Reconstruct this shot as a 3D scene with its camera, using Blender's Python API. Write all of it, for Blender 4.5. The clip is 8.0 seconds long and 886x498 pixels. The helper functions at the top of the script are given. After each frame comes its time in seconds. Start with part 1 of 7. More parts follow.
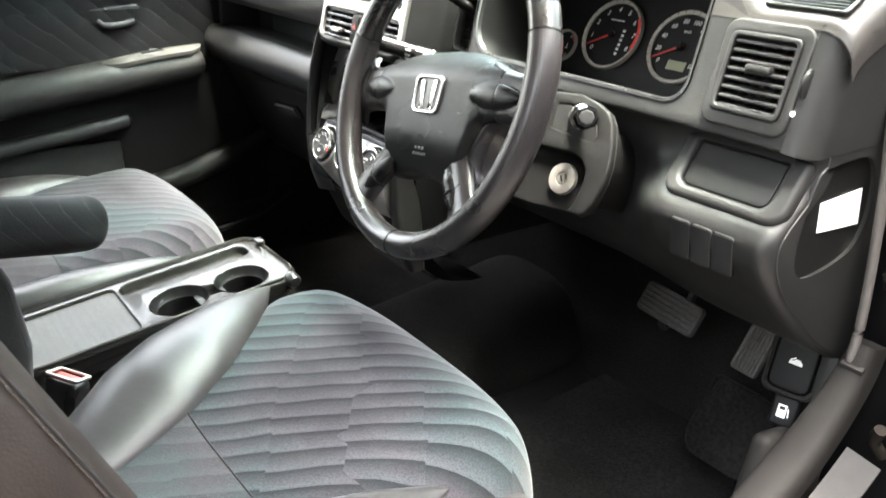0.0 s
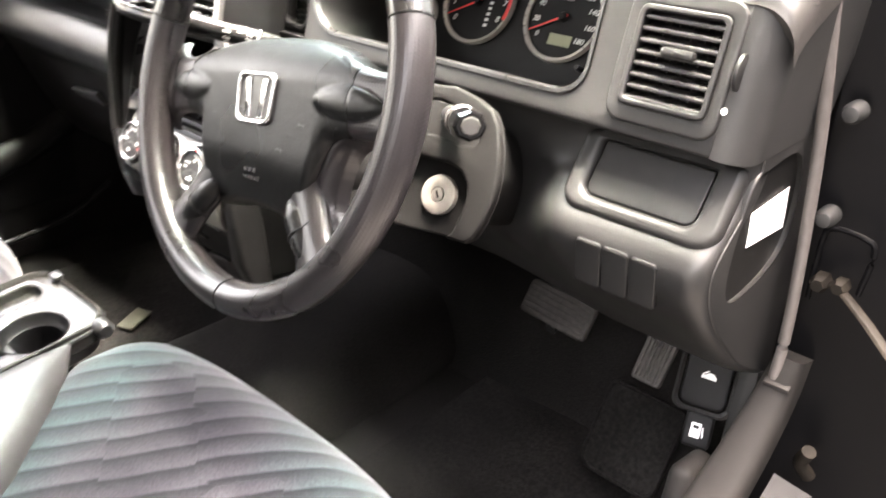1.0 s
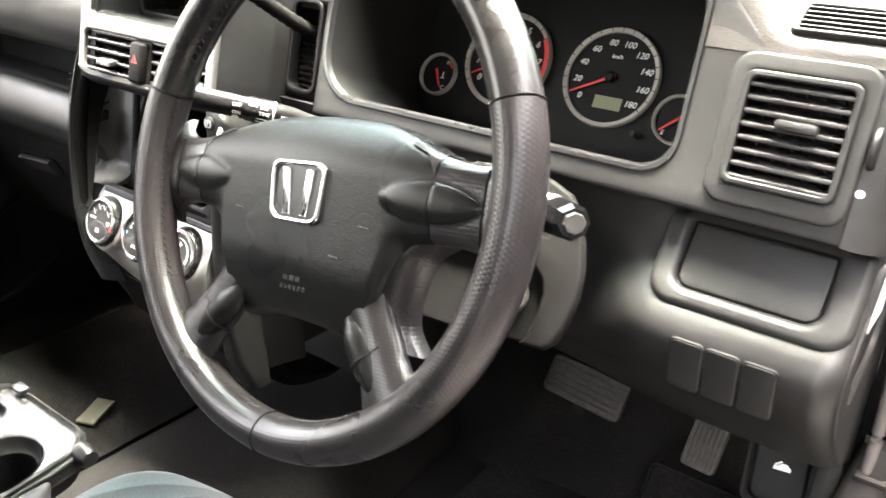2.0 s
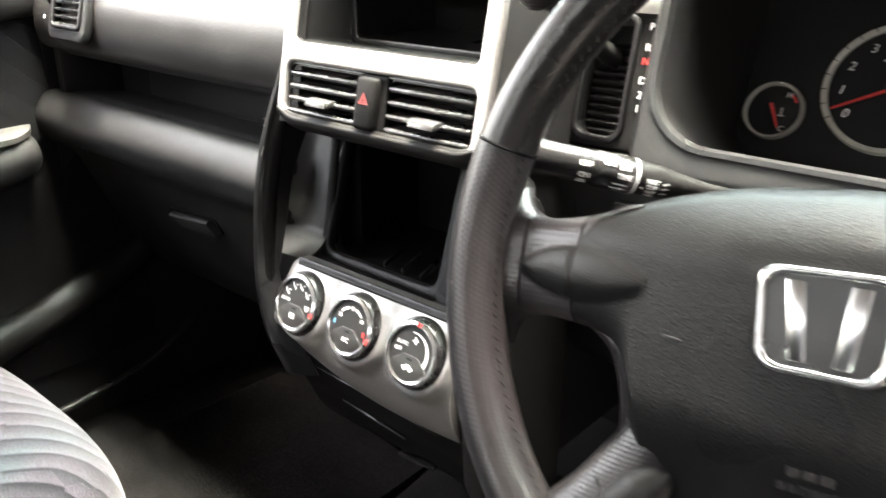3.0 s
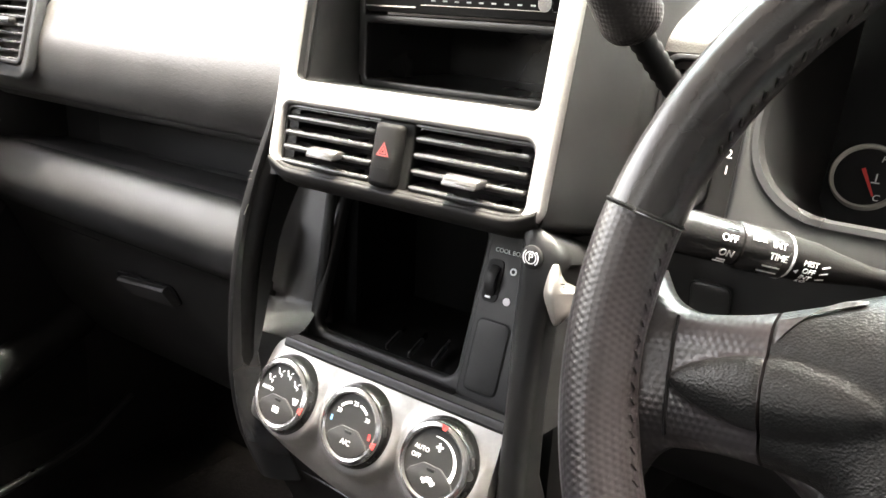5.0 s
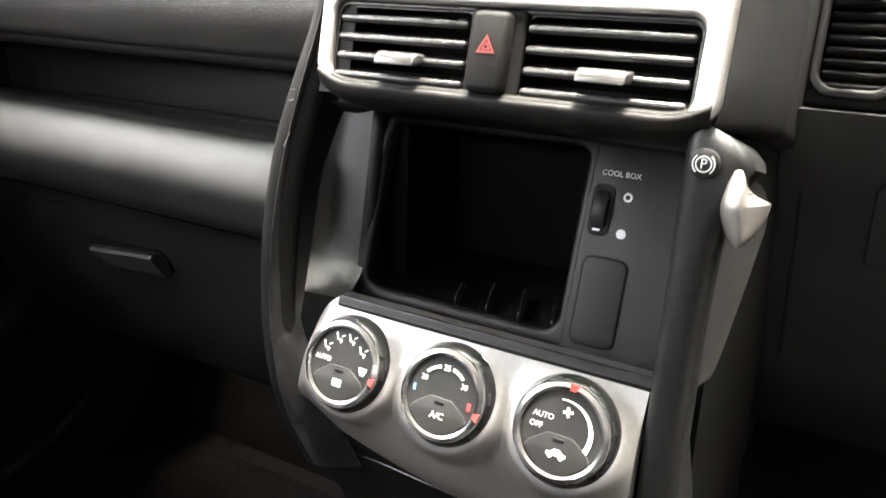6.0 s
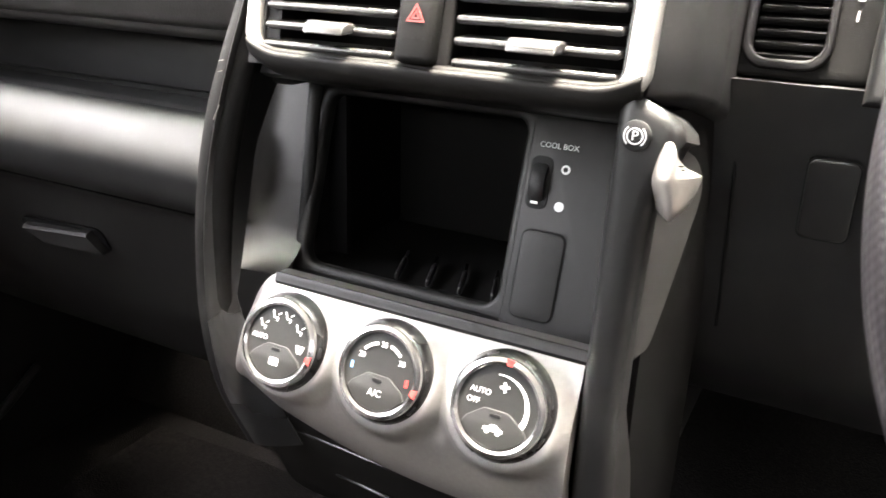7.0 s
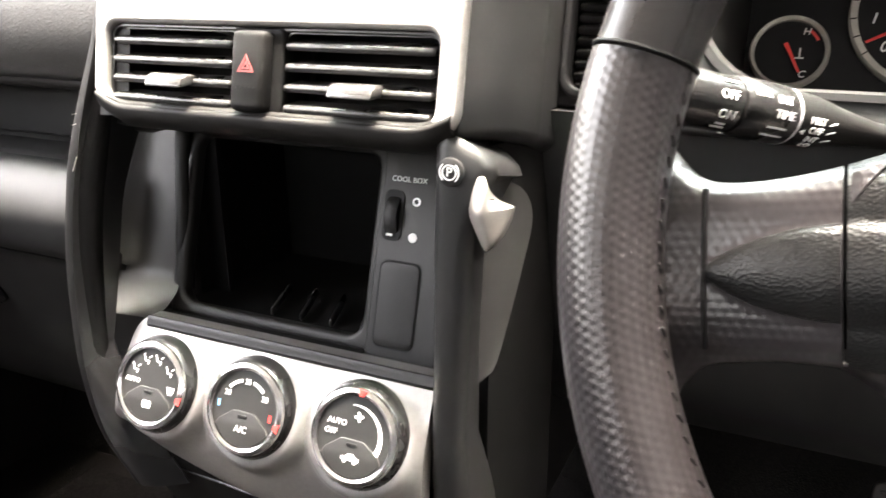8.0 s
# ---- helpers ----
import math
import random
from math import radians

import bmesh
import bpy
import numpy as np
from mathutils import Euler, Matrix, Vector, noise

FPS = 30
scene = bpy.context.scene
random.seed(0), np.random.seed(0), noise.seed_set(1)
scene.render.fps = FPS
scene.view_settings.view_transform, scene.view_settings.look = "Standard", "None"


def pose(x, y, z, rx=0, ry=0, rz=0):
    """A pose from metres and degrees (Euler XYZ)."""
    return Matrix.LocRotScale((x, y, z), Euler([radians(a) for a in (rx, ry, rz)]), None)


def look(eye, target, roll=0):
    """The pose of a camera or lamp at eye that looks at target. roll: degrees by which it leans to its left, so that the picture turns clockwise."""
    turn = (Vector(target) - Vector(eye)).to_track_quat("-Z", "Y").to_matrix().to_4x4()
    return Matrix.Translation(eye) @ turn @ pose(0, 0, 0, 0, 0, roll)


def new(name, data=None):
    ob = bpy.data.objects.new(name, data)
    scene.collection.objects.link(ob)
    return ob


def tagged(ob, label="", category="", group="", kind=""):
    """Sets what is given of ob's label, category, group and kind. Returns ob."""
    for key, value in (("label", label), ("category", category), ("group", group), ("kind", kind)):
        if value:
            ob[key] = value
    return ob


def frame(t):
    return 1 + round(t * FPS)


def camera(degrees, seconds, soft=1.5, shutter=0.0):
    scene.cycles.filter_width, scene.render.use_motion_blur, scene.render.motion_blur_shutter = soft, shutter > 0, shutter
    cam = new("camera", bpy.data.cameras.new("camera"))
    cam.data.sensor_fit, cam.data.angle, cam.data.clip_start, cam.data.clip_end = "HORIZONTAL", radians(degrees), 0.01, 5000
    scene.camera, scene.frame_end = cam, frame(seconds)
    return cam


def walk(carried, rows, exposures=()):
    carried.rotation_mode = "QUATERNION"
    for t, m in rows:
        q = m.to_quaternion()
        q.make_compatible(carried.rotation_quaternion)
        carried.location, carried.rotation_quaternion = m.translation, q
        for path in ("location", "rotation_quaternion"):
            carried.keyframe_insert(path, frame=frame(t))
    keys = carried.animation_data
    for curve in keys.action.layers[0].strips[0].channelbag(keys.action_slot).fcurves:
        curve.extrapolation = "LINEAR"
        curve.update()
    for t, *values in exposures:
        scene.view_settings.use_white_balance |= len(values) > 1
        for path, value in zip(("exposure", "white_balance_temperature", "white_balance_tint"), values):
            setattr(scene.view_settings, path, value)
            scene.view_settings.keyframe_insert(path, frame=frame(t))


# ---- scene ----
cam = camera(57.84, 8.0, shutter=0.3)
EXPOSURE = 4.45
PATH = [
    (0, (1.1957, 0.1475, 0.8639), (0.4650, 0.7065, 0.4721), 2.24),
    (0.5, (1.1309, 0.2381, 0.8359), (0.4263, 0.7840, 0.3826), 2.64),
    (1, (1.0195, 0.2885, 0.8605), (0.4303, 0.9650, 0.4188), 2.81),
    (1.2, (0.9706, 0.2972, 0.8670), (0.4189, 1.0102, 0.4342), 2.54),
    (2.3, (0.7833, 0.3163, 0.8470), (0.2422, 1.0641, 0.4624), 2.92),
    (2.5, (0.7153, 0.3191, 0.8314), (0.1536, 1.0586, 0.4604), 2.43),
    (3, (0.5257, 0.3684, 0.8092), (-0.0850, 1.0718, 0.4458), 0.48),
    (3.5, (0.4550, 0.3933, 0.8079), (-0.1727, 1.0899, 0.4603), -0.00),
    (4, (0.4200, 0.3986, 0.7951), (-0.2039, 1.1132, 0.4784), 0.45),
    (4.2, (0.4125, 0.4026, 0.7944), (-0.2050, 1.1239, 0.4807), 0.63),
    (5.3, (0.3558, 0.4189, 0.7614), (-0.1834, 1.2124, 0.4794), 3.14),
    (5.5, (0.3195, 0.4194, 0.7469), (-0.2005, 1.2250, 0.4629), 2.64),
    (6, (0.2349, 0.4337, 0.7087), (-0.2431, 1.2545, 0.3957), 1.96),
    (6.5, (0.2241, 0.4435, 0.7003), (-0.2221, 1.2689, 0.3545), 2.56),
    (7, (0.2449, 0.4501, 0.7090), (-0.1858, 1.2836, 0.3629), 2.19),
    (7.5, (0.2784, 0.4632, 0.7187), (-0.1354, 1.3065, 0.3758), 0.96),
    (8, (0.3169, 0.4710, 0.7268), (-0.0833, 1.3269, 0.3992), -0.34),
]
walk(cam, [(t, look(eye, target, roll)) for t, eye, target, roll in PATH],
     [(t, EXPOSURE + e, kelvin, tint) for t, e, kelvin, tint in (
         (0, 0.55, 6900, 8), (0.5, 0.58, 7300, 14), (1.0, 1.03, 7400, 17), (1.2, 1.02, 7400, 16), (2.5, 0.72, 7150, 13), (3, 0.58, 7150, 13), (3.5, 0.69, 7200, 14),
         (4.2, 0.68, 7300, 15), (5.5, 0.64, 7300, 15), (6, 0.70, 7150, 13), (6.5, 0.98, 7250, 16), (7, 1.22, 7250, 16), (7.5, 1.14, 7400, 18), (8, 1.07, 7350, 17))])

# ---- light ----
SKY, SUN = 0.15, 1.2
world = bpy.data.worlds.new("world")
scene.world = world
world.use_nodes = True
wn = world.node_tree
wn.nodes.clear()
sky = wn.nodes.new("ShaderNodeTexSky")
sky.sky_type = "NISHITA"
sky.sun_disc = False
sky.sun_elevation = radians(84)
sky.sun_rotation = radians(6)
sky.air_density, sky.dust_density, sky.ozone_density = 1.6, 6.0, 0.6
bg = wn.nodes.new("ShaderNodeBackground")
bg.inputs["Strength"].default_value = SKY
wo = wn.nodes.new("ShaderNodeOutputWorld")
veil = wn.nodes.new("ShaderNodeHueSaturation")
veil.inputs["Saturation"].default_value = 0.5
wn.links.new(sky.outputs[0], veil.inputs["Color"])
wn.links.new(veil.outputs[0], bg.inputs["Color"])
wn.links.new(bg.outputs[0], wo.inputs["Surface"])
sun = new("sun", bpy.data.lights.new("sun", "SUN"))
sun.data.energy, sun.data.angle, sun.data.color = SUN, radians(14), (1.0, 0.965, 0.92)
# a veiled sun stands ahead of the car, high over its nose
sun.matrix_world = look((0.05, 0.48, 5.6), (0.0, 0.0, 0.0))

# ---- mesh tools ----
def thing(name, loc, label, category, group="", kind=""):
    ob = new(name)
    ob.empty_display_size = 0.05
    ob.location = loc
    return tagged(ob, label, category, group, kind)


def finish(data, mat, angle=38):
    if isinstance(data, bmesh.types.BMesh):
        me = bpy.data.meshes.new("mesh")
        bmesh.ops.recalc_face_normals(data, faces=data.faces)
        data.to_mesh(me)
        data.free()
        data = me
    data.shade_smooth()
    data.set_sharp_from_angle(angle=radians(angle))
    data.materials.clear()
    data.materials.append(mat)
    return data


def part(name, data, mat, parent=None, label="", angle=38):
    """One mesh, in world coordinates, under a thing or a part."""
    ob = new(name, finish(data, mat, angle))
    if parent is not None:
        ob.parent = parent
        if parent.type == "EMPTY":
            ob.matrix_parent_inverse = Matrix.Translation(-Vector(parent.location))
    return tagged(ob, label)


def solid(name, data, mat, label, category, group="", kind="", angle=38):
    """A thing or a piece of the setting that is one mesh."""
    return tagged(new(name, finish(data, mat, angle)), label, category, group, kind)


def piece(name, me, parent, m):
    """An object of its own on shared mesh data."""
    ob = new(name, me)
    ob.parent = parent
    if parent.type == "EMPTY":
        ob.matrix_parent_inverse = Matrix.Translation(-Vector(parent.location))
    ob.matrix_basis = m
    return ob


def axes(o, x, y):
    """A local frame at o with the ways x and y (y is made square to x); its z points out."""
    x = Vector(x).normalized()
    z = x.cross(Vector(y)).normalized()
    y = z.cross(x)
    m = Matrix((x, y, z)).transposed().to_4x4()
    m.translation = o
    return m


def rbox(w, d, h, r=0.003, seg=2, m=None):
    bm = bmesh.new()
    bmesh.ops.create_cube(bm, size=1.0)
    bmesh.ops.scale(bm, vec=(w, d, h), verts=bm.verts)
    r = min(r, 0.49 * min(w, d, h))
    if r > 0:
        bmesh.ops.bevel(bm, geom=bm.edges[:], offset=r, segments=seg, affect="EDGES", profile=0.5)
    if m is not None:
        bmesh.ops.transform(bm, matrix=m, verts=bm.verts)
    return bm


def box(x0, x1, y0, y1, z0, z1, r=0.003, seg=2):
    return rbox(x1 - x0, y1 - y0, z1 - z0, r, seg, Matrix.Translation(((x0 + x1) / 2, (y0 + y1) / 2, (z0 + z1) / 2)))


def join(*bms):
    out = bmesh.new()
    for b in bms:
        me = bpy.data.meshes.new("tmp")
        if isinstance(b, bpy.types.Mesh):
            out.from_mesh(b)
            continue
        b.to_mesh(me)
        b.free()
        out.from_mesh(me)
        bpy.data.meshes.remove(me)
    return out


def loft(rings, closed=True, cap=True):
    """Skin rings of equal length."""
    bm = bmesh.new()
    rows = [[bm.verts.new(p) for p in ring] for ring in rings]
    n = len(rings[0])
    for a, b in zip(rows, rows[1:]):
        for i in range(n if closed else n - 1):
            j = (i + 1) % n
            bm.faces.new((a[i], a[j], b[j], b[i]))
    if cap and closed:
        bm.faces.new(rows[0][::-1])
        bm.faces.new(rows[-1])
    return bm


def tube(path, radius, n=12, cap=True, flat=1.0, up=(0, 0, 1)):
    """A round or flattened bar along a path; radius may be a list."""
    pts = [Vector(p) for p in path]
    rr = radius if isinstance(radius, (list, tuple)) else [radius] * len(pts)
    rings = []
    for i, p in enumerate(pts):
        t = (pts[min(i + 1, len(pts) - 1)] - pts[max(i - 1, 0)]).normalized()
        a = t.cross(Vector(up))
        a = a.normalized() if a.length > 1e-4 else Vector((1, 0, 0))
        b = a.cross(t).normalized()
        rings.append([p + rr[i] * (math.cos(2 * math.pi * k / n) * a + flat * math.sin(2 * math.pi * k / n) * b) for k in range(n)])
    return loft(rings, True, cap)


def smooth_path(pts, steps=6):
    """A Catmull-Rom line through points."""
    P = [Vector(p) for p in pts]
    P = [2 * P[0] - P[1]] + P + [2 * P[-1] - P[-2]]
    out = []
    for a, b, c, d in zip(P, P[1:], P[2:], P[3:]):
        for k in range(steps):
            t = k / steps
            out.append(0.5 * (2 * b + (c - a) * t + (2 * a - 5 * b + 4 * c - d) * t * t + (3 * b - a - 3 * c + d) * t ** 3))
    out.append(P[-2])
    return out


def sheet(fn, us, vs, thick=0.0, way=(0, 1, 0)):
    """A grid of fn(u, v), with a back set off by thick along a way when thick > 0."""
    bm = bmesh.new()
    grid = [[bm.verts.new(fn(u, v)) for v in vs] for u in us]
    for i in range(len(us) - 1):
        for j in range(len(vs) - 1):
            bm.faces.new((grid[i][j], grid[i + 1][j], grid[i + 1][j + 1], grid[i][j + 1]))
    if thick:
        w = Vector(way) * thick
        back = [[bm.verts.new(v.co + w) for v in row] for row in grid]
        for i in range(len(us) - 1):
            for j in range(len(vs) - 1):
                bm.faces.new((back[i][j], back[i][j + 1], back[i + 1][j + 1], back[i + 1][j]))
        m, n = len(us) - 1, len(vs) - 1
        rim = [(i, 0) for i in range(m)] + [(m, j) for j in range(n)] + [(i, n) for i in range(m, 0, -1)] + [(0, j) for j in range(n, 0, -1)]
        for (a, b), (c, d) in zip(rim, rim[1:] + rim[:1]):
            bm.faces.new((grid[a][b], back[a][b], back[c][d], grid[c][d]))
    return bm


def span(a, b, n):
    return [a + (b - a) * i / n for i in range(n + 1)]


def profile(pts, v):
    """A point of a smoothed broken line at v from 0 to 1."""
    n = len(pts) - 1
    k = min(int(v * n), n - 1)
    t = v * n - k
    g = lambda i: Vector(pts[max(0, min(n, i))])
    a, b, c, d = g(k - 1), g(k), g(k + 1), g(k + 2)
    if k == 0:
        a = 2 * b - c
    if k == n - 1:
        d = 2 * c - b
    return 0.5 * (2 * b + (c - a) * t + (2 * a - 5 * b + 4 * c - d) * t * t + (3 * b - a - 3 * c + d) * t ** 3)


def rrect(x0, x1, y0, y1, r, n=6):
    """A rectangle with round corners, as (x, y), anticlockwise; r may be four radii from the lower left."""
    rs = r if isinstance(r, (list, tuple)) else [r] * 4
    out = []
    for (cx, cy, a), q in zip(((x0, y0, 180), (x1, y0, 270), (x1, y1, 0), (x0, y1, 90)), rs):
        sx, sy = (1 if cx == x0 else -1), (1 if cy == y0 else -1)
        for k in range(n + 1):
            t = radians(a + 90 * k / n)
            out.append((cx + sx * q + q * math.cos(t), cy + sy * q + q * math.sin(t)))
    return out


def circle(cx, cy, r, n=40):
    return [(cx + r * math.cos(2 * math.pi * k / n), cy + r * math.sin(2 * math.pi * k / n)) for k in range(n)]


def plate(outlines, thick, m=None, bevel=0.0, seg=2):
    """A flat piece with holes: the outlines lie in its xy plane, its face is at z = 0 and its back at -thick."""
    cu = bpy.data.curves.new("plate", "CURVE")
    cu.dimensions, cu.fill_mode = "2D", "BOTH"
    for line in outlines:
        sp = cu.splines.new("POLY")
        sp.points.add(len(line) - 1)
        for p, (x, y) in zip(sp.points, line):
            p.co = (x, y, 0, 1)
        sp.use_cyclic_u = True
    cu.extrude, cu.bevel_depth, cu.bevel_resolution = max(thick / 2 - bevel, 0.0001), bevel, seg
    cu.offset = -bevel
    ob = bpy.data.objects.new("plate", cu)
    me = bpy.data.meshes.new_from_object(ob)
    bpy.data.objects.remove(ob)
    me.transform(Matrix.Translation((0, 0, -thick / 2)))
    if m is not None:
        me.transform(m)
    bm = bmesh.new()
    bm.from_mesh(me)
    bpy.data.meshes.remove(me)
    bmesh.ops.remove_doubles(bm, verts=bm.verts, dist=1e-6)
    return bm


def words(text, size, m, deep=0.0003, align="CENTER", shear=0.0):
    """Printed characters, standing a hair off their surface; m: origin at the middle, z out."""
    cu = bpy.data.curves.new("words", "FONT")
    cu.body, cu.size, cu.extrude, cu.align_x, cu.align_y, cu.shear = text, size, deep / 2, align, "CENTER", shear
    cu.resolution_u = 3
    ob = bpy.data.objects.new("words", cu)
    me = bpy.data.meshes.new_from_object(ob)
    bpy.data.objects.remove(ob)
    me.transform(m)
    bm = bmesh.new()
    bm.from_mesh(me)
    bpy.data.meshes.remove(me)
    return bm


def lathe(prof, m, n=48):
    """A turned body: prof is (radius, height) from the axis outwards or along it; z is the axis."""
    bm = bmesh.new()
    rows = []
    for r, z in prof:
        if r < 1e-6:
            rows.append([bm.verts.new((0, 0, z))] * n)
        else:
            rows.append([bm.verts.new((r * math.cos(2 * math.pi * k / n), r * math.sin(2 * math.pi * k / n), z)) for k in range(n)])
    for a, b in zip(rows, rows[1:]):
        for i in range(n):
            j = (i + 1) % n
            vs = []
            for v in (a[i], a[j], b[j], b[i]):
                if v not in vs:
                    vs.append(v)
            if len(vs) > 2:
                bm.faces.new(vs)
    bmesh.ops.transform(bm, matrix=m, verts=bm.verts)
    return bm


def arc_band(r0, r1, a0, a1, m, n=24, deep=0.0003):
    """A flat printed arc, degrees anticlockwise from x."""
    inner = [(r0 * math.cos(radians(a0 + (a1 - a0) * k / n)), r0 * math.sin(radians(a0 + (a1 - a0) * k / n))) for k in range(n + 1)]
    outer = [(r1 * math.cos(radians(a0 + (a1 - a0) * k / n)), r1 * math.sin(radians(a0 + (a1 - a0) * k / n))) for k in range(n + 1)]
    return plate([outer + inner[::-1]], deep, m @ Matrix.Translation((0, 0, deep)))

# ---- materials ----
def material(name, base, rough=0.5, metal=0.0, var=0.15, scale=60.0, bump=0.0, bump_scale=900.0, coat=0.0, spec=0.5, worn=0.0, worn_scale=9.0, wrinkle=0.0, sheen=0.0):
    """A painted, moulded or cloth surface: two scales of colour change, gloss change and a fine relief."""
    mat = bpy.data.materials.new(name)
    mat.use_nodes = True
    nt = mat.node_tree
    nodes, links = nt.nodes, nt.links
    bsdf = nodes["Principled BSDF"]
    tc = nodes.new("ShaderNodeTexCoord")
    fine = nodes.new("ShaderNodeTexNoise")
    fine.inputs["Scale"].default_value, fine.inputs["Detail"].default_value = scale, 5
    links.new(tc.outputs["Object"], fine.inputs["Vector"])
    big = nodes.new("ShaderNodeTexNoise")
    big.inputs["Scale"].default_value, big.inputs["Detail"].default_value = worn_scale, 4
    links.new(tc.outputs["Object"], big.inputs["Vector"])
    ramp = nodes.new("ShaderNodeMapRange")
    ramp.inputs["From Min"].default_value, ramp.inputs["From Max"].default_value = 0.3, 0.7
    ramp.inputs["To Min"].default_value, ramp.inputs["To Max"].default_value = 1 - var, 1 + var
    links.new(fine.outputs["Fac"], ramp.inputs["Value"])
    ramp2 = nodes.new("ShaderNodeMapRange")
    ramp2.inputs["From Min"].default_value, ramp2.inputs["From Max"].default_value = 0.3, 0.7
    ramp2.inputs["To Min"].default_value, ramp2.inputs["To Max"].default_value = 1 - 0.6 * var, 1 + 0.6 * var + worn
    links.new(big.outputs["Fac"], ramp2.inputs["Value"])
    mul = nodes.new("ShaderNodeMath")
    mul.operation = "MULTIPLY"
    links.new(ramp.outputs[0], mul.inputs[0])
    links.new(ramp2.outputs[0], mul.inputs[1])
    col = nodes.new("ShaderNodeVectorMath")
    col.operation = "SCALE"
    col.inputs[0].default_value = base[:3]
    links.new(mul.outputs[0], col.inputs["Scale"])
    links.new(col.outputs[0], bsdf.inputs["Base Color"])
    rr = nodes.new("ShaderNodeMapRange")
    rr.inputs["From Min"].default_value, rr.inputs["From Max"].default_value = 0.3, 0.7
    rr.inputs["To Min"].default_value, rr.inputs["To Max"].default_value = max(0.02, rough - 0.03), min(1, rough + 0.04)
    links.new(big.outputs["Fac"], rr.inputs["Value"])
    links.new(rr.outputs[0], bsdf.inputs["Roughness"])
    bsdf.inputs["Metallic"].default_value = metal
    bsdf.inputs["Specular IOR Level"].default_value = spec
    bsdf.inputs["Coat Weight"].default_value = coat
    bsdf.inputs["Coat Roughness"].default_value = 0.12
    if sheen:
        bsdf.inputs["Sheen Weight"].default_value = sheen
        bsdf.inputs["Sheen Roughness"].default_value = 0.4
    last = None
    if bump:
        grain = nodes.new("ShaderNodeTexVoronoi")
        grain.inputs["Scale"].default_value = bump_scale
        links.new(tc.outputs["Object"], grain.inputs["Vector"])
        b = nodes.new("ShaderNodeBump")
        b.inputs["Strength"].default_value, b.inputs["Distance"].default_value = bump, 0.0006
        links.new(grain.outputs["Distance"], b.inputs["Height"])
        last = b
    if wrinkle:
        wr = nodes.new("ShaderNodeTexNoise")
        wr.inputs["Scale"].default_value, wr.inputs["Detail"].default_value, wr.inputs["Distortion"].default_value = 70, 6, 1.5
        links.new(tc.outputs["Object"], wr.inputs["Vector"])
        b2 = nodes.new("ShaderNodeBump")
        b2.inputs["Strength"].default_value, b2.inputs["Distance"].default_value = wrinkle, 0.003
        links.new(wr.outputs["Fac"], b2.inputs["Height"])
        if last:
            links.new(last.outputs[0], b2.inputs["Normal"])
        last = b2
    if last:
        links.new(last.outputs[0], bsdf.inputs["Normal"])
    return mat


def dimpled(name, base, rough, scale=420.0, bump=0.5, spec=0.5):
    """Perforated or pebbled cover: a lattice of small round dimples."""
    mat = material(name, base, rough, 0, 0.12, 50, spec=spec)
    nt = mat.node_tree
    tc = nt.nodes["Texture Coordinate"]
    vo = nt.nodes.new("ShaderNodeTexVoronoi")
    vo.inputs["Scale"].default_value, vo.inputs["Randomness"].default_value = scale, 0.15
    b = nt.nodes.new("ShaderNodeBump")
    b.inputs["Strength"].default_value, b.inputs["Distance"].default_value = bump, 0.0012
    nt.links.new(tc.outputs["Object"], vo.inputs["Vector"])
    nt.links.new(vo.outputs["Distance"], b.inputs["Height"])
    nt.links.new(b.outputs[0], nt.nodes["Principled BSDF"].inputs["Normal"])
    return mat


def pebbled(name, base, rough, pitch=0.0027, bump=0.6, spec=0.5):
    """Leather pressed with rows of round pebbles set in triangles; laid out along the cover's own length (UV in metres)."""
    mat = material(name, base, rough, 0, 0.12, 50, spec=spec)
    nt = mat.node_tree
    tc = nt.nodes["Texture Coordinate"]
    total = None
    for ang in (90, 210, 330):
        dot = nt.nodes.new("ShaderNodeVectorMath")
        dot.operation = "DOT_PRODUCT"
        k = 2 * math.pi / (pitch * 0.866)
        dot.inputs[1].default_value = (k * math.cos(radians(ang)), k * math.sin(radians(ang)), 0)
        nt.links.new(tc.outputs["UV"], dot.inputs[0])
        c = nt.nodes.new("ShaderNodeMath")
        c.operation = "COSINE"
        nt.links.new(dot.outputs["Value"], c.inputs[0])
        if total is None:
            total = c.outputs[0]
        else:
            ad = nt.nodes.new("ShaderNodeMath")
            ad.operation = "ADD"
            nt.links.new(total, ad.inputs[0])
            nt.links.new(c.outputs[0], ad.inputs[1])
            total = ad.outputs[0]
    b = nt.nodes.new("ShaderNodeBump")
    b.inputs["Strength"].default_value, b.inputs["Distance"].default_value = bump, 0.00014
    nt.links.new(total, b.inputs["Height"])
    nt.links.new(b.outputs[0], nt.nodes["Principled BSDF"].inputs["Normal"])
    return mat


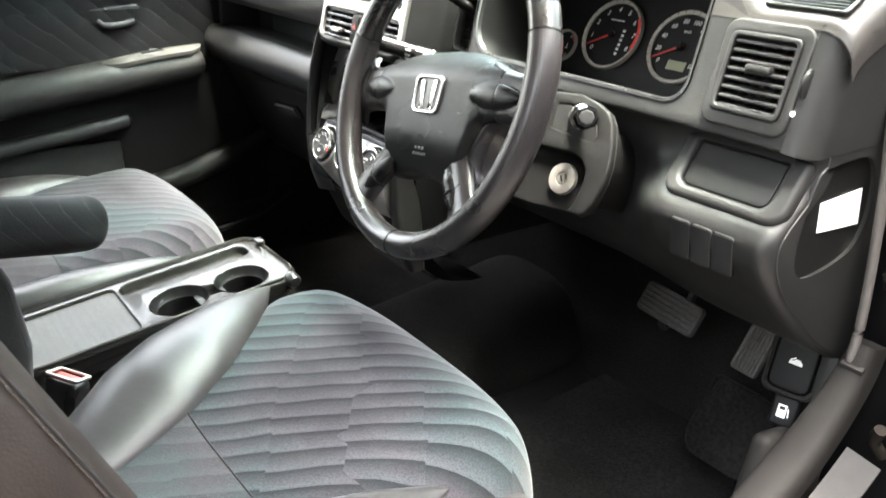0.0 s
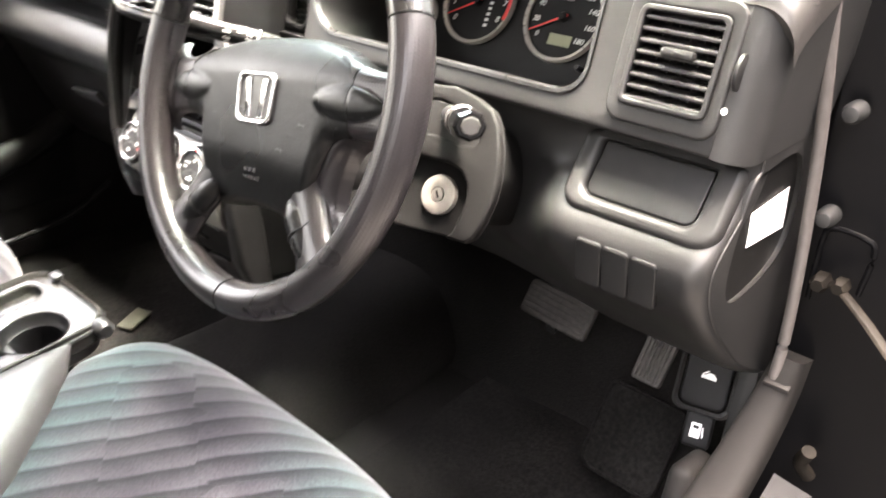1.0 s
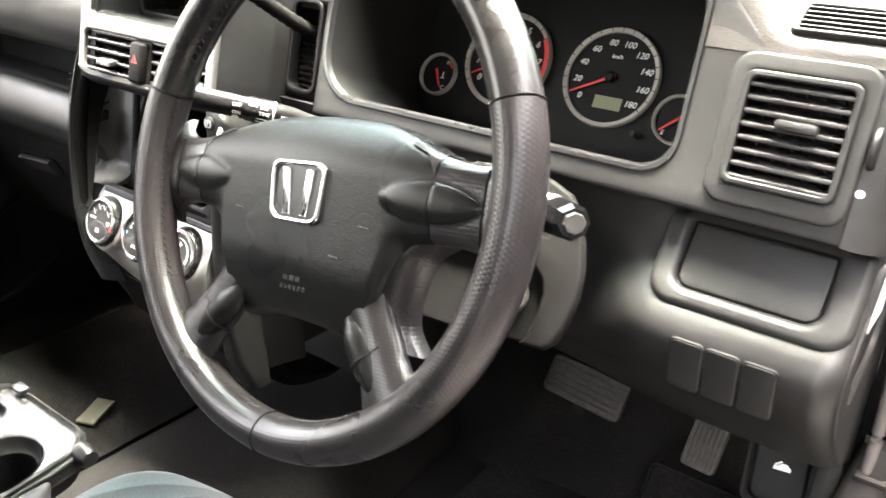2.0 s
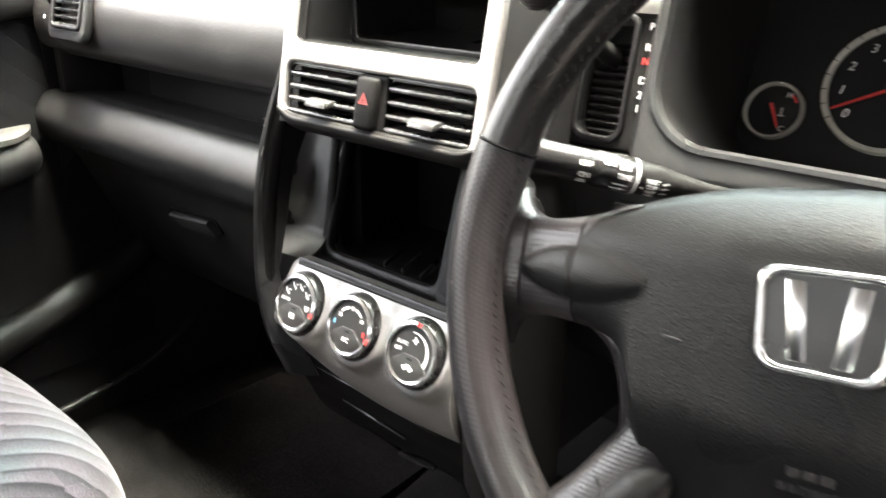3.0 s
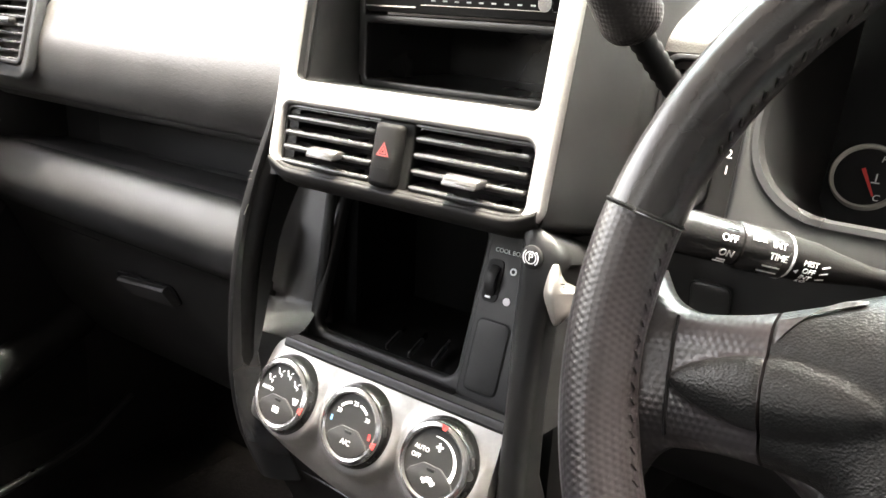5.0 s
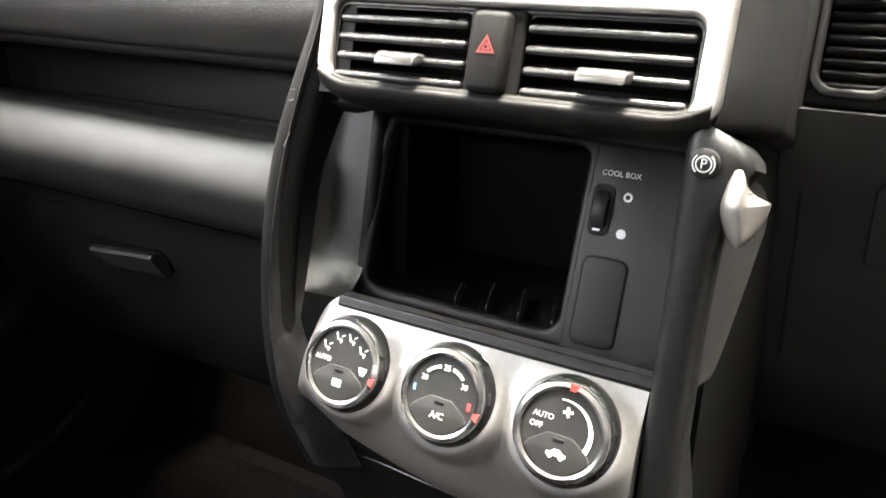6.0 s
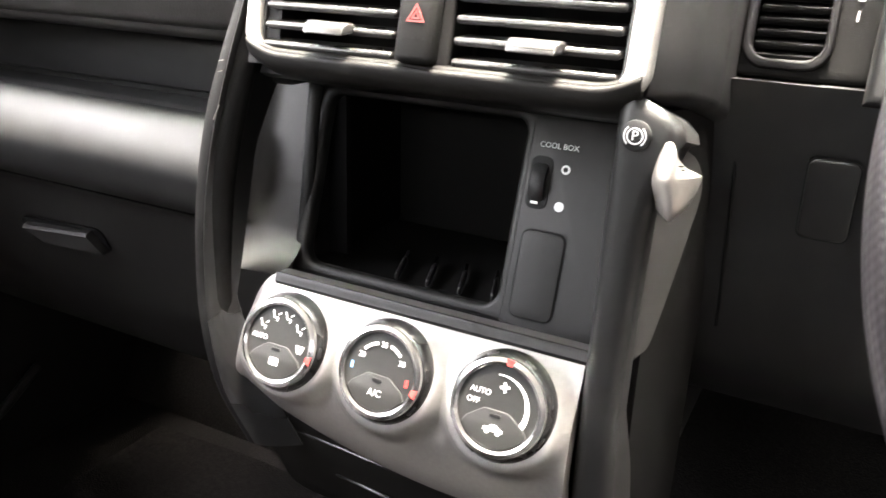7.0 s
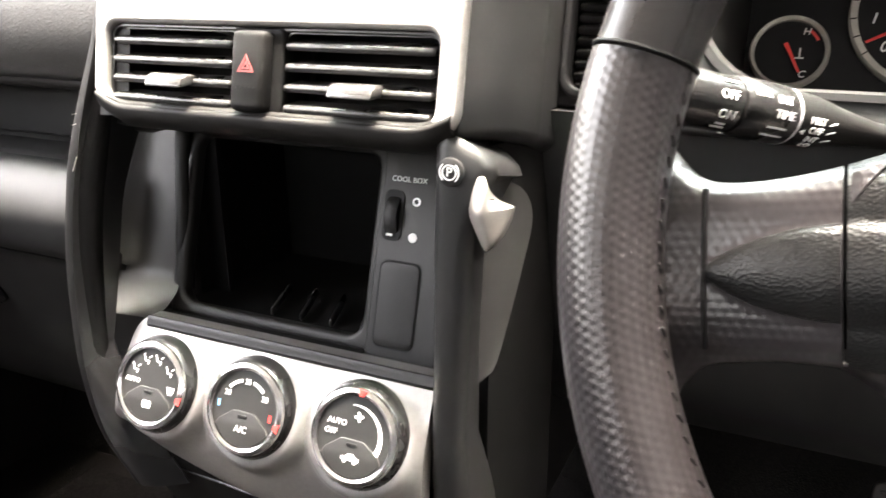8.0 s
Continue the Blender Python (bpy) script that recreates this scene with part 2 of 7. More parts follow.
def striped_cloth(name, base, dark, period, slant, rows=(0, 1, 0), depth=0.004, rough=0.9, jog=0.012, wave=0.03, floor=0.0, grain=0.5):
    """Velour with saw-tooth bands that jog sideways in steps, as woven in a wave pattern."""
    mat = bpy.data.materials.new(name)
    mat.use_nodes = True
    nt = mat.node_tree
    nodes, links = nt.nodes, nt.links
    bsdf = nodes["Principled BSDF"]
    tc = nodes.new("ShaderNodeTexCoord")

    def math_node(op, a, b=None):
        nd = nodes.new("ShaderNodeMath")
        nd.operation = op
        for i, v in enumerate((a, b)):
            if v is None:
                continue
            if isinstance(v, (int, float)):
                nd.inputs[i].default_value = v
            else:
                links.new(v, nd.inputs[i])
        return nd.outputs[0]

    dot = nodes.new("ShaderNodeVectorMath")
    dot.operation = "DOT_PRODUCT"
    dot.inputs[1].default_value = rows
    links.new(tc.outputs["Object"], dot.inputs[0])
    dot2 = nodes.new("ShaderNodeVectorMath")
    dot2.operation = "DOT_PRODUCT"
    dot2.inputs[1].default_value = slant
    links.new(tc.outputs["Object"], dot2.inputs[0])
    big = nodes.new("ShaderNodeTexNoise")
    big.inputs["Scale"].default_value, big.inputs["Detail"].default_value = 7.0, 2
    links.new(tc.outputs["Object"], big.inputs["Vector"])
    along = nodes.new("ShaderNodeVectorMath")
    along.operation = "DOT_PRODUCT"
    along.inputs[1].default_value = Vector(rows).cross(Vector((0, 0, 1) if rows[2] == 0 else (1, 0, 0)))
    links.new(tc.outputs["Object"], along.inputs[0])
    flat = nodes.new("ShaderNodeCombineXYZ")
    links.new(along.outputs["Value"], flat.inputs[0])
    links.new(dot.outputs["Value"], flat.inputs[1])
    cell = nodes.new("ShaderNodeTexVoronoi")
    cell.voronoi_dimensions, cell.distance = "2D", "CHEBYCHEV"
    cell.inputs["Scale"].default_value, cell.inputs["Randomness"].default_value = 11.0, 0.55
    links.new(flat.outputs[0], cell.inputs["Vector"])
    sep = nodes.new("ShaderNodeSeparateColor")
    links.new(cell.outputs["Color"], sep.inputs[0])
    step = math_node("MULTIPLY", math_node("SNAP", sep.outputs[0], 0.34), jog)
    wob = math_node("MULTIPLY", math_node("SUBTRACT", big.outputs["Fac"], 0.5), wave)
    line = math_node("ADD", math_node("ADD", dot.outputs["Value"], dot2.outputs["Value"]), math_node("ADD", step, wob))
    saw = math_node("FRACT", math_node("DIVIDE", line, period))
    shape = nodes.new("ShaderNodeValToRGB")
    cr = shape.color_ramp
    cr.elements[0].position, cr.elements[0].color = 0.0, (floor, floor, floor, 1)
    cr.elements[1].position, cr.elements[1].color = 1.0, (1, 1, 1, 1)
    e = cr.elements.new(0.16)
    e.color = (0.09 + floor, 0.09 + floor, 0.09 + floor, 1)
    e = cr.elements.new(0.5)
    e.color = (0.48 + 0.5 * floor, 0.48 + 0.5 * floor, 0.48 + 0.5 * floor, 1)
    e = cr.elements.new(0.93)
    e.color = (1, 1, 1, 1)
    links.new(saw, shape.inputs[0])
    fuzz = nodes.new("ShaderNodeTexNoise")
    fuzz.inputs["Scale"].default_value, fuzz.inputs["Detail"].default_value = 480.0, 3
    links.new(tc.outputs["Object"], fuzz.inputs["Vector"])
    nap = nodes.new("ShaderNodeTexNoise")
    nap.inputs["Scale"].default_value, nap.inputs["Detail"].default_value = 4.2, 4
    links.new(tc.outputs["Object"], nap.inputs["Vector"])
    mix = nodes.new("ShaderNodeMix")
    mix.data_type = "RGBA"
    mix.inputs["A"].default_value, mix.inputs["B"].default_value = (*dark, 1), (*base, 1)
    fac = math_node("MULTIPLY", shape.outputs[0], math_node("ADD", math_node("MULTIPLY", fuzz.outputs["Fac"], grain), 0.97 - 0.5 * grain))
    links.new(fac, mix.inputs["Factor"])
    hue = nodes.new("ShaderNodeMix")
    hue.data_type, hue.blend_type = "RGBA", "MULTIPLY"
    hue.inputs["Factor"].default_value = 0.8
    tint = nodes.new("ShaderNodeValToRGB")
    tint.color_ramp.elements[0].position, tint.color_ramp.elements[0].color = 0.38, (0.62, 0.95, 0.93, 1)
    tint.color_ramp.elements[1].position, tint.color_ramp.elements[1].color = 0.52, (0.95, 0.85, 0.90, 1)
    e = tint.color_ramp.elements.new(0.64)
    e.color = (0.46, 0.36, 0.44, 1)
    links.new(nap.outputs["Fac"], tint.inputs[0])
    links.new(mix.outputs["Result"], hue.inputs["A"])
    links.new(tint.outputs[0], hue.inputs["B"])
    links.new(hue.outputs["Result"], bsdf.inputs["Base Color"])
    bsdf.inputs["Roughness"].default_value = rough
    bsdf.inputs["Specular IOR Level"].default_value = 0.2
    bsdf.inputs["Sheen Weight"].default_value = 0.12
    bsdf.inputs["Sheen Roughness"].default_value = 0.45
    b = nodes.new("ShaderNodeBump")
    b.inputs["Strength"].default_value, b.inputs["Distance"].default_value = 0.7, depth
    links.new(shape.outputs[0], b.inputs["Height"])
    b2 = nodes.new("ShaderNodeBump")
    b2.inputs["Strength"].default_value, b2.inputs["Distance"].default_value = 0.35, 0.001
    links.new(fuzz.outputs["Fac"], b2.inputs["Height"])
    links.new(b.outputs[0], b2.inputs["Normal"])
    links.new(b2.outputs[0], bsdf.inputs["Normal"])
    return mat


def plain(name, base, rough=0.5, metal=0.0, glow=0.0):
    mat = bpy.data.materials.new(name)
    mat.use_nodes = True
    b = mat.node_tree.nodes["Principled BSDF"]
    b.inputs["Base Color"].default_value = (*base, 1)
    b.inputs["Roughness"].default_value, b.inputs["Metallic"].default_value = rough, metal
    return mat


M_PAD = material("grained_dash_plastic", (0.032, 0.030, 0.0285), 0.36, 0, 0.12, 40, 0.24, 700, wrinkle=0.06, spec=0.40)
M_DASH = material("charcoal_dash_plastic", (0.0165, 0.0163, 0.0162), 0.46, 0, 0.10, 60, 0.13, 2200, spec=0.28)
M_LOWER = material("textured_lower_plastic", (0.0122, 0.0121, 0.0121), 0.40, 0, 0.10, 70, 0.12, 2200, worn=0.12, spec=0.36)
M_DARK = material("matt_black_plastic", (0.0120, 0.0118, 0.0116), 0.55, 0, 0.15, 70, 0.1, 1600, spec=0.35)
M_GLOSS = material("smooth_black_plastic", (0.012, 0.012, 0.012), 0.28, 0, 0.1, 90, 0.1, 1200)
M_SILVER = material("satin_silver_paint", (0.36, 0.347, 0.330), 0.37, 0.75, 0.05, 300, 0.05, 2500)
M_CHROME = material("bright_chrome", (0.80, 0.79, 0.78), 0.13, 1.0, 0.03, 80)
M_RING = material("satin_chrome", (0.74, 0.73, 0.71), 0.24, 1.0, 0.03, 80)
M_METAL = material("satin_metal", (0.40, 0.375, 0.345), 0.38, 0.85, 0.08, 120)
M_LEATHER = material("black_leather", (0.015, 0.014, 0.014), 0.26, 0, 0.12, 60, 0.08, 1300, wrinkle=0.010)
M_DIMPLE = pebbled("pebbled_leather", (0.020, 0.0175, 0.0185), 0.31, 0.0032, 0.21)
M_DIMPLE2 = pebbled("fine_pebbled_leather", (0.018, 0.0165, 0.017), 0.29, 0.0027, 0.18)
M_KNOB = dimpled("pebbled_knob_leather", (0.016, 0.0145, 0.015), 0.34)
M_HUB = material("grained_airbag_cover", (0.0090, 0.0091, 0.0091), 0.30, 0, 0.12, 50, 0.28, 1100, wrinkle=0.08, spec=0.22)
for nd in M_HUB.node_tree.nodes:
    if nd.type == "MAP_RANGE" and nd.outputs[0].links and nd.outputs[0].links[0].to_socket.name == "Roughness":
        nd.inputs["To Min"].default_value, nd.inputs["To Max"].default_value = 0.20, 0.40
M_VINYL = material("grey_vinyl", (0.030, 0.0278, 0.0290), 0.40, 0, 0.08, 60, 0.1, 900)
M_SIDE = material("brown_black_leather", (0.0120, 0.0084, 0.0074), 0.52, 0, 0.22, 60, 0.35, 420, spec=0.30, worn=0.3, worn_scale=16)
M_THREAD = material("brown_thread", (0.030, 0.022, 0.019), 0.7, 0, 0.2, 300)
M_STITCH = material("dark_seam_thread", (0.0060, 0.0052, 0.0050), 0.8, 0, 0.2, 200)
M_CLOTH = striped_cloth("wave_velour", (0.059, 0.058, 0.065), (0.0045, 0.005, 0.007), 0.0265, (0, 0, 0), rows=(0.80, -0.60, 0), jog=0.010, wave=0.016, floor=0.12, grain=1.9)
M_CLOTH3 = striped_cloth("side_wave_velour", (0.068, 0.066, 0.071), (0.006, 0.006, 0.007), 0.0265, (0, 0, 0), rows=(0.80, -0.60, 0), jog=0.010, wave=0.016, floor=0.55, grain=1.5)
M_ARM = striped_cloth("dark_arm_velour", (0.0085, 0.0085, 0.0100), (0.006, 0.006, 0.007), 0.024, (0.3, 0.5, 0), rows=(0, 0.6, 0.8), floor=0.3, jog=0.006, wave=0.02)
M_CLOTH2 = material("grey_velour", (0.034, 0.0318, 0.0345), 0.9, 0, 0.2, 40, 0.35, 900, sheen=0.05)
M_DOORCLOTH = striped_cloth("dark_wave_velour", (0.0125, 0.0125, 0.0135), (0.0022, 0.0022, 0.0026), 0.045, (0, 0.85, 0), rows=(0, 0, 1), depth=0.002)
M_CARPET = material("black_carpet", (0.0100, 0.0093, 0.0089), 0.95, 0, 0.4, 300, 0.9, 500, spec=0.1, worn=0.5, worn_scale=5)
M_MAT = material("worn_black_carpet_mat", (0.0042, 0.0039, 0.0037), 0.95, 0, 0.55, 160, 0.9, 420, spec=0.1, worn=1.9, worn_scale=7)
M_RUBBER = material("black_rubber", (0.010, 0.010, 0.010), 0.6, 0, 0.15, 70, 0.2, 700)
M_PEDAL = material("worn_pedal_rubber", (0.045, 0.041, 0.037), 0.65, 0, 0.25, 120, 0.3, 600, worn=0.4, worn_scale=30)
M_PAINT = material("black_car_paint", (0.0022, 0.0022, 0.0025), 0.34, 0, 0.1, 30, spec=0.05, worn=0.3)
M_SEAL = material("grey_door_seal", (0.075, 0.067, 0.064), 0.5, 0, 0.1, 90, 0.2, 700)
M_TRAY = material("grey_tray_plastic", (0.024, 0.0232, 0.0218), 0.24, 0, 0.08, 70, 0.15, 1100)
M_KNIT = dimpled("ribbed_tray_mat", (0.044, 0.042, 0.038), 0.32, 700, 0.4)
M_WHITE = plain("white_print", (0.75, 0.75, 0.74), 0.5)
M_PAPER = material("white_paper_label", (0.82, 0.82, 0.80), 0.7, 0, 0.03, 60)
M_RED = plain("red_print", (0.62, 0.035, 0.03), 0.45)
M_REDPL = plain("red_plastic", (0.60, 0.06, 0.06), 0.35)
M_BLUE = plain("blue_print", (0.12, 0.35, 0.62), 0.5)
M_IVORY = material("ivory_plastic_ring", (0.34, 0.32, 0.285), 0.45, 0, 0.06, 80)
M_LCD = plain("green_grey_display", (0.22, 0.23, 0.15), 0.3)
M_DIAL = material("dial_black", (0.0035, 0.0035, 0.004), 0.55, 0, 0.05, 90, spec=0.2)
M_SLEEVE = material("grained_grey_plastic", (0.027, 0.0262, 0.0255), 0.42, 0, 0.12, 70, 0.12, 2200)
M_GRIP = material("dark_grained_plastic", (0.0115, 0.0113, 0.0111), 0.46, 0, 0.12, 70, 0.14, 2200, spec=0.36)
M_SHELL = material("dull_black_plastic", (0.0048, 0.0046, 0.0045), 0.62, 0, 0.14, 80, 0.14, 1800, spec=0.12)
M_PIANO = material("polished_black_plastic", (0.0030, 0.0030, 0.0032), 0.12, 0, 0.05, 90)
M_LOCK = material("dull_ivory_plastic", (0.095, 0.087, 0.080), 0.5, 0, 0.10, 120, worn=0.2, worn_scale=60)
M_WALL = material("dark_shade_wall", (0.035, 0.034, 0.033), 0.9, 0, 0.3, 20, 0.4, 150)
M_HAZARD = plain("dull_red_print", (0.17, 0.020, 0.018), 0.5)
M_DOOR = material("black_door_plastic", (0.005, 0.0049, 0.0048), 0.50, 0, 0.12, 70, 0.12, 2000, spec=0.20)
# Bezel silver darkened to hold the shade of its under-turned edge.
M_ROLL = material("shaded_silver", (0.0075, 0.0069, 0.0064), 0.55, 0.0, 0.06, 200, 0.05, 2500, spec=0.15)
# Paler than the dash plastic: light from above is put into the slat colour.
M_SLAT = material("lit_vent_plastic", (0.030, 0.0295, 0.029), 0.28, 0, 0.1, 60, 0.08, 1800)
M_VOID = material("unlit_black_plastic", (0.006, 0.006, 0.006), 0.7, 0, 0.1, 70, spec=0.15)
M_STEEL = material("dull_steel", (0.0060, 0.0046, 0.0033), 0.7, 0.0, 0.45, 90, spec=0.15)
M_BRASS = material("brown_tag_plastic", (0.036, 0.035, 0.020), 0.6, 0, 0.15, 60)
M_POD = material("pale_switch_plastic", (0.048, 0.046, 0.043), 0.36, 0, 0.06, 60, 0.08, 1600)
# Sill paint is black; the sky it mirrors is put into this pale colour.
M_SKYSILL = material("sky_pale_sill", (0.026, 0.024, 0.0235), 0.5, 0.1, 0.1, 60)
M_TRIM = material("warm_grey_trim", (0.0150, 0.0138, 0.0132), 0.62, 0, 0.1, 60, 0.25, 800, spec=0.2)
M_ROOF = material("grey_headliner", (0.28, 0.272, 0.262), 0.9, 0, 0.08, 90)
M_GROUND = material("pale_concrete", (0.07, 0.067, 0.064), 0.85, 0, 0.3, 25, 0.5, 200)


def glass(name):
    mat = bpy.data.materials.new(name)
    mat.use_nodes = True
    b = mat.node_tree.nodes["Principled BSDF"]
    b.inputs["Base Color"].default_value = (0.76, 0.93, 0.90, 1)
    b.inputs["Transmission Weight"].default_value, b.inputs["Roughness"].default_value, b.inputs["IOR"].default_value = 1.0, 0.0, 1.45
    return mat


M_GLASS = glass("window_glass")

# ---- setting: cabin shell ----
solid("ground", box(-60, 60, -60, 60, -0.52, -0.42, 0), M_GROUND, "pale concrete under the parked car", "ground", kind="structure")
solid("floor", join(box(-0.80, 0.80, -1.3, 1.34, -0.06, 0.0, 0.01),
                    sheet(lambda u, v: Vector((u, 1.24 + 0.22 * v + 0.06 * v * v, -0.01 + 0.55 * v)), span(-0.80, 0.80, 8), span(0, 1, 8), 0.03)),
      M_CARPET, "black carpet floor rising to the bulkhead", "floor", kind="structure")
solid("wall_front", box(-0.82, 0.82, 1.50, 1.56, -0.06, 0.95, 0.01), M_DARK, "black bulkhead behind the dashboard", "wall", kind="structure")
solid("wall_rear", box(-0.82, 0.90, -1.40, -1.32, -0.06, 1.10, 0.01), M_DARK, "dark rear wall of the cabin", "wall", kind="structure")
solid("ceiling", sheet(lambda u, v: Vector((u, -1.4 + 2.17 * v, 1.36 - 0.05 * (u / 0.8) ** 2 - 0.05 * (2 * v - 1) ** 2)), span(-0.85, 0.98, 12), span(0, 1, 10), 0.04, (0, 0, 1)),
      M_ROOF, "grey cloth headliner under the roof", "ceiling", kind="structure")
solid("window_1", sheet(lambda u, v: Vector((0.02 + u * (0.80 - 0.06 * v), 0.75 + 0.77 * (1 - v), 0.90 + 0.41 * v)), span(-1, 1, 6), span(0, 1, 4), 0.005, (0, 0.5, 0.8)),
      M_GLASS, "clear raked windscreen", "windscreen", kind="structure").visible_shadow = False
for sx, nm in ((-1, "pillar_1"), (1, "pillar_2")):
    x0 = 0.02 + sx * 0.83
    solid(nm, tube([(x0, 1.50, 0.84), (x0 - sx * 0.02, 1.18, 1.06), (x0 - sx * 0.07, 0.80, 1.29), (x0 - sx * 0.08, 0.70, 1.34)], 0.045, 10), M_LOWER,
          "dark grey windscreen pillar trim", "pillar", kind="structure")

# Added out of view: cuts the low light coming through the driver's doorway.
solid("wall_outside", box(2.30, 2.45, -4.0, 5.0, -0.42, 2.6, 0.02), M_WALL, "unseen dark wall added to hold light back from the doorway", "wall", kind="structure")
# passenger door with its cloth insert, armrest and pocket
door = thing("door_1", (-0.80, 0.3, 0.10), "closed front passenger door with dark patterned cloth insert", "door", kind="structure")
XD = -0.74
part("door_panel", sheet(lambda u, v: Vector((XD - 0.035 * max(0, (v - 0.45)) + 0.02 * math.sin(3.1 * min(1, v * 1.3)) * 0.4, u, 0.12 + 0.66 * v)), span(-0.5, 1.02, 24), span(0, 1, 24), 0.05, (-1, 0, 0)), M_DOOR, door, "black grained plastic door panel")
part("cloth_insert", sheet(lambda u, v: Vector((XD + 0.013 - 0.022 * v, u, 0.505 + 0.20 * v + 0.02 * (u - 0.4) * (1 - v))), span(-0.45, 0.985, 20), span(0, 1, 8), 0.012, (-1, 0, 0)), M_DOORCLOTH, door, "dark cloth insert with slanted woven stripes")
# padded rail along the armrest with a blunt front end, and the pale switch plate let into its top
rail_z = lambda y: 0.452 + 0.118 * (y - 0.40)
rail_y = span(-0.40, 0.78, 20) + [0.806, 0.828, 0.843, 0.852, 0.857]
part("armrest", tube([(XD + 0.030, y, rail_z(y)) for y in rail_y], [0.044] * 21 + [0.0435, 0.041, 0.035, 0.025, 0.008], 20, flat=0.95), M_DARK, door, "black moulded armrest with a blunt front end")


def pod_at(u, v):
    y = 0.612 + 0.238 * u
    w = 0.032 * min(1, u / 0.22) ** 0.6 * min(1, (1 - u) / 0.16) ** 0.5 + 0.002
    return Vector((XD + 0.036 + w * (2 * v - 1), y, rail_z(y) + 0.0405 - 0.007 * (2 * v - 1) ** 2 * min(1, w / 0.03) + 0.004 * math.sin(math.pi * u)))


podm = part("switch_pod", sheet(pod_at, span(0, 1, 30), span(0, 1, 12), 0.008, (0, 0, -1)), M_POD, door, "pale grey window switch plate")
part("switch_well", rbox(0.024, 0.052, 0.004, 0.0018, 2, pose(XD + 0.036, 0.735, rail_z(0.735) + 0.0435, 6.7, 0, 0)), M_DIAL, podm, "dark switch well")
part("window_switch", rbox(0.016, 0.030, 0.008, 0.003, 2, pose(XD + 0.036, 0.741, rail_z(0.741) + 0.0468, -2, 0, 0)), M_CHROME, podm, "chrome tipped switch")
part("door_pocket", tube([(XD + 0.030, y, 0.345 + 0.135 * (y - 0.4)) for y in span(-0.4, 0.665, 16)] + [(XD + 0.028, 0.674, 0.382)], [0.020] * 16 + [0.017, 0.008], 12), M_LOWER, door, "black door pocket rim")
part("door_top", tube([(XD - 0.012, y, 0.742 - 0.012 * max(0, (y - 0.6) / 0.3) ** 2) for y in span(-0.5, 0.93, 18)], [0.048] * 17 + [0.044, 0.030], 16, flat=1.05), M_PAD, door, "grained padding along the top of the door")
part("pocket_wall", box(XD - 0.005, XD + 0.022, -0.4, 0.65, 0.17, 0.335, 0.012), M_DARK, door)
cup = part("handle_cup", plate([rrect(-0.062, 0.062, -0.033, 0.033, 0.014), rrect(-0.048, 0.048, -0.021, 0.021, 0.012)], 0.014, axes((XD + 0.000, 0.672, 0.600), (0, 1, 0.08), (0, -0.08, 1)), 0.003), M_GLOSS, door, "black door handle surround")
part("door_handle", tube(smooth_path([(XD + 0.004, 0.632, 0.603), (XD + 0.010, 0.645, 0.594), (XD + 0.012, 0.675, 0.594), (XD + 0.006, 0.712, 0.600)]), 0.0045, 10, flat=1.4), M_SLEEVE, cup, "grey pull lever")
part("cup_back", box(XD - 0.016, XD - 0.010, 0.615, 0.73, 0.57, 0.63, 0.002), M_DARK, cup)

# sill and kick trim on the passenger side
solid("trim_1", tube(smooth_path([(-0.735, -0.3, 0.135), (-0.735, 0.4, 0.150), (-0.735, 0.74, 0.205), (-0.735, 0.86, 0.235), (-0.735, 0.99, 0.285), (-0.742, 1.08, 0.345), (-0.75, 1.14, 0.42)]), 0.034, 12, flat=1.0), M_DOOR, "black plastic sill trim beside the passenger footwell", "trim", kind="structure")
solid("trim_5", tube(smooth_path([(-0.715, 0.30, 0.045), (-0.715, 0.60, 0.047), (-0.716, 0.79, 0.055), (-0.722, 0.98, 0.080), (-0.735, 1.09, 0.13)]), 0.007, 10), M_GLOSS, "glossy black edge along the foot of the passenger sill", "trim", kind="structure")
solid("wall_left", box(-0.80, -0.755, -1.3, 1.5, -0.02, 0.5, 0.01), M_DARK, "black kick panel below the door", "wall", kind="structure")

# driver's side: sill, kick panel, hinge pillar and open doorway
sill_line = smooth_path([(0.826, 1.085, 0.392), (0.822, 1.070, 0.345), (0.815, 1.035, 0.285), (0.806, 0.985, 0.225), (0.798, 0.90, 0.165), (0.795, 0.75, 0.125), (0.795, 0.4, 0.115), (0.795, -0.3, 0.115)], 8)
SILL_CUT = [(-0.030, -0.034), (-0.029, -0.010), (-0.026, 0.000), (-0.019, 0.005), (-0.004, 0.008), (0.012, 0.008), (0.020, 0.005), (0.0245, -0.001), (0.0255, -0.012), (0.0255, -0.034)]


def sill_trim():
    """A broad moulded strip with rounded shoulders, swept along the doorway."""
    rings = []
    for i, p in enumerate(sill_line):
        t = (sill_line[min(i + 1, len(sill_line) - 1)] - sill_line[max(0, i - 1)]).normalized()
        up = Vector((1, 0, 0)).cross(t).normalized()
        if up.z < 0 and abs(up.z) > 0.2 or up.y > 0 and abs(up.z) <= 0.2:
            up = -up
        k = 0.62 + 0.38 * min(1, i / 22)
        rings.append([p + Vector((k * x, 0, 0)) + up * z for x, z in SILL_CUT])
    return loft(rings)


solid("trim_2", sill_trim(), M_TRIM, "warm grey moulded sill trim in the driver's doorway", "trim", kind="structure")
step_line = [p for p in sill_line if p.z < 0.305 and p.y > 0.3]


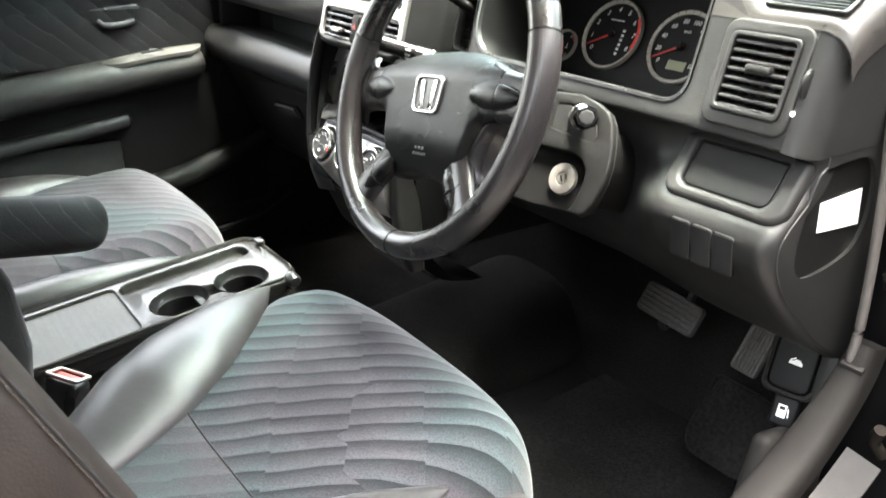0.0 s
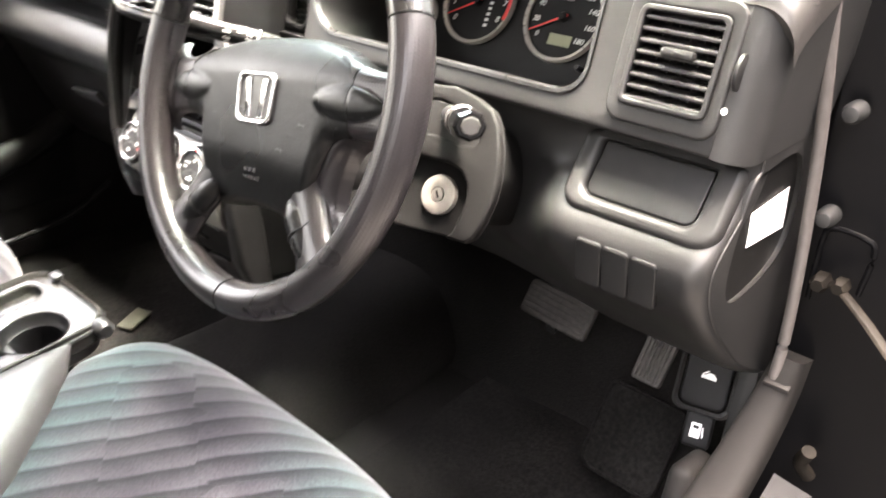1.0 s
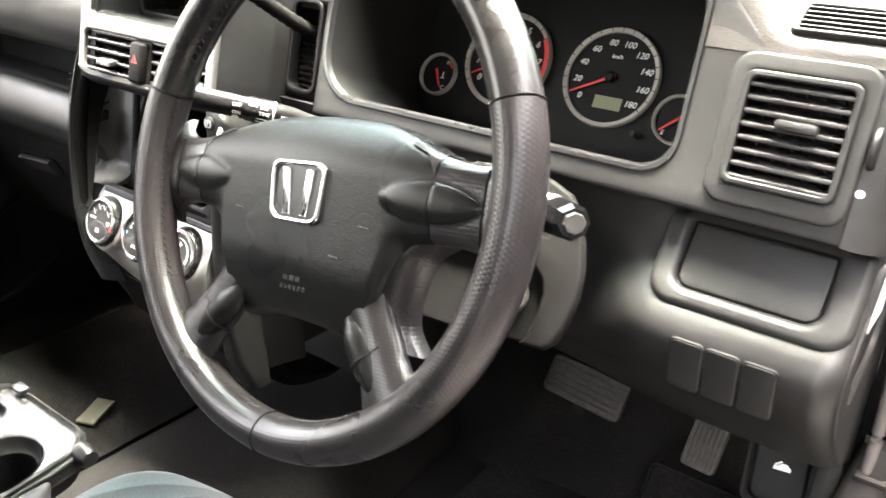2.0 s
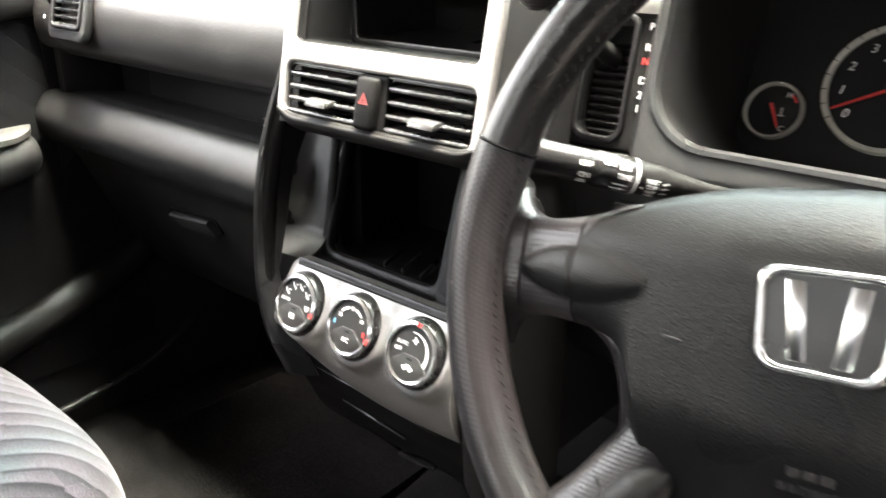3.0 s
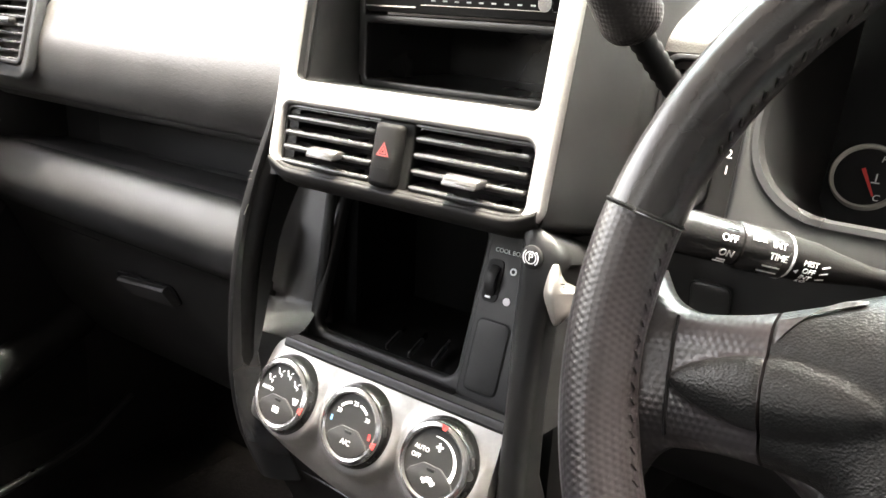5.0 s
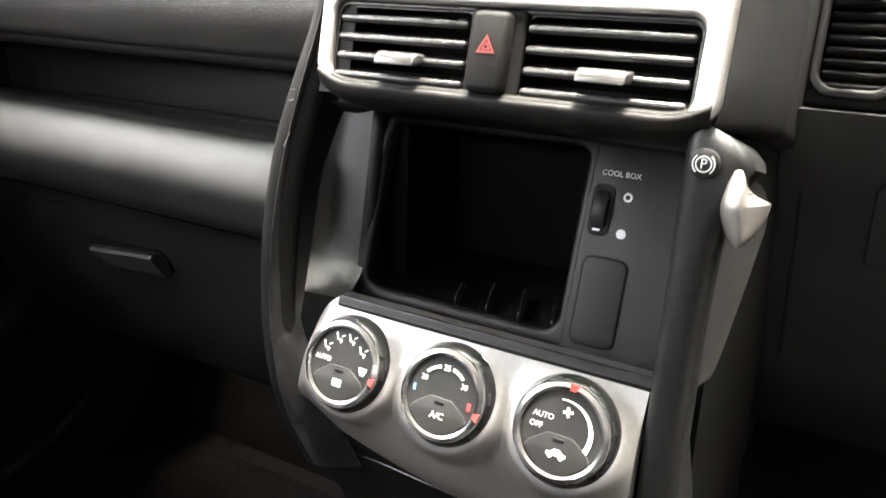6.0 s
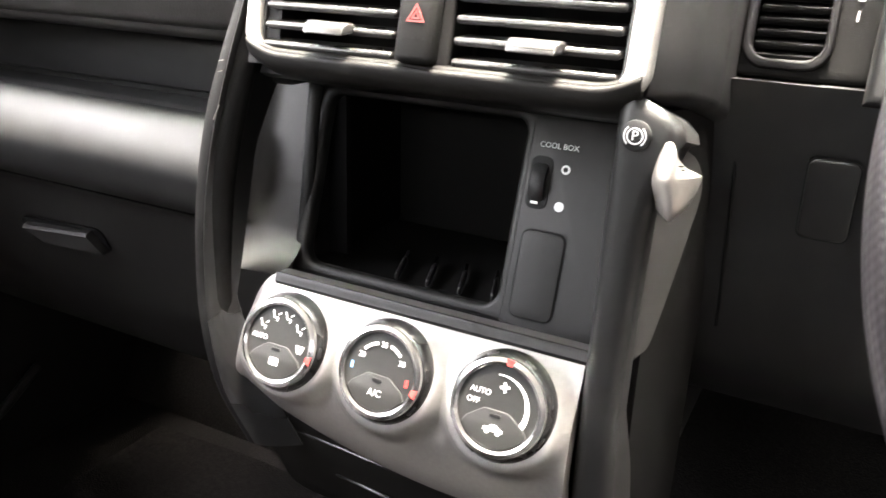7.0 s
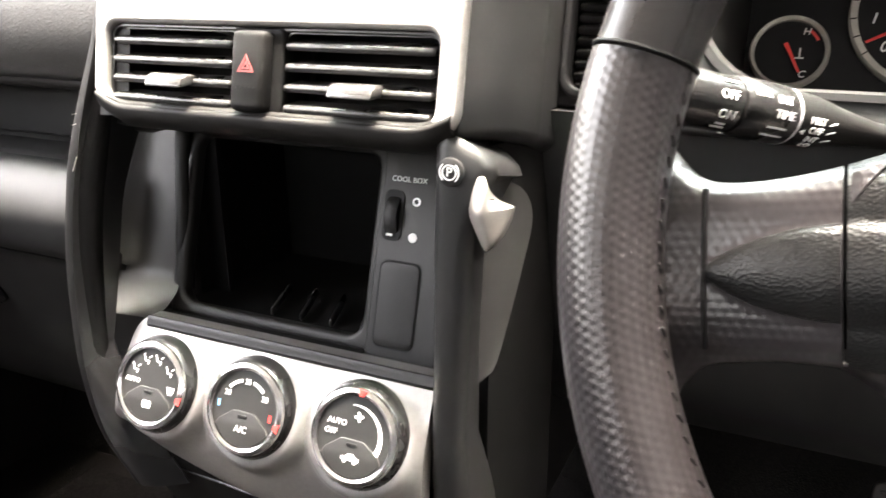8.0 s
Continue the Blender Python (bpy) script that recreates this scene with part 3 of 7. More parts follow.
def sill_step(u, v):
    """Painted step outside the curved trim, following it down to the sill."""
    f = u * (len(step_line) - 1)
    i = min(int(f), len(step_line) - 2)
    p = Vector(step_line[i]).lerp(Vector(step_line[i + 1]), f - i)
    return p + Vector((0.034, 0.005, -0.030)).lerp(Vector((0.074, 0.016, -0.044)), v)


# Step and sill carry the sky's reflection as a pale base colour.
solid("sill_step", sheet(sill_step, span(0, 1, 40), span(0, 1, 6), 0.004, (0, 0, -1)), M_SKYSILL, "driver's door sill paint, pale with mirrored sky in its colour", "sill", kind="structure")
solid("sill", join(box(0.80, 0.97, -1.3, 1.2, -0.2, 0.085, 0.02), box(0.815, 0.90, -0.2, 1.02, 0.085, 0.095, 0.004)), M_SKYSILL, "door sill, pale with mirrored sky in its colour", "sill", kind="structure")
solid("wall_right", box(0.772, 0.80, 1.09, 1.45, 0.0, 0.36, 0.012), M_DARK, "black kick panel beside the accelerator", "wall", kind="structure")
# Unseen rear sides, added to block light and darken reflections in the hub.
solid("wall_side", join(box(0.79, 0.85, -1.32, -0.02, -0.02, 0.86, 0.015), box(0.79, 0.84, -0.14, -0.03, 0.86, 1.30, 0.015)), M_DARK, "unseen dark rear door and centre pillar added behind the driver", "wall", kind="structure")
solid("wall_behind", join(box(-0.80, -0.755, -1.32, -0.50, 0.50, 0.86, 0.01), box(-0.80, -0.755, -0.56, -0.44, 0.80, 1.30, 0.01)), M_DARK, "unseen dark rear door and centre pillar added behind the passenger", "wall", kind="structure")
pillar = thing("pillar_3", (0.85, 1.12, 0.0), "black painted door hinge pillar with rubber stops", "pillar", kind="structure")
part("pillar_face", sheet(lambda u, v: Vector((0.800 + 0.235 * u + 0.02 * (1 - v) ** 2 * u, 1.105 + 0.02 * (1 - v) + 0.05 * u, 0.02 + 0.95 * v)), span(0, 1, 8), span(0, 1, 10), 0.25), M_PAINT, pillar, "glossy black painted steel")
for x, y, z, r in ((0.821, 1.090, 0.661, 0.0105), (0.822, 1.092, 0.554, 0.0105)):
    part("rubber_stop", lathe([(0, 0.014), (r * 0.7, 0.012), (r, 0.004), (r, -0.012), (0, -0.012)], axes((x, y, z), (1, 0, 0), (0, 0, 1)), 20), M_RUBBER, pillar, "round grey rubber stop")
strap = part("check_strap", tube([(0.834, 1.096, 0.486), (0.855, 1.085, 0.487), (0.894, 1.05, 0.478), (0.96, 1.00, 0.45)], 0.006, 8, flat=0.5), M_STEEL, pillar, "dull steel door check strap")
part("bolt", lathe([(0, 0.010), (0.007, 0.010), (0.009, 0.006), (0.0105, 0.0), (0.0105, -0.01), (0, -0.01)], axes((0.833, 1.090, 0.485), (1, 0, 0), (0, 0, 1)), 6), M_STEEL, strap)
part("bolt", lathe([(0, 0.008), (0.006, 0.008), (0.009, 0.0), (0.009, -0.01), (0, -0.01)], axes((0.853, 1.084, 0.490), (1, 0, 0), (0, 0, 1)), 6), M_STEEL, strap)
part("bracket", tube(smooth_path([(0.823, 1.100, 0.46), (0.823, 1.096, 0.530), (0.832, 1.092, 0.545), (0.860, 1.09, 0.545), (0.873, 1.09, 0.534), (0.870, 1.09, 0.486)]), 0.003, 8), M_PAINT, pillar, "black steel bracket edge")
part("harness_boot", tube(smooth_path([(0.875, 1.10, 0.25), (0.865, 1.09, 0.27), (0.872, 1.08, 0.295)]), 0.008, 10), M_STEEL, pillar, "rusty bolt head")
seal_line = smooth_path([(0.790, 0.985, 0.90), (0.797, 1.012, 0.80), (0.804, 1.040, 0.70), (0.810, 1.060, 0.60), (0.815, 1.071, 0.50), (0.818, 1.076, 0.42), (0.818, 1.075, 0.368)], 8)
solid("trim_3", tube(seal_line, 0.0060, 12, flat=1.0), M_SEAL, "grey rubber door seal along the doorway", "door seal", kind="structure")
solid("trim_4", rbox(0.030, 0.018, 0.009, 0.003, 2, pose(0.824, 1.075, 0.364, 20, 0, 0)), M_TRIM, "grey cap at the foot of the door seal", "trim", kind="structure")
odoor = thing("door_2", (1.0, 1.15, 0.1), "open black driver's door beyond the hinge pillar", "door", kind="structure")
part("door_shell", box(0.0, 0.95, -0.05, 0.05, 0.02, 0.86, 0.03, 3), M_PAINT, odoor, "glossy black door skin")
odoor.children[0].data.transform(pose(0.985, 1.12, 0.0, 0, 0, 20))

# ---- dashboard ----
dash = thing("dashboard", (0.0, 1.05, 0.45), "charcoal plastic dashboard with pale sheen across its top", "dashboard")
# passenger side: padded upper panel
PADP = [(1.00, 0.664), (0.935, 0.650), (0.904, 0.652), (0.891, 0.668), (0.889, 0.695), (0.896, 0.730), (0.920, 0.768), (0.965, 0.797), (1.05, 0.822), (1.20, 0.850), (1.36, 0.868), (1.50, 0.876)]
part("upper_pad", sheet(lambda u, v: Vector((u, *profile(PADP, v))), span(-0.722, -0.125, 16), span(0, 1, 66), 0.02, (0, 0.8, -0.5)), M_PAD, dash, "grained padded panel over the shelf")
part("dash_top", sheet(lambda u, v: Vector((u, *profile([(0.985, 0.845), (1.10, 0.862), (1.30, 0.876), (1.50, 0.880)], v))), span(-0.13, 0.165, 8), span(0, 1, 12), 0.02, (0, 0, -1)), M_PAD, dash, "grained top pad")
part("dash_corner", sheet(lambda u, v: Vector((u, *profile([(0.935, 0.660), (0.938, 0.740), (0.955, 0.795), (1.05, 0.820), (1.36, 0.866), (1.50, 0.874)], v))), span(-0.81, -0.712, 4), span(0, 1, 24), 0.02, (0, 0.8, -0.5)), M_LOWER, dash, "grey corner of the dash beside the door")
# open shelf under it
shelf = part("shelf", join(box(-0.70, -0.163, 0.890, 1.01, 0.560, 0.575, 0.003), box(-0.70, -0.163, 1.0, 1.02, 0.560, 0.70, 0.003), box(-0.715, -0.695, 0.905, 1.02, 0.56, 0.70, 0.006)), M_DARK, dash, "black open tray under the padded panel")
part("shelf_back", box(-0.60, -0.165, 0.990, 1.001, 0.583, 0.640, 0.004), M_LOWER, shelf, "raised grey back panel")
LIPP = [(0.985, 0.576), (0.925, 0.584), (0.900, 0.586), (0.884, 0.577), (0.873, 0.560), (0.871, 0.541), (0.879, 0.522), (0.895, 0.508), (0.915, 0.500)]
part("shelf_lip", sheet(lambda u, v: Vector((u, *profile(LIPP, v))), span(-0.765, -0.163, 12), span(0, 1, 48), 0.02, (0, 1, 0)), M_DASH, dash, "rounded charcoal lip below the shelf")
GLVP = [(0.903, 0.503), (0.918, 0.490), (0.935, 0.455), (0.960, 0.400), (0.990, 0.340), (1.04, 0.270), (1.12, 0.250)]
glove = part("glove_box", sheet(lambda u, v: Vector((u, *profile(GLVP, v))), span(-0.725, -0.163, 10), span(0, 1, 36), 0.03, (0, 1, 0)), M_GRIP, dash, "black glove box door")
gvm = axes((-0.424, 0.9420, 0.4345), (1, 0.02, 0.06), (0, -0.42, 1))
part("glove_recess", plate([rrect(-0.062, 0.052, -0.014, 0.016, 0.008)], 0.002, gvm @ Matrix.Translation((0, 0, 0.0022))), M_DIAL, glove, "dark hollow behind the pull")
part("glove_handle", loft([[gvm @ Vector((x, y, z)) for x, y in ((-0.052, 0.012 - d), (0.040, 0.014 - d), (0.050, -0.010 + d), (-0.030, -0.009 + d))] for d, z in ((0.001, -0.004), (0.0, 0.008), (0.002, 0.011))]), M_SLEEVE, glove, "grey wedge-shaped pull handle")
part("glove_seam", box(-0.62, -0.50, 0.9215, 0.924, 0.482, 0.4835, 0.0005), M_LOWER, glove)
part("dash_side", sheet(lambda u, v: Vector((-0.735 - 0.02 * u, 0.90 + 0.25 * u, 0.46 + 0.22 * v)), span(0, 1, 4), span(0, 1, 4), 0.03, (-1, 0, 0)), M_LOWER, dash)


def side_vent(cx, flip):
    """Round-cornered vent with a thumb wheel; its frame leans with the face."""
    m = axes((cx, 0.9165 if flip > 0 else 0.8865, 0.714 if flip > 0 else 0.729), (1, 0, 0), (0.12 * flip, 0.28, 1))
    w, h = 0.040, 0.0415
    vent = part("side_vent", plate([rrect(-0.052, 0.052, -0.058, 0.056, 0.016), rrect(-w, w, -h, h, 0.007)], 0.012, m @ Matrix.Translation((0, 0, 0.0012)), 0.003), M_DASH, dash, "black side air vent")
    part("vent_frame", plate([rrect(-w - 0.001, w + 0.001, -h - 0.001, h + 0.001, 0.008), rrect(-w + 0.004, w - 0.004, -h + 0.004, h - 0.004, 0.005)], 0.010, m @ Matrix.Translation((0, 0, 0.0042)), 0.0015), M_LOWER, vent, "raised vent frame")
    part("vent_duct", box(-w, w, -h, h, -0.062, -0.058, 0), M_DIAL, vent).data.transform(m)
    part("vent_duct", join(box(-w - 0.004, -w, -h, h, -0.06, 0.0, 0), box(w, w + 0.004, -h, h, -0.06, 0.0, 0), box(-w, w, h, h + 0.004, -0.06, 0.0, 0), box(-w, w, -h - 0.004, -h, -0.06, 0.0, 0)), M_DIAL, vent).data.transform(m)
    slat = finish(rbox(2 * w - 0.008, 0.0036, 0.016, 0.0014, 2), M_SLAT)
    for k in range(8):
        piece("vent_slat", slat, vent, m @ pose(0, -0.0345 + 0.0098 * k, -0.006, 18, 0, 0))
    fin = finish(rbox(0.0015, 2 * h - 0.01, 0.012, 0.0004, 1), M_DARK)
    for k in range(5):
        piece("vent_fin", fin, vent, m @ pose(-0.026 + 0.013 * k, 0, -0.026, 0, 0, 0))
    part("vent_tab", rbox(0.030, 0.008, 0.012, 0.003, 2, m @ Matrix.Translation((0.004 * flip, 0.006, 0.004))), M_LOWER, vent, "grey vent slider")
    part("thumb_wheel", lathe([(0, -0.003), (0.015, -0.003), (0.017, -0.0015), (0.017, 0.0015), (0.015, 0.003), (0, 0.003)], m @ pose(0.056 * flip, 0.002, -0.010, 0, 90, 0), 30), M_LOWER, vent)
    part("vent_dot", lathe([(0, 0.0008), (0.0028, 0.0006), (0.0028, 0)], m @ Matrix.Translation((0.056 * flip, -0.030, 0.0047)), 14), M_WHITE, vent, "white vent mark")
    return vent


side_vent(0.717, 1)
side_vent(-0.592, -1)

# driver side face with openings for the dials, the gear gate and the vent
FACE_O, FACE_LEAN = Vector((0.0, 0.905, 0.66)), 0.25
FM = axes(FACE_O, (1, 0, 0), (0, FACE_LEAN, 1))
kf = math.sqrt(1 + FACE_LEAN ** 2)
zf = lambda z: (z - 0.66) * kf
hood_hole = rrect(0.252, 0.637, zf(0.668), zf(0.835), [0.050, 0.030, 0.05, 0.05], 8)
face = part("driver_face", plate([[(0.243, zf(0.646)), (0.771, zf(0.646)), (0.771, zf(0.770)), (0.690, zf(0.772)), (0.660, zf(0.800)), (0.650, zf(0.86)), (0.243, zf(0.86))], hood_hole, rrect(0.678, 0.756, zf(0.674), zf(0.756), 0.006)], 0.016, FM, 0.005), M_DASH, dash, "charcoal instrument surround")
part("cluster_edge", loft([[FM @ Vector((x, y, 0.0015)) for x, y in rrect(0.250, 0.639, zf(0.666), zf(0.837), [0.051, 0.031, 0.05, 0.05], 8)],
                           [FM @ Vector((x, y, 0.0015)) for x, y in rrect(0.2535, 0.6355, zf(0.6695), zf(0.8335), [0.049, 0.029, 0.05, 0.05], 8)],
                           [FM @ Vector((x, y, -0.004)) for x, y in rrect(0.2555, 0.6335, zf(0.6715), zf(0.8315), [0.048, 0.028, 0.05, 0.05], 8)]], True, False), M_GLOSS, face, "polished lower edge of the dial opening")
rings = [[Vector((0.4445 + (x - 0.4445) * s, 0, 0)) + Vector((0, (FM @ Vector((x, y, 0))).y + dy, 0.70 + ((FM @ Vector((x, y, 0))).z - 0.70) * s2 + dz)) for x, y in hood_hole] for s, s2, dy, dz in ((1, 1, 0, 0), (0.968, 0.95, 0.06, 0.004), (0.925, 0.86, 0.163, 0.006))]
for ring, drop in zip(rings[1:], (0.022, 0.050)):
    for p, q in zip(ring, rings[0]):
        if q.z < 0.70:
            p.z = q.z - drop
part("cluster_tunnel", loft(rings, True, False), M_GRIP, face, "black tunnel round the dials")
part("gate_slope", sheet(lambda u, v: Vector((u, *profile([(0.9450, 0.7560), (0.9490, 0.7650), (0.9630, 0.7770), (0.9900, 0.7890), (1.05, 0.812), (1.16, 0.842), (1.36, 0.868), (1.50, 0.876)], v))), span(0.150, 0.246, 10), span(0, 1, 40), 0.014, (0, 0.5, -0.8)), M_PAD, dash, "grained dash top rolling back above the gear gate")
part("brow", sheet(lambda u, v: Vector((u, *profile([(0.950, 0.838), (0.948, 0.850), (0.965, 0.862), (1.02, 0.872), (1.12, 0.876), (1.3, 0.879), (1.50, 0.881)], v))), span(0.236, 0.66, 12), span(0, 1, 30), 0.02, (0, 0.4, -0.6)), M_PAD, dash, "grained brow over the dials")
def face_corner(u, v):
    """Rounded end of the instrument face, turning from the front to the doorway side."""
    z = 0.646 + 0.126 * v
    a = min(1, u / 0.5) * math.pi / 2
    y = 0.905 + FACE_LEAN * (z - 0.66)
    r = 0.030 + 0.05 * (z - 0.646)
    return Vector((0.769 + r * math.sin(a), y + r * (1 - math.cos(a)) + 0.16 * max(0, u - 0.5) * 2, z - 0.004 * math.sin(a)))


part("face_end", sheet(face_corner, span(0, 1, 28), span(0, 1, 16), 0.012, (-0.6, 0.8, 0)), M_DASH, face, "rounded end of the instrument face")
def face_slope(x, v):
    """Dash top beside the hood: rises steeply near the hood, lies back near the door."""
    k = min(1, max(0, (x - 0.648) / 0.055))
    k = k * k * (3 - 2 * k)
    a = profile([(0.931, 0.766), (0.945, 0.815), (0.956, 0.850), (1.00, 0.869), (1.20, 0.878), (1.50, 0.881)], v)
    b = profile([(0.931, 0.766), (0.939, 0.779), (0.970, 0.796), (1.04, 0.820), (1.22, 0.850), (1.50, 0.872)], v)
    p = a.lerp(b, k)
    e = min(1, max(0, (x - 0.772) / 0.046)) * math.pi / 2
    return Vector((min(x, 0.772) + 0.034 * math.sin(e), p.x + 0.004 * (1 - math.cos(e)), p.y - 0.034 * (1 - math.cos(e))))


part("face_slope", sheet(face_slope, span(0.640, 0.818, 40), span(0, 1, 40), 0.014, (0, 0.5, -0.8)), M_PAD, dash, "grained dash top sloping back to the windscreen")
# defroster slot on the slope by the door
dfm = axes((0.744, 0.956, 0.7905), (1, 0, 0), (0, 1.75, 1))
dv = part("demister_vent", plate([rrect(-0.048, 0.044, -0.018, 0.018, 0.005), rrect(-0.043, 0.039, -0.0145, 0.0145, 0.003)], 0.006, dfm @ Matrix.Translation((0, 0, 0.004)), 0.0015), M_LOWER, dash, "narrow demister vent")
part("vent_duct", rbox(0.086, 0.032, 0.001, 0, 1, dfm @ Matrix.Translation((-0.002, 0, 0.0005))), M_DIAL, dv)
for k in (-2, -1, 0, 1, 2):
    part("vent_slat", rbox(0.082, 0.0016, 0.004, 0.0005, 1, dfm @ pose(-0.002, 0.0055 * k, 0.002, 10, 0, 0)), M_LOWER, dv)

# lower panel on the driver's side: flat by the column, swelling towards the door
LA = [(0.920, 0.650), (0.925, 0.632), (0.930, 0.61), (0.935, 0.585), (0.939, 0.555), (0.946, 0.52), (0.960, 0.48), (0.990, 0.435), (1.05, 0.39), (1.14, 0.36)]
LB = [(0.922, 0.650), (0.934, 0.637), (0.924, 0.606), (0.898, 0.582), (0.875, 0.558), (0.875, 0.530), (0.898, 0.494), (0.945, 0.448), (1.010, 0.395), (1.10, 0.345)]
def lower(u, v):
    step = lambda a, w: (lambda q: q * q * (3 - 2 * q))(min(1, max(0, (u - a) / w)))
    a, b = profile(LA, v), profile(LB, v)
    h = min(1, max(0, (b.y - 0.49) / 0.09))
    p = a.lerp(b, h * step(0.565, 0.085) + (1 - h) * step(0.45, 0.23))
    e = min(1, max(0, (u - 0.777) / 0.020))
    return Vector((u, p.x + 0.018 * (1 - math.sqrt(1 - 0.96 * e * e)), p.y))


low = part("lower_panel", sheet(lower, span(0.155, 0.615, 24) + span(0.620, 0.648, 14) + span(0.653, 0.777, 14) + span(0.779, 0.797, 9), span(0, 1, 54), 0.02, (0, 1, 0)), M_LOWER, dash, "charcoal knee panel")
lbm = axes((0.715, 0.9085, 0.6075), (1, 0, 0), (0, 0.70, 1))
rim = part("coin_box_surround", plate([rrect(-0.077, 0.079, -0.043, 0.037, [0.022, 0.022, 0.006, 0.012], 7), rrect(-0.0565, 0.0545, -0.0265, 0.0295, [0.012, 0.012, 0.004, 0.004])], 0.020, lbm @ Matrix.Translation((0, 0, 0.002)), 0.0075, 4), M_DASH, low, "raised rim round the coin box")
part("coin_box_lid", plate([rrect(-0.0553, 0.0533, -0.0253, 0.0283, [0.011, 0.011, 0.003, 0.003])], 0.012, lbm @ Matrix.Translation((0, 0, -0.0035)), 0.002), M_DASH, rim, "closed charcoal coin box lid")
part("lid_gap", plate([rrect(-0.058, 0.056, -0.028, 0.031, 0.01)], 0.002, lbm @ Matrix.Translation((0, 0, -0.009))), M_DIAL, rim)
blm = axes((0.714, 0.8765, 0.5280), (1, 0, 0), (0, -0.20, 1))
blank_gap = finish(plate([rrect(-0.0138, 0.0138, -0.0245, 0.0245, 0.005)], 0.004), M_DIAL)
blank = finish(plate([rrect(-0.0130, 0.0130, -0.0237, 0.0237, 0.0045)], 0.004, None, 0.001), M_LOWER)
for k in (-1, 0, 1):
    piece("blank_switch_gap", blank_gap, low, blm @ pose(0.0283 * k, 0, 0.0012, 0, 0, 0))
    piece("blank_switch", blank, low, blm @ pose(0.0283 * k, 0, 0.0020, 0, 0, 0))
bl2 = axes((0.2365, 0.9300, 0.5875), (1, 0, 0), (0, -0.15, 1))
piece("blank_switch_gap", blank_gap, low, bl2 @ pose(0, 0, 0.0012, 0, 0, 0))
piece("blank_switch", blank, low, bl2 @ pose(0, 0, 0.0022, 0, 0, 0))

# end of the dashboard by the doorway, with the open fuse pocket and a paper label
endp = [(p.x + 0.0165, p.y) for p in (profile(LB, v) for v in span(0.04, 1, 40))] + [(1.14, 0.345), (1.12, 0.60), (1.07, 0.655)]
hole = [(p.x, p.y) for p in smooth_path([(0.948, 0.630, 0), (1.030, 0.632, 0), (1.062, 0.600, 0), (1.066, 0.545, 0), (1.040, 0.512, 0), (0.965, 0.500, 0), (0.930, 0.512, 0), (0.920, 0.545, 0), (0.928, 0.595, 0), (0.938, 0.622, 0)], 4)]
em = Matrix(((0, 0, 1, 0.7985), (1, 0, 0, 0), (0, 1, 0, 0), (0, 0, 0, 1)))
endc = part("dash_end", plate([endp, hole], 0.014, em, 0.0020, 3), M_LOWER, dash, "charcoal end cap of the dashboard")
part("pocket_back", plate([[(y, z) for y, z in hole]], 0.003, em @ Matrix.Translation((0, 0, -0.006))), M_DOOR, endc, "dark back of the open fuse pocket")
part("paper_label", plate([[(0.966, 0.552), (1.056, 0.545), (1.046, 0.590), (0.960, 0.587)]], 0.0008, em @ Matrix.Translation((0, 0, -0.0046))), M_PAPER, endc, "blank white paper label")

# gear selector gate between the console and the dials
gate = thing("gear_selector", (0.205, 0.97, 0.70), "dash-mounted automatic gear lever with a black knob", "gear lever")
gm = axes((0.206, 0.9375, 0.70), (1, 0, 0), (0, 0.20, 1))
gp = part("gate_plate", plate([rrect(-0.058, 0.040, -0.050, 0.060, [0.02, 0.006, 0.006, 0.006]), rrect(-0.024, 0.014, -0.040, 0.052, [0.010, 0.010, 0.008, 0.008])], 0.014, gm @ Matrix.Translation((0, 0, 0)), 0.003), M_SHELL, gate, "charcoal gate surround")
part("gate_frame", plate([rrect(-0.028, 0.018, -0.045, 0.056, [0.013, 0.013, 0.010, 0.010]), rrect(-0.0235, 0.0135, -0.0395, 0.0515, [0.010, 0.010, 0.008, 0.008])], 0.008, gm @ Matrix.Translation((0, 0, 0.004)), 0.0015), M_DIAL, gp)
part("gate_back", plate([rrect(-0.026, 0.016, -0.042, 0.055, 0.01)], 0.002, gm @ Matrix.Translation((0, 0, -0.030))), M_DIAL, gp)
shutter_slat = finish(rbox(0.037, 0.0048, 0.010, 0.0015, 2), M_SHELL)
for k in range(11):
    piece("shutter_slat", shutter_slat, gp, gm @ pose(-0.005, -0.036 + 0.0066 * k, -0.016, 25, 0, 0))
for ch, dz, mt in (("P", 0.047, M_WHITE), ("R", 0.0315, M_WHITE), ("N", 0.021, M_RED), ("D", 0.0065, M_WHITE), ("2", -0.0045, M_WHITE), ("1", -0.0150, M_WHITE)):
    part("gear_mark", words(ch, 0.0080, gm @ Matrix.Translation((0.0265, dz, 0.0005))), mt, gp, "printed gear letter")
def lever_at(k):
    """Place along the lever, bowing a little, from the gate to the knob."""
    return Vector((0.2040, 0.985, 0.702)).lerp(Vector((0.1885, 0.871, 0.769)), k) + Vector((-0.001, 0, -0.003)) * math.sin(math.pi * k)



boot = [lever_at(k / 26) for k in range(27)]
part("lever_shaft", tube(boot, [0.0084 - 0.0012 * (k % 2) for k in range(27)], 14), M_SHELL, gate, "black ribbed rubber lever boot", 70)
kn = [Vector((0.189, 0.872, 0.768)), Vector((0.187, 0.865, 0.776)), Vector((0.183, 0.852, 0.792)), Vector((0.177, 0.836, 0.815)), Vector((0.174, 0.829, 0.826))]
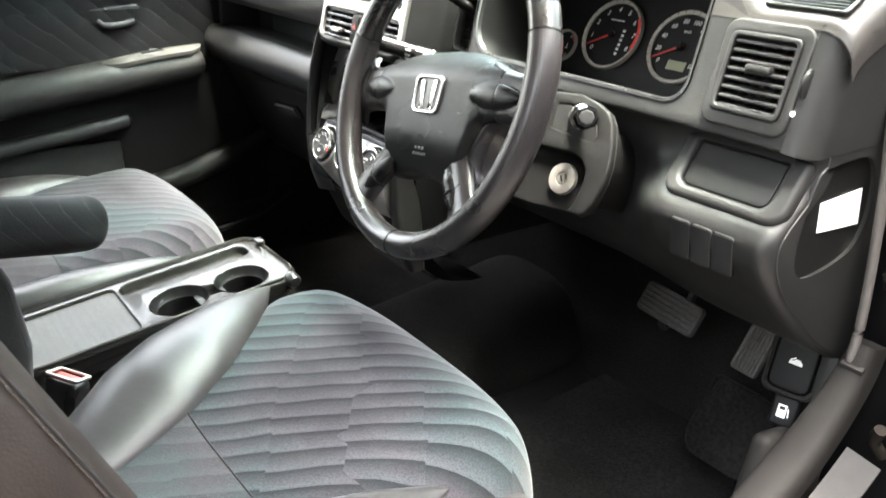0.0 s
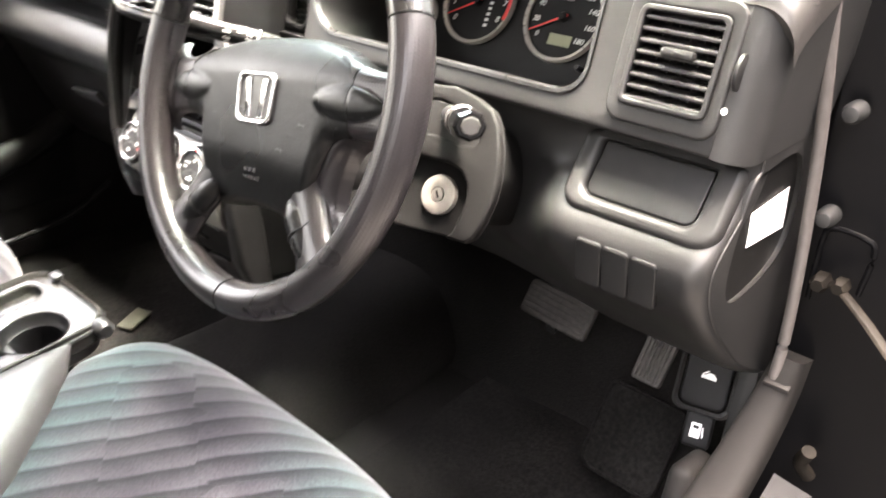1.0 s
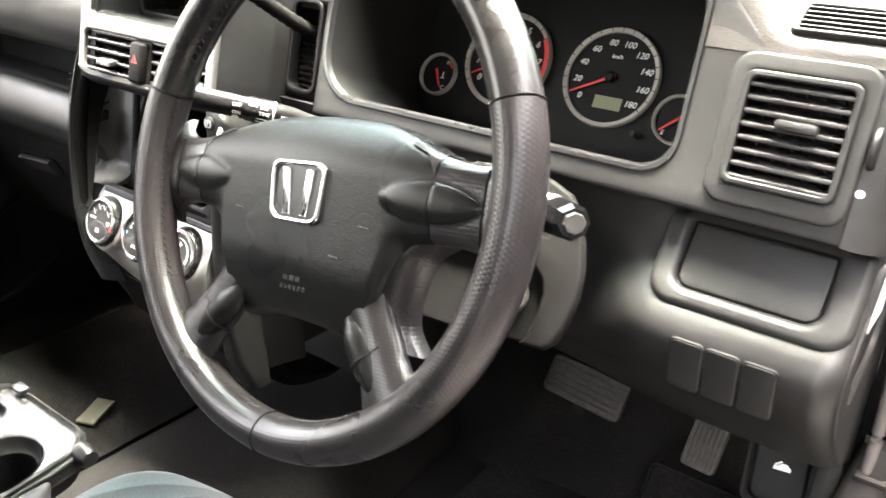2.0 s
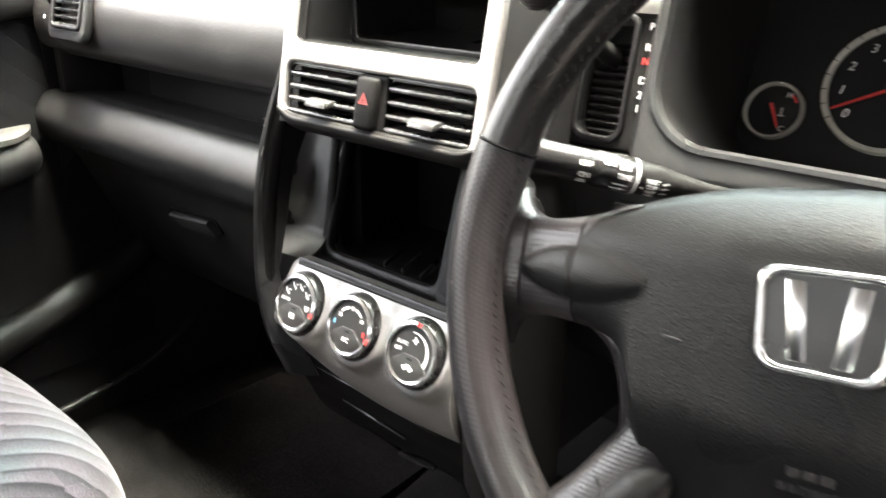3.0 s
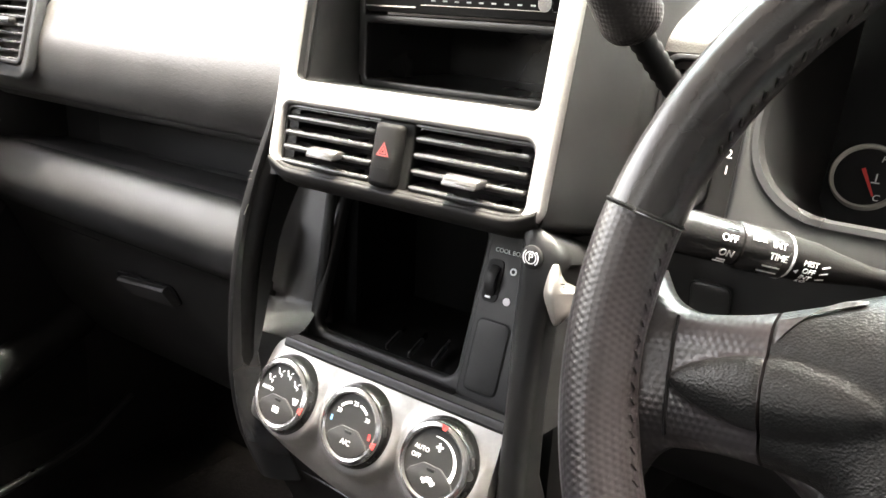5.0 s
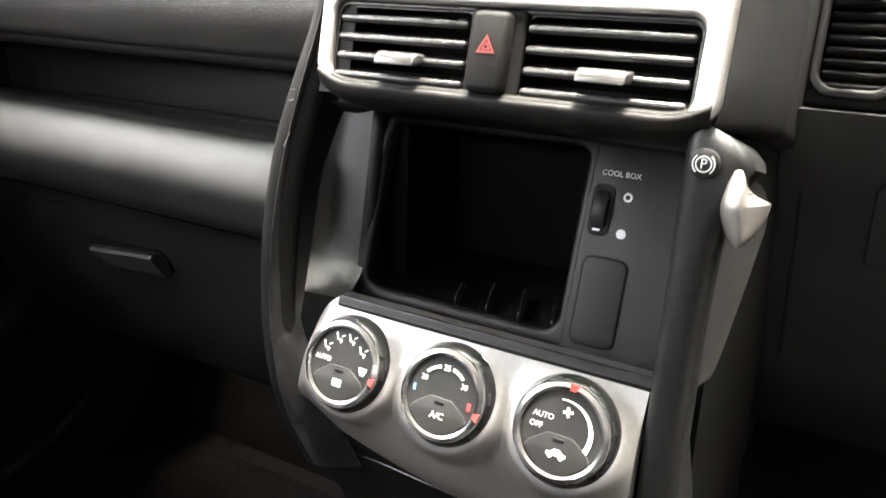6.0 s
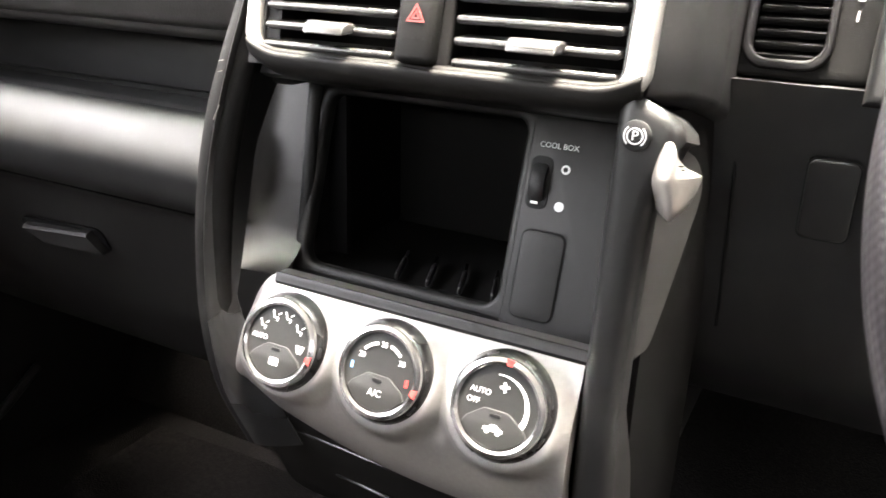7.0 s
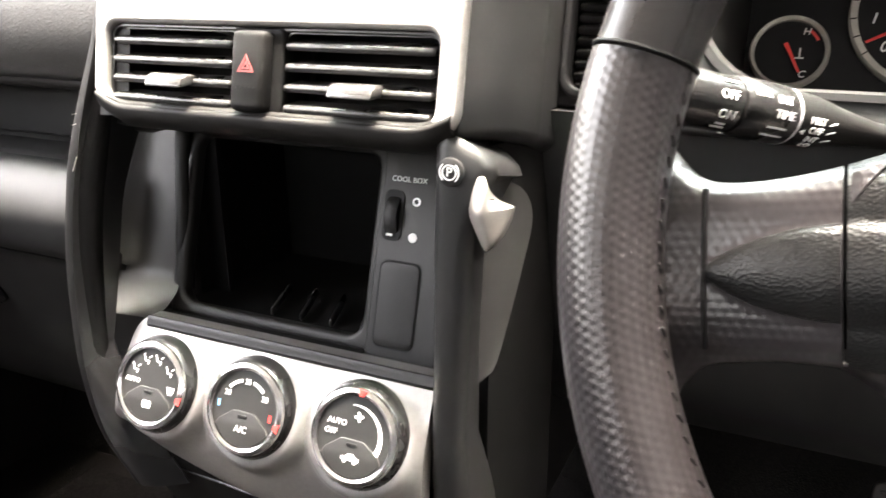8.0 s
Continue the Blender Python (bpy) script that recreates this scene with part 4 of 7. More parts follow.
part("lever_knob", tube(smooth_path(kn), [0.010, 0.013, 0.015, 0.0165, 0.0175, 0.018] + [0.019] * 14 + [0.0185, 0.017, 0.014, 0.010, 0.004], 18), M_KNOB, gate, "black pebbled leather knob")

# instrument cluster
cluster = thing("instrument_cluster", (0.4545, 1.04, 0.70), "four round red-needled dials in a black cluster", "instrument cluster")
th = radians(25)
cm = axes((0.4400, 1.070, 0.7005), (1, 0, 0), (0, math.sin(th), math.cos(th)))
back = part("dial_panel", plate([rrect(-0.215, 0.205, -0.085, 0.12, 0.02)], 0.004, cm @ Matrix.Translation((0, 0, -0.002))), M_DIAL, cluster, "black dial panel")


def dial(x, y, r, marks, needle_deg, needle_len, name, cap=True, colour=M_IVORY, size=0.0102, ring=0.005):
    m = cm @ Matrix.Translation((x, y, 0))
    d = part(name, lathe([(0, 0.001), (r - ring + 0.001, 0.001)], m, 48), M_DIAL, cluster, "black round dial face")
    part("dial_ring", lathe([(r - ring, 0.001), (r - ring, 0.004), (r - 0.001, 0.006), (r, 0.004), (r, -0.001)], m, 56), colour, d, "pale dial ring")
    for text, ang, rr in marks:
        a = radians(ang)
        part("dial_number", words(text, size, m @ Matrix.Translation((rr * math.cos(a), rr * math.sin(a), 0.0016)), shear=0.2), M_WHITE, d)
    a = radians(needle_deg)
    nm = m @ Matrix.Rotation(a, 4, "Z")
    part("needle", plate([[(-0.006, -0.0014), (needle_len, -0.0007), (needle_len, 0.0007), (-0.006, 0.0014)]], 0.001, nm @ Matrix.Translation((0, 0, 0.005))), M_RED, d, "red needle")
    if cap:
        part("needle_cap", lathe([(0, 0.009), (0.004, 0.0085), (0.0055, 0.006), (0.0055, 0.002)], m, 20), M_DIAL, d)
    tick = finish(plate([[(-0.0004, 0), (0.0004, 0), (0.0004, 0.004), (-0.0004, 0.004)]], 0.0003), M_DIAL)
    for k in range(19 if cap else 0):
        ta = radians(216 - 14 * k)
        piece("tick", tick, d, m @ Matrix.Rotation(ta - math.pi / 2, 4, "Z") @ Matrix.Translation((0, r - 0.0045, 0.0065)))
    return d, m


tach, tm = dial(-0.0605, 0.0, 0.0525, [(str(k), 218 - 30.5 * k, 0.038) for k in range(9)], 208, 0.046, "tachometer")
part("red_zone", arc_band(0.0465, 0.0515, -20, 34, tm @ Matrix.Translation((0, 0, 0.0062))), M_RED, tach, "red band")
part("unit_bar", rbox(0.026, 0.0016, 0.0003, 0, 1, tm @ Matrix.Translation((0, 0.022, 0.0016))), M_WHITE, tach)
for k in range(6):
    part("gear_window", rbox(0.0048, 0.0036, 0.0003, 0, 1, tm @ Matrix.Translation((0.019, 0.008 - 0.0068 * k, 0.0016))), M_WHITE, tach)
speedo, sm = dial(0.0635, 0.0, 0.0515, [(str(20 * k), 218 - 28.6 * k, 0.0365) for k in range(10)], 208, 0.045, "speedometer", size=0.0090)
part("unit_mark", words("km/h", 0.0058, sm @ Matrix.Translation((0, 0.022, 0.0016)), shear=0.2), M_WHITE, speedo)
part("odometer", rbox(0.030, 0.013, 0.0006, 0.0002, 1, sm @ Matrix.Translation((0.004, -0.0255, 0.0016))), M_LCD, speedo, "green grey odometer display")
fd, fm_ = dial(-0.1450, -0.029, 0.0245, [("H", 58, 0.017), ("C", -58, 0.017)], -62, 0.016, "temperature_gauge", False, size=0.0066, ring=0.003)
dial(0.1435, -0.029, 0.0250, [("F", 60, 0.017), ("E", 230, 0.0185)], 222, 0.02, "fuel_gauge", False, size=0.0066, ring=0.003)
part("hot_band", arc_band(0.0178, 0.0196, 28, 52, fm_ @ Matrix.Translation((0, 0, 0.0018))), M_RED, fd, "red hot mark")
part("gauge_sign", join(rbox(0.0056, 0.0008, 0.0003, 0, 1, fm_ @ Matrix.Translation((0.0065, -0.0034, 0.0016))), rbox(0.0010, 0.0060, 0.0003, 0, 1, fm_ @ Matrix.Translation((0.0065, 0.0004, 0.0016)))), M_WHITE, fd, "white coolant sign")
part("reset_stem", lathe([(0, 0.012), (0.0028, 0.012), (0.0032, 0.0), (0.0032, -0.002)], cm @ Matrix.Translation((0.108, -0.052, 0.002)), 14), M_GLOSS, cluster, "black trip reset stem")

# ---- centre console ----
stack = thing("centre_console", (0.02, 0.95, 0.35), "black and satin silver centre console with three dials", "centre console")
BL = 0.21
kb = math.sqrt(1 + BL * BL)
bm_ = axes((0.0, 0.851, 0.659), (1, 0, 0), (0, BL, 1))
zb = lambda z: (z - 0.659) * kb
# silver upper bezel with vents and the radio opening
outer = rrect(-0.1065, 0.1495, zb(0.6445), zb(0.875), [0.017, 0.013, 0.012, 0.012], 8)
vents_hole = rrect(-0.0960, 0.1360, zb(0.6487), zb(0.6975), [0.013, 0.010, 0.008, 0.008], 8)
bez = part("upper_bezel", plate([outer, vents_hole, rrect(-0.089, 0.133, zb(0.716), zb(0.862), 0.006)], 0.016, bm_ @ Matrix.Translation((0, 0, 0.003)), 0.0030, 4), M_SILVER, stack, "satin silver vent and radio surround")
part("vent_backing", plate([rrect(-0.097, 0.137, zb(0.645), zb(0.698), 0.012)], 0.003, bm_ @ Matrix.Translation((0, 0, -0.045))), M_DIAL, bez)
part("vent_liner", plate([rrect(-0.0965, 0.1365, zb(0.646), zb(0.6975), [0.012, 0.012, 0.008, 0.008]), rrect(-0.0940, 0.1340, zb(0.6485), zb(0.695), [0.010, 0.010, 0.006, 0.006])], 0.040, bm_ @ Matrix.Translation((0, 0, -0.002)), 0.0008), M_GLOSS, bez, "black vent liner")
for x0, x1, tx in ((-0.0935, 0.0015, -0.042), (0.0375, 0.1335, 0.088)):
    vent = part("air_vent", plate([rrect(x0 - 0.001, x1 + 0.001, zb(0.6485), zb(0.6955), 0.005), rrect(x0, x1, zb(0.6495), zb(0.6945), 0.005)], 0.03, bm_ @ Matrix.Translation((0, 0, -0.004))), M_GLOSS, bez, "black louvred air vent")
    slat = finish(rbox(x1 - x0 - 0.002, 0.0048, 0.018, 0.0021, 3), M_SLAT)
    for k in range(4):
        piece("vent_slat", slat, vent, bm_ @ pose((x0 + x1) / 2, zb(0.6545 + 0.0114 * k), -0.008, 14, 0, 0))
    tab = part("vent_tab", loft([[bm_ @ pose(tx, zb(0.6655), z, -16, 0, 0) @ Vector((x, y, 0)) for x, y in rrect(-w, w, -lo, hi, 0.0022, 5)] for w, lo, hi, z in ((0.0150, 0.0018, 0.0026, -0.014), (0.0150, 0.0024, 0.0030, -0.006), (0.0152, 0.0040, 0.0034, 0.001), (0.0148, 0.0055, 0.0028, 0.0065), (0.0138, 0.0058, 0.0012, 0.0090), (0.0125, 0.0050, -0.0008, 0.0096))]), M_SLAT, vent, "grey vent slider paddle")
    nub = finish(rbox(0.0010, 0.0010, 0.0008, 0.0003, 1), M_LOWER)
    for k in range(13):
        for j in range(2):
            piece("grip_nub", nub, tab, bm_ @ pose(tx - 0.0114 + 0.0019 * k, zb(0.6655) - 0.0028 - 0.0020 * j, 0.0098 - 0.0012 * j, -16, 0, 0))
part("hazard_post", plate([rrect(0.0015, 0.0375, zb(0.6470), zb(0.6970), 0.004)], 0.03, bm_ @ Matrix.Translation((0, 0, 0.0)), 0.002), M_SHELL, bez, "grey post between the vents")
hz = part("hazard_switch", rbox(0.0235, 0.046, 0.014, 0.004, 3, bm_ @ Matrix.Translation((0.0185, zb(0.672), 0.002))), M_SHELL, bez, "hazard light push switch")
tri3 = lambda s: [(s * math.cos(radians(90 + 120 * k)), s * math.sin(radians(90 + 120 * k))) for k in range(3)]
hm = bm_ @ Matrix.Translation((0.0185, zb(0.6745), 0.0095))
part("hazard_mark", plate([tri3(0.0068), tri3(0.0046)], 0.0004, hm), M_HAZARD, hz, "red warning triangle")
part("hazard_mark", plate([tri3(0.0033), tri3(0.0016)], 0.0004, hm), M_HAZARD, hz)
for k in range(5):
    part("hazard_dot", rbox(0.0008, 0.0008, 0.0004, 0, 1, bm_ @ Matrix.Translation((0.0125 + 0.003 * k, zb(0.663), 0.0092))), M_DIAL, hz)
# radio recess: funnel walls, empty slot and the face of the radio over it
DIN = (-0.072, 0.112)
rec = [[bm_ @ Vector((x, y, 0)) for x, y in rrect(-0.089, 0.133, zb(0.716), zb(0.862), 0.006)],
       [Vector((x, 0.927 + 0.10 * (z - 0.72), z)) for x, z in rrect(DIN[0] - 0.006, DIN[1] + 0.006, 0.7105, 0.86, 0.003)]]
part("radio_recess", loft(rec, True, False), M_LOWER, bez, "dark grey tapering recess")
part("radio_frame", plate([rrect(DIN[0] - 0.006, DIN[1] + 0.006, 0.710, 0.862, 0.003), rrect(DIN[0] + 0.002, DIN[1] - 0.002, 0.7165, 0.7615, 0.003), rrect(DIN[0], DIN[1], 0.7685, 0.845, 0.002)], 0.008, axes((0, 0.9225, 0.0), (1, 0, 0), (0, 0, 1)), 0.0015), M_GLOSS, bez, "glossy black slot frame")
part("storage_slot", join(box(DIN[0], DIN[1], 1.04, 1.05, 0.715, 0.765, 0), box(DIN[0] - 0.002, DIN[0] + 0.002, 0.929, 1.05, 0.715, 0.765, 0), box(DIN[1] - 0.002, DIN[1] + 0.002, 0.929, 1.05, 0.715, 0.765, 0), box(DIN[0], DIN[1], 0.929, 1.05, 0.712, 0.716, 0), box(DIN[0], DIN[1], 0.929, 1.05, 0.762, 0.766, 0)), M_GLOSS, bez, "empty black storage slot")
rad = part("radio", box(DIN[0] + 0.001, DIN[1] - 0.001, 0.921, 1.03, 0.7705, 0.844, 0.003), M_GLOSS, stack, "black radio face")
part("radio_line", join(box(DIN[0] + 0.004, DIN[0] + 0.055, 0.9200, 0.9212, 0.7745, 0.7757, 0), box(DIN[0] + 0.060, DIN[1] - 0.004, 0.9200, 0.9212, 0.7768, 0.7774, 0)), M_CHROME, rad, "thin silver line")
for k in range(9):
    part("radio_mark", box(DIN[0] + 0.070 + 0.011 * k, DIN[0] + 0.0735 + 0.011 * k, 0.9200, 0.9212, 0.7800, 0.7812, 0), M_WHITE, rad)
part("radio_knob", lathe([(0, 0.006), (0.0055, 0.006), (0.006, 0.003), (0.006, 0)], axes((DIN[1] - 0.012, 0.921, 0.782), (1, 0, 0), (0, 0, 1)), 20), M_CHROME, rad)
# sides of the upper part: swept back into the dashboard
def driver_side(u, v):
    """Side of the upper console: soft upright ridges, a swept lower edge that curls under."""
    w = max(0.0, v)
    zl = 0.6500 - 0.004 * u - 0.034 * u ** 2.2
    z = zl + (0.877 - zl) * w
    x = 0.1485 + 0.026 * min(1, u * 2.0) ** 0.8 + 0.004 * u + 0.0018 * math.sin(3.1 * math.pi * u)
    y = 0.8535 + BL * (z - 0.659) + 0.125 * u - 0.010 * math.sin(math.pi * u)
    if v < 0:
        a = min(1, -v / 0.06) * math.pi / 2
        x, y, z = x - 0.012 * (1 - math.cos(a)) - 0.010 * max(0, -v - 0.06) / 0.04, y + 0.006 * (1 - math.cos(a)), z - 0.010 * math.sin(a)
    return Vector((x, y, z))


part("console_side", sheet(driver_side, span(0, 1, 30), [-0.10, -0.08, -0.06, -0.05, -0.04, -0.03, -0.02, -0.01] + span(0, 1, 10), 0.012, (-1, 0.2, 0)), M_LOWER, stack, "charcoal side of the console by the driver")
part("console_side", sheet(lambda u, v: Vector((-0.105 - 0.012 * min(1, u * 3), 0.853 + BL * (0.64 + 0.235 * v - 0.659) + 0.10 * u, 0.64 + 0.235 * v)), span(0, 1, 8), span(0, 1, 8), 0.02, (1, 0.2, 0)), M_DASH, stack, "charcoal side of the console by the passenger")
part("console_top", box(-0.115, 0.17, 0.905, 1.02, 0.868, 0.885, 0.006), M_PAD, stack)
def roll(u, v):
    """Lower edge with shade put into its colour, rolling under the vents and lifting towards both ends."""
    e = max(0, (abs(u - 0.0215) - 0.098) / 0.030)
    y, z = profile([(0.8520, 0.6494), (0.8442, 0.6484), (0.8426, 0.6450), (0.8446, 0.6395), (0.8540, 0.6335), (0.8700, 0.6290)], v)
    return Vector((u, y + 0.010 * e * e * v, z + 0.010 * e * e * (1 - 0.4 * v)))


part("bezel_roll", sheet(roll, span(-0.103, 0.146, 50), span(0, 1, 30), 0.004, (0, 0.6, 0.4)), M_ROLL, bez, "silver lower edge rolling under the vents, shade in its colour")
# underside below the bezel, and the open compartment with its inner shade in the colour
part("under_bezel", sheet(lambda u, v: Vector((u, *profile([(0.868, 0.631), (0.878, 0.6270), (0.905, 0.622), (0.945, 0.612)], v))), span(-0.112, 0.150, 4), span(0, 1, 16), 0.01, (0, 0.3, 0.5)), M_LOWER, stack, "grey underside below the vents")
box_ = part("open_compartment", sheet(lambda u, v: Vector((-0.121 + 0.178 * u, 0.893 + 0.17 * v, 0.481 - 0.006 * v)), span(0, 1, 4), span(0, 1, 4), 0.005, (0, 0, -1)), M_VOID, stack, "open cool box compartment, inner shade in its black")
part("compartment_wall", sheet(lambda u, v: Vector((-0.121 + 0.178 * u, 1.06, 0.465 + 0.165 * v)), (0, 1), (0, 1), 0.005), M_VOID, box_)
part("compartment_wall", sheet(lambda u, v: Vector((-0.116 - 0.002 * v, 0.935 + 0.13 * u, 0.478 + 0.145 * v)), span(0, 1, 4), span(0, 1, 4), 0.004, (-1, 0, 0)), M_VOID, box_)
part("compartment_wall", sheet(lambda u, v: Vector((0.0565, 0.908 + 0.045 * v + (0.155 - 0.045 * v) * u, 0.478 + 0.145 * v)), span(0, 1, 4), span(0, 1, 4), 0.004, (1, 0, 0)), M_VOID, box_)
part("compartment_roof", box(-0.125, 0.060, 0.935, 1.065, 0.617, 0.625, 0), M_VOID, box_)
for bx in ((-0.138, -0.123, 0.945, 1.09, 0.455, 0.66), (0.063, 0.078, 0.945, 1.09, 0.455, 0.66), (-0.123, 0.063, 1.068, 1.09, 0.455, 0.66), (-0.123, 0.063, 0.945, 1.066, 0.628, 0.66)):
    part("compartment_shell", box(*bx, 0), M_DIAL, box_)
rib = finish(rbox(0.003, 0.05, 0.006, 0.001, 1), M_GLOSS)
for k in range(4):
    piece("floor_rib", rib, box_, pose(-0.045 + 0.026 * k, 0.945, 0.484, 0, 0, 20))
CT = 0.31
cbm = axes((0.0, 0.928, 0.576), (1, 0, 0), (0, CT, 1))
zc = lambda z: (z - 0.576) * math.sqrt(1 + CT * CT)
part("compartment_frame", plate([rrect(-0.1185, 0.0640, zc(0.4785), zc(0.6240), 0.004), rrect(-0.1070, 0.0515, zc(0.4890), zc(0.6100), [0.012, 0.012, 0.010, 0.010], 8)], 0.014, cbm @ Matrix.Translation((0, 0, -0.0008)), 0.0045, 4), M_GRIP, stack, "charcoal frame with rounded corners round the compartment")
cb = part("cool_box_panel", plate([rrect(0.0555, 0.134, zc(0.470), zc(0.622), [0.010, 0.002, 0.002, 0.008])], 0.012, cbm, 0.003), M_GRIP, stack, "charcoal cool box control panel")
part("cool_box_print", words("COOL BOX", 0.0051, cbm @ Matrix.Translation((0.0765, zc(0.5950), 0.0004))), M_WHITE, cb, "printed cool box words")
part("switch_well", plate([rrect(0.0600, 0.0745, zc(0.5550), zc(0.5880), 0.005)], 0.0012, cbm @ Matrix.Translation((0, 0, 0.0008))), M_DIAL, cb)
part("cool_box_wheel", lathe([(0, -0.0048), (0.0155, -0.0048), (0.0165, -0.003), (0.0165, 0.003), (0.0155, 0.0048), (0, 0.0048)], cbm @ pose(0.0672, zc(0.5715), -0.0100, 0, 90, 0), 36), M_RUBBER, cb, "black thumb wheel")
part("wheel_mark", rbox(0.0048, 0.0016, 0.0004, 0, 1, cbm @ pose(0.0672, zc(0.5588), 0.0030, 0, 0, 0)), M_WHITE, cb)
part("open_ring", lathe([(0.0016, 0.0006), (0.0030, 0.0006), (0.0030, 0)], cbm @ Matrix.Translation((0.0835, zc(0.5815), 0)), 20), M_WHITE, cb, "white open ring")
part("full_dot", lathe([(0, 0.0006), (0.0032, 0.0006), (0.0032, 0)], cbm @ Matrix.Translation((0.0835, zc(0.5585), 0)), 20), M_WHITE, cb, "white dot")
part("blank_cover", plate([rrect(0.0625, 0.0925, zc(0.4860), zc(0.5420), 0.006)], 0.003, cbm @ Matrix.Translation((0, 0, 0.0012)), 0.001), M_GRIP, cb, "blank cover plate")
part("cover_gap", plate([rrect(0.0617, 0.0933, zc(0.4852), zc(0.5428), 0.0065)], 0.001, cbm @ Matrix.Translation((0, 0, 0.0004))), M_DIAL, cb)
# ledge over the silver panel
part("ledge", sheet(lambda u, v: Vector((u, *profile([(0.905, 0.479), (0.885, 0.4815), (0.868, 0.488), (0.857, 0.4975), (0.853, 0.492)], v))), span(-0.094, 0.136, 6), span(0, 1, 20), 0.006, (0, 0.3, -1)), M_LOWER, stack, "charcoal ledge under the compartment")

# silver lower panel, swelling round each dial
PL = 0.21
pm = axes((0.0, 0.845, 0.44), (1, 0, 0), (0, PL, 1))
kp = math.sqrt(1 + PL * PL)
KN = [(-0.0725, (0.4525 - 0.44) * kp), (0.0075, (0.4530 - 0.44) * kp), (0.0890, (0.4535 - 0.44) * kp)]


def panel_edge(u):
    """Lower and upper edge of the silver panel across its width."""
    top = (0.4955 - 0.44) * kp
    low = -0.043 - 0.020 * (u + 0.1) / 0.23 - 0.012 * math.sin(math.pi * min(1, max(0, (u + 0.118) / 0.25)))
    if u < -0.092:
        k = (-0.092 - u) / 0.026
        top -= 0.066 * (1 - math.sqrt(max(0, 1 - min(1, k) ** 2)))
        low += 0.014 * (1 - math.sqrt(max(0, 1 - min(1, k) ** 2)))
    return low, top


def silver(u, v):
    lo, hi = panel_edge(u)
    y = lo + (hi - lo) * v
    z = 0.0
    for cx, cy in KN:
        d = math.hypot(u - cx, y - cy)
        z = max(z, (0.0065 - 0.17 * (y - cy)) * math.exp(-max(0.0, d - 0.0335) ** 2 / (2 * 0.006 ** 2)))
    z *= min(1, max(0, (1 - v) / 0.16)) ** 0.8
    z -= 0.022 * max(0, (0.42 - v) / 0.42) ** 2
    z += 0.008 * (1 - ((v - 0.42) / 0.58) ** 2)
    return pm @ Vector((u, y, z))


part("silver_panel", sheet(silver, span(-0.1165, 0.1315, 110), span(0, 1, 60), 0.012, (0, 1, 0)), M_SILVER, stack, "satin silver control panel swelling round each dial")


def knob(cx, cy, lean):
    m = pm @ Matrix.Translation((cx, cy, 0.001)) @ Matrix.Rotation(radians(-10), 4, "X")
    k = part("control_knob", lathe([(0.0345, -0.010), (0.0342, 0.0110), (0.0318, 0.0160), (0.0306, 0.0180), (0.0292, 0.0190)], m, 64), M_GLOSS, stack, "round black and chrome climate dial")
    part("chrome_ring", lathe([(0.0302, 0.0178), (0.0296, 0.0202), (0.0270, 0.0214), (0.0252, 0.0204), (0.0248, 0.0175)], m, 64), M_RING, k, "chrome dial ring")
    part("dial_face", lathe([(0, 0.0188), (0.0249, 0.0185), (0.0250, 0.016)], m, 56), M_DARK, k, "black dial face")
    bump_ = finish(rbox(0.0085, 0.0034, 0.009, 0.0015, 3), M_GLOSS)
    for a in range(0, 360, 45):
        piece("grip_bump", bump_, k, m @ Matrix.Rotation(radians(a + lean), 4, "Z") @ Matrix.Translation((0, 0.0306, 0.0125)))
    fm = m @ Matrix.Translation((0, 0, 0.0190))
    out = [(-0.0205, -0.0128), (-0.0185, -0.0090), (-0.0085, -0.0020), (-0.0065, -0.0016), (0.0065, -0.0016), (0.0085, -0.0020), (0.0185, -0.0090), (0.0205, -0.0128)]
    out += [(0.0242 * math.cos(radians(-32 - 116 * i / 12)), 0.0242 * math.sin(radians(-32 - 116 * i / 12))) for i in range(13)]
    b = part("push_button", plate([out], 0.003, fm @ Matrix.Translation((0, 0, 0.0012)), 0.0006), M_DASH, k, "grey push button")
    part("button_lamp", rbox(0.0070, 0.0022, 0.0008, 0.0003, 1, fm @ Matrix.Translation((0, -0.0048, 0.0013))), M_DIAL, k)
    return k, fm, m


k1, f1, m1 = knob(*KN[0], 0)
k2, f2, m2 = knob(*KN[1], 10)
k3, f3, m3 = knob(*KN[2], 20)
for k, m, a in ((k1, m1, -12), (k2, m2, -14), (k3, m3, 84)):
    part("red_pointer", plate([[(0.0256, -0.0015), (0.0295, -0.0028), (0.0295, 0.0028), (0.0256, 0.0015)]], 0.0006, m @ Matrix.Rotation(radians(a), 4, "Z") @ Matrix.Translation((0, 0, 0.0216))), M_RED, k, "red pointer")


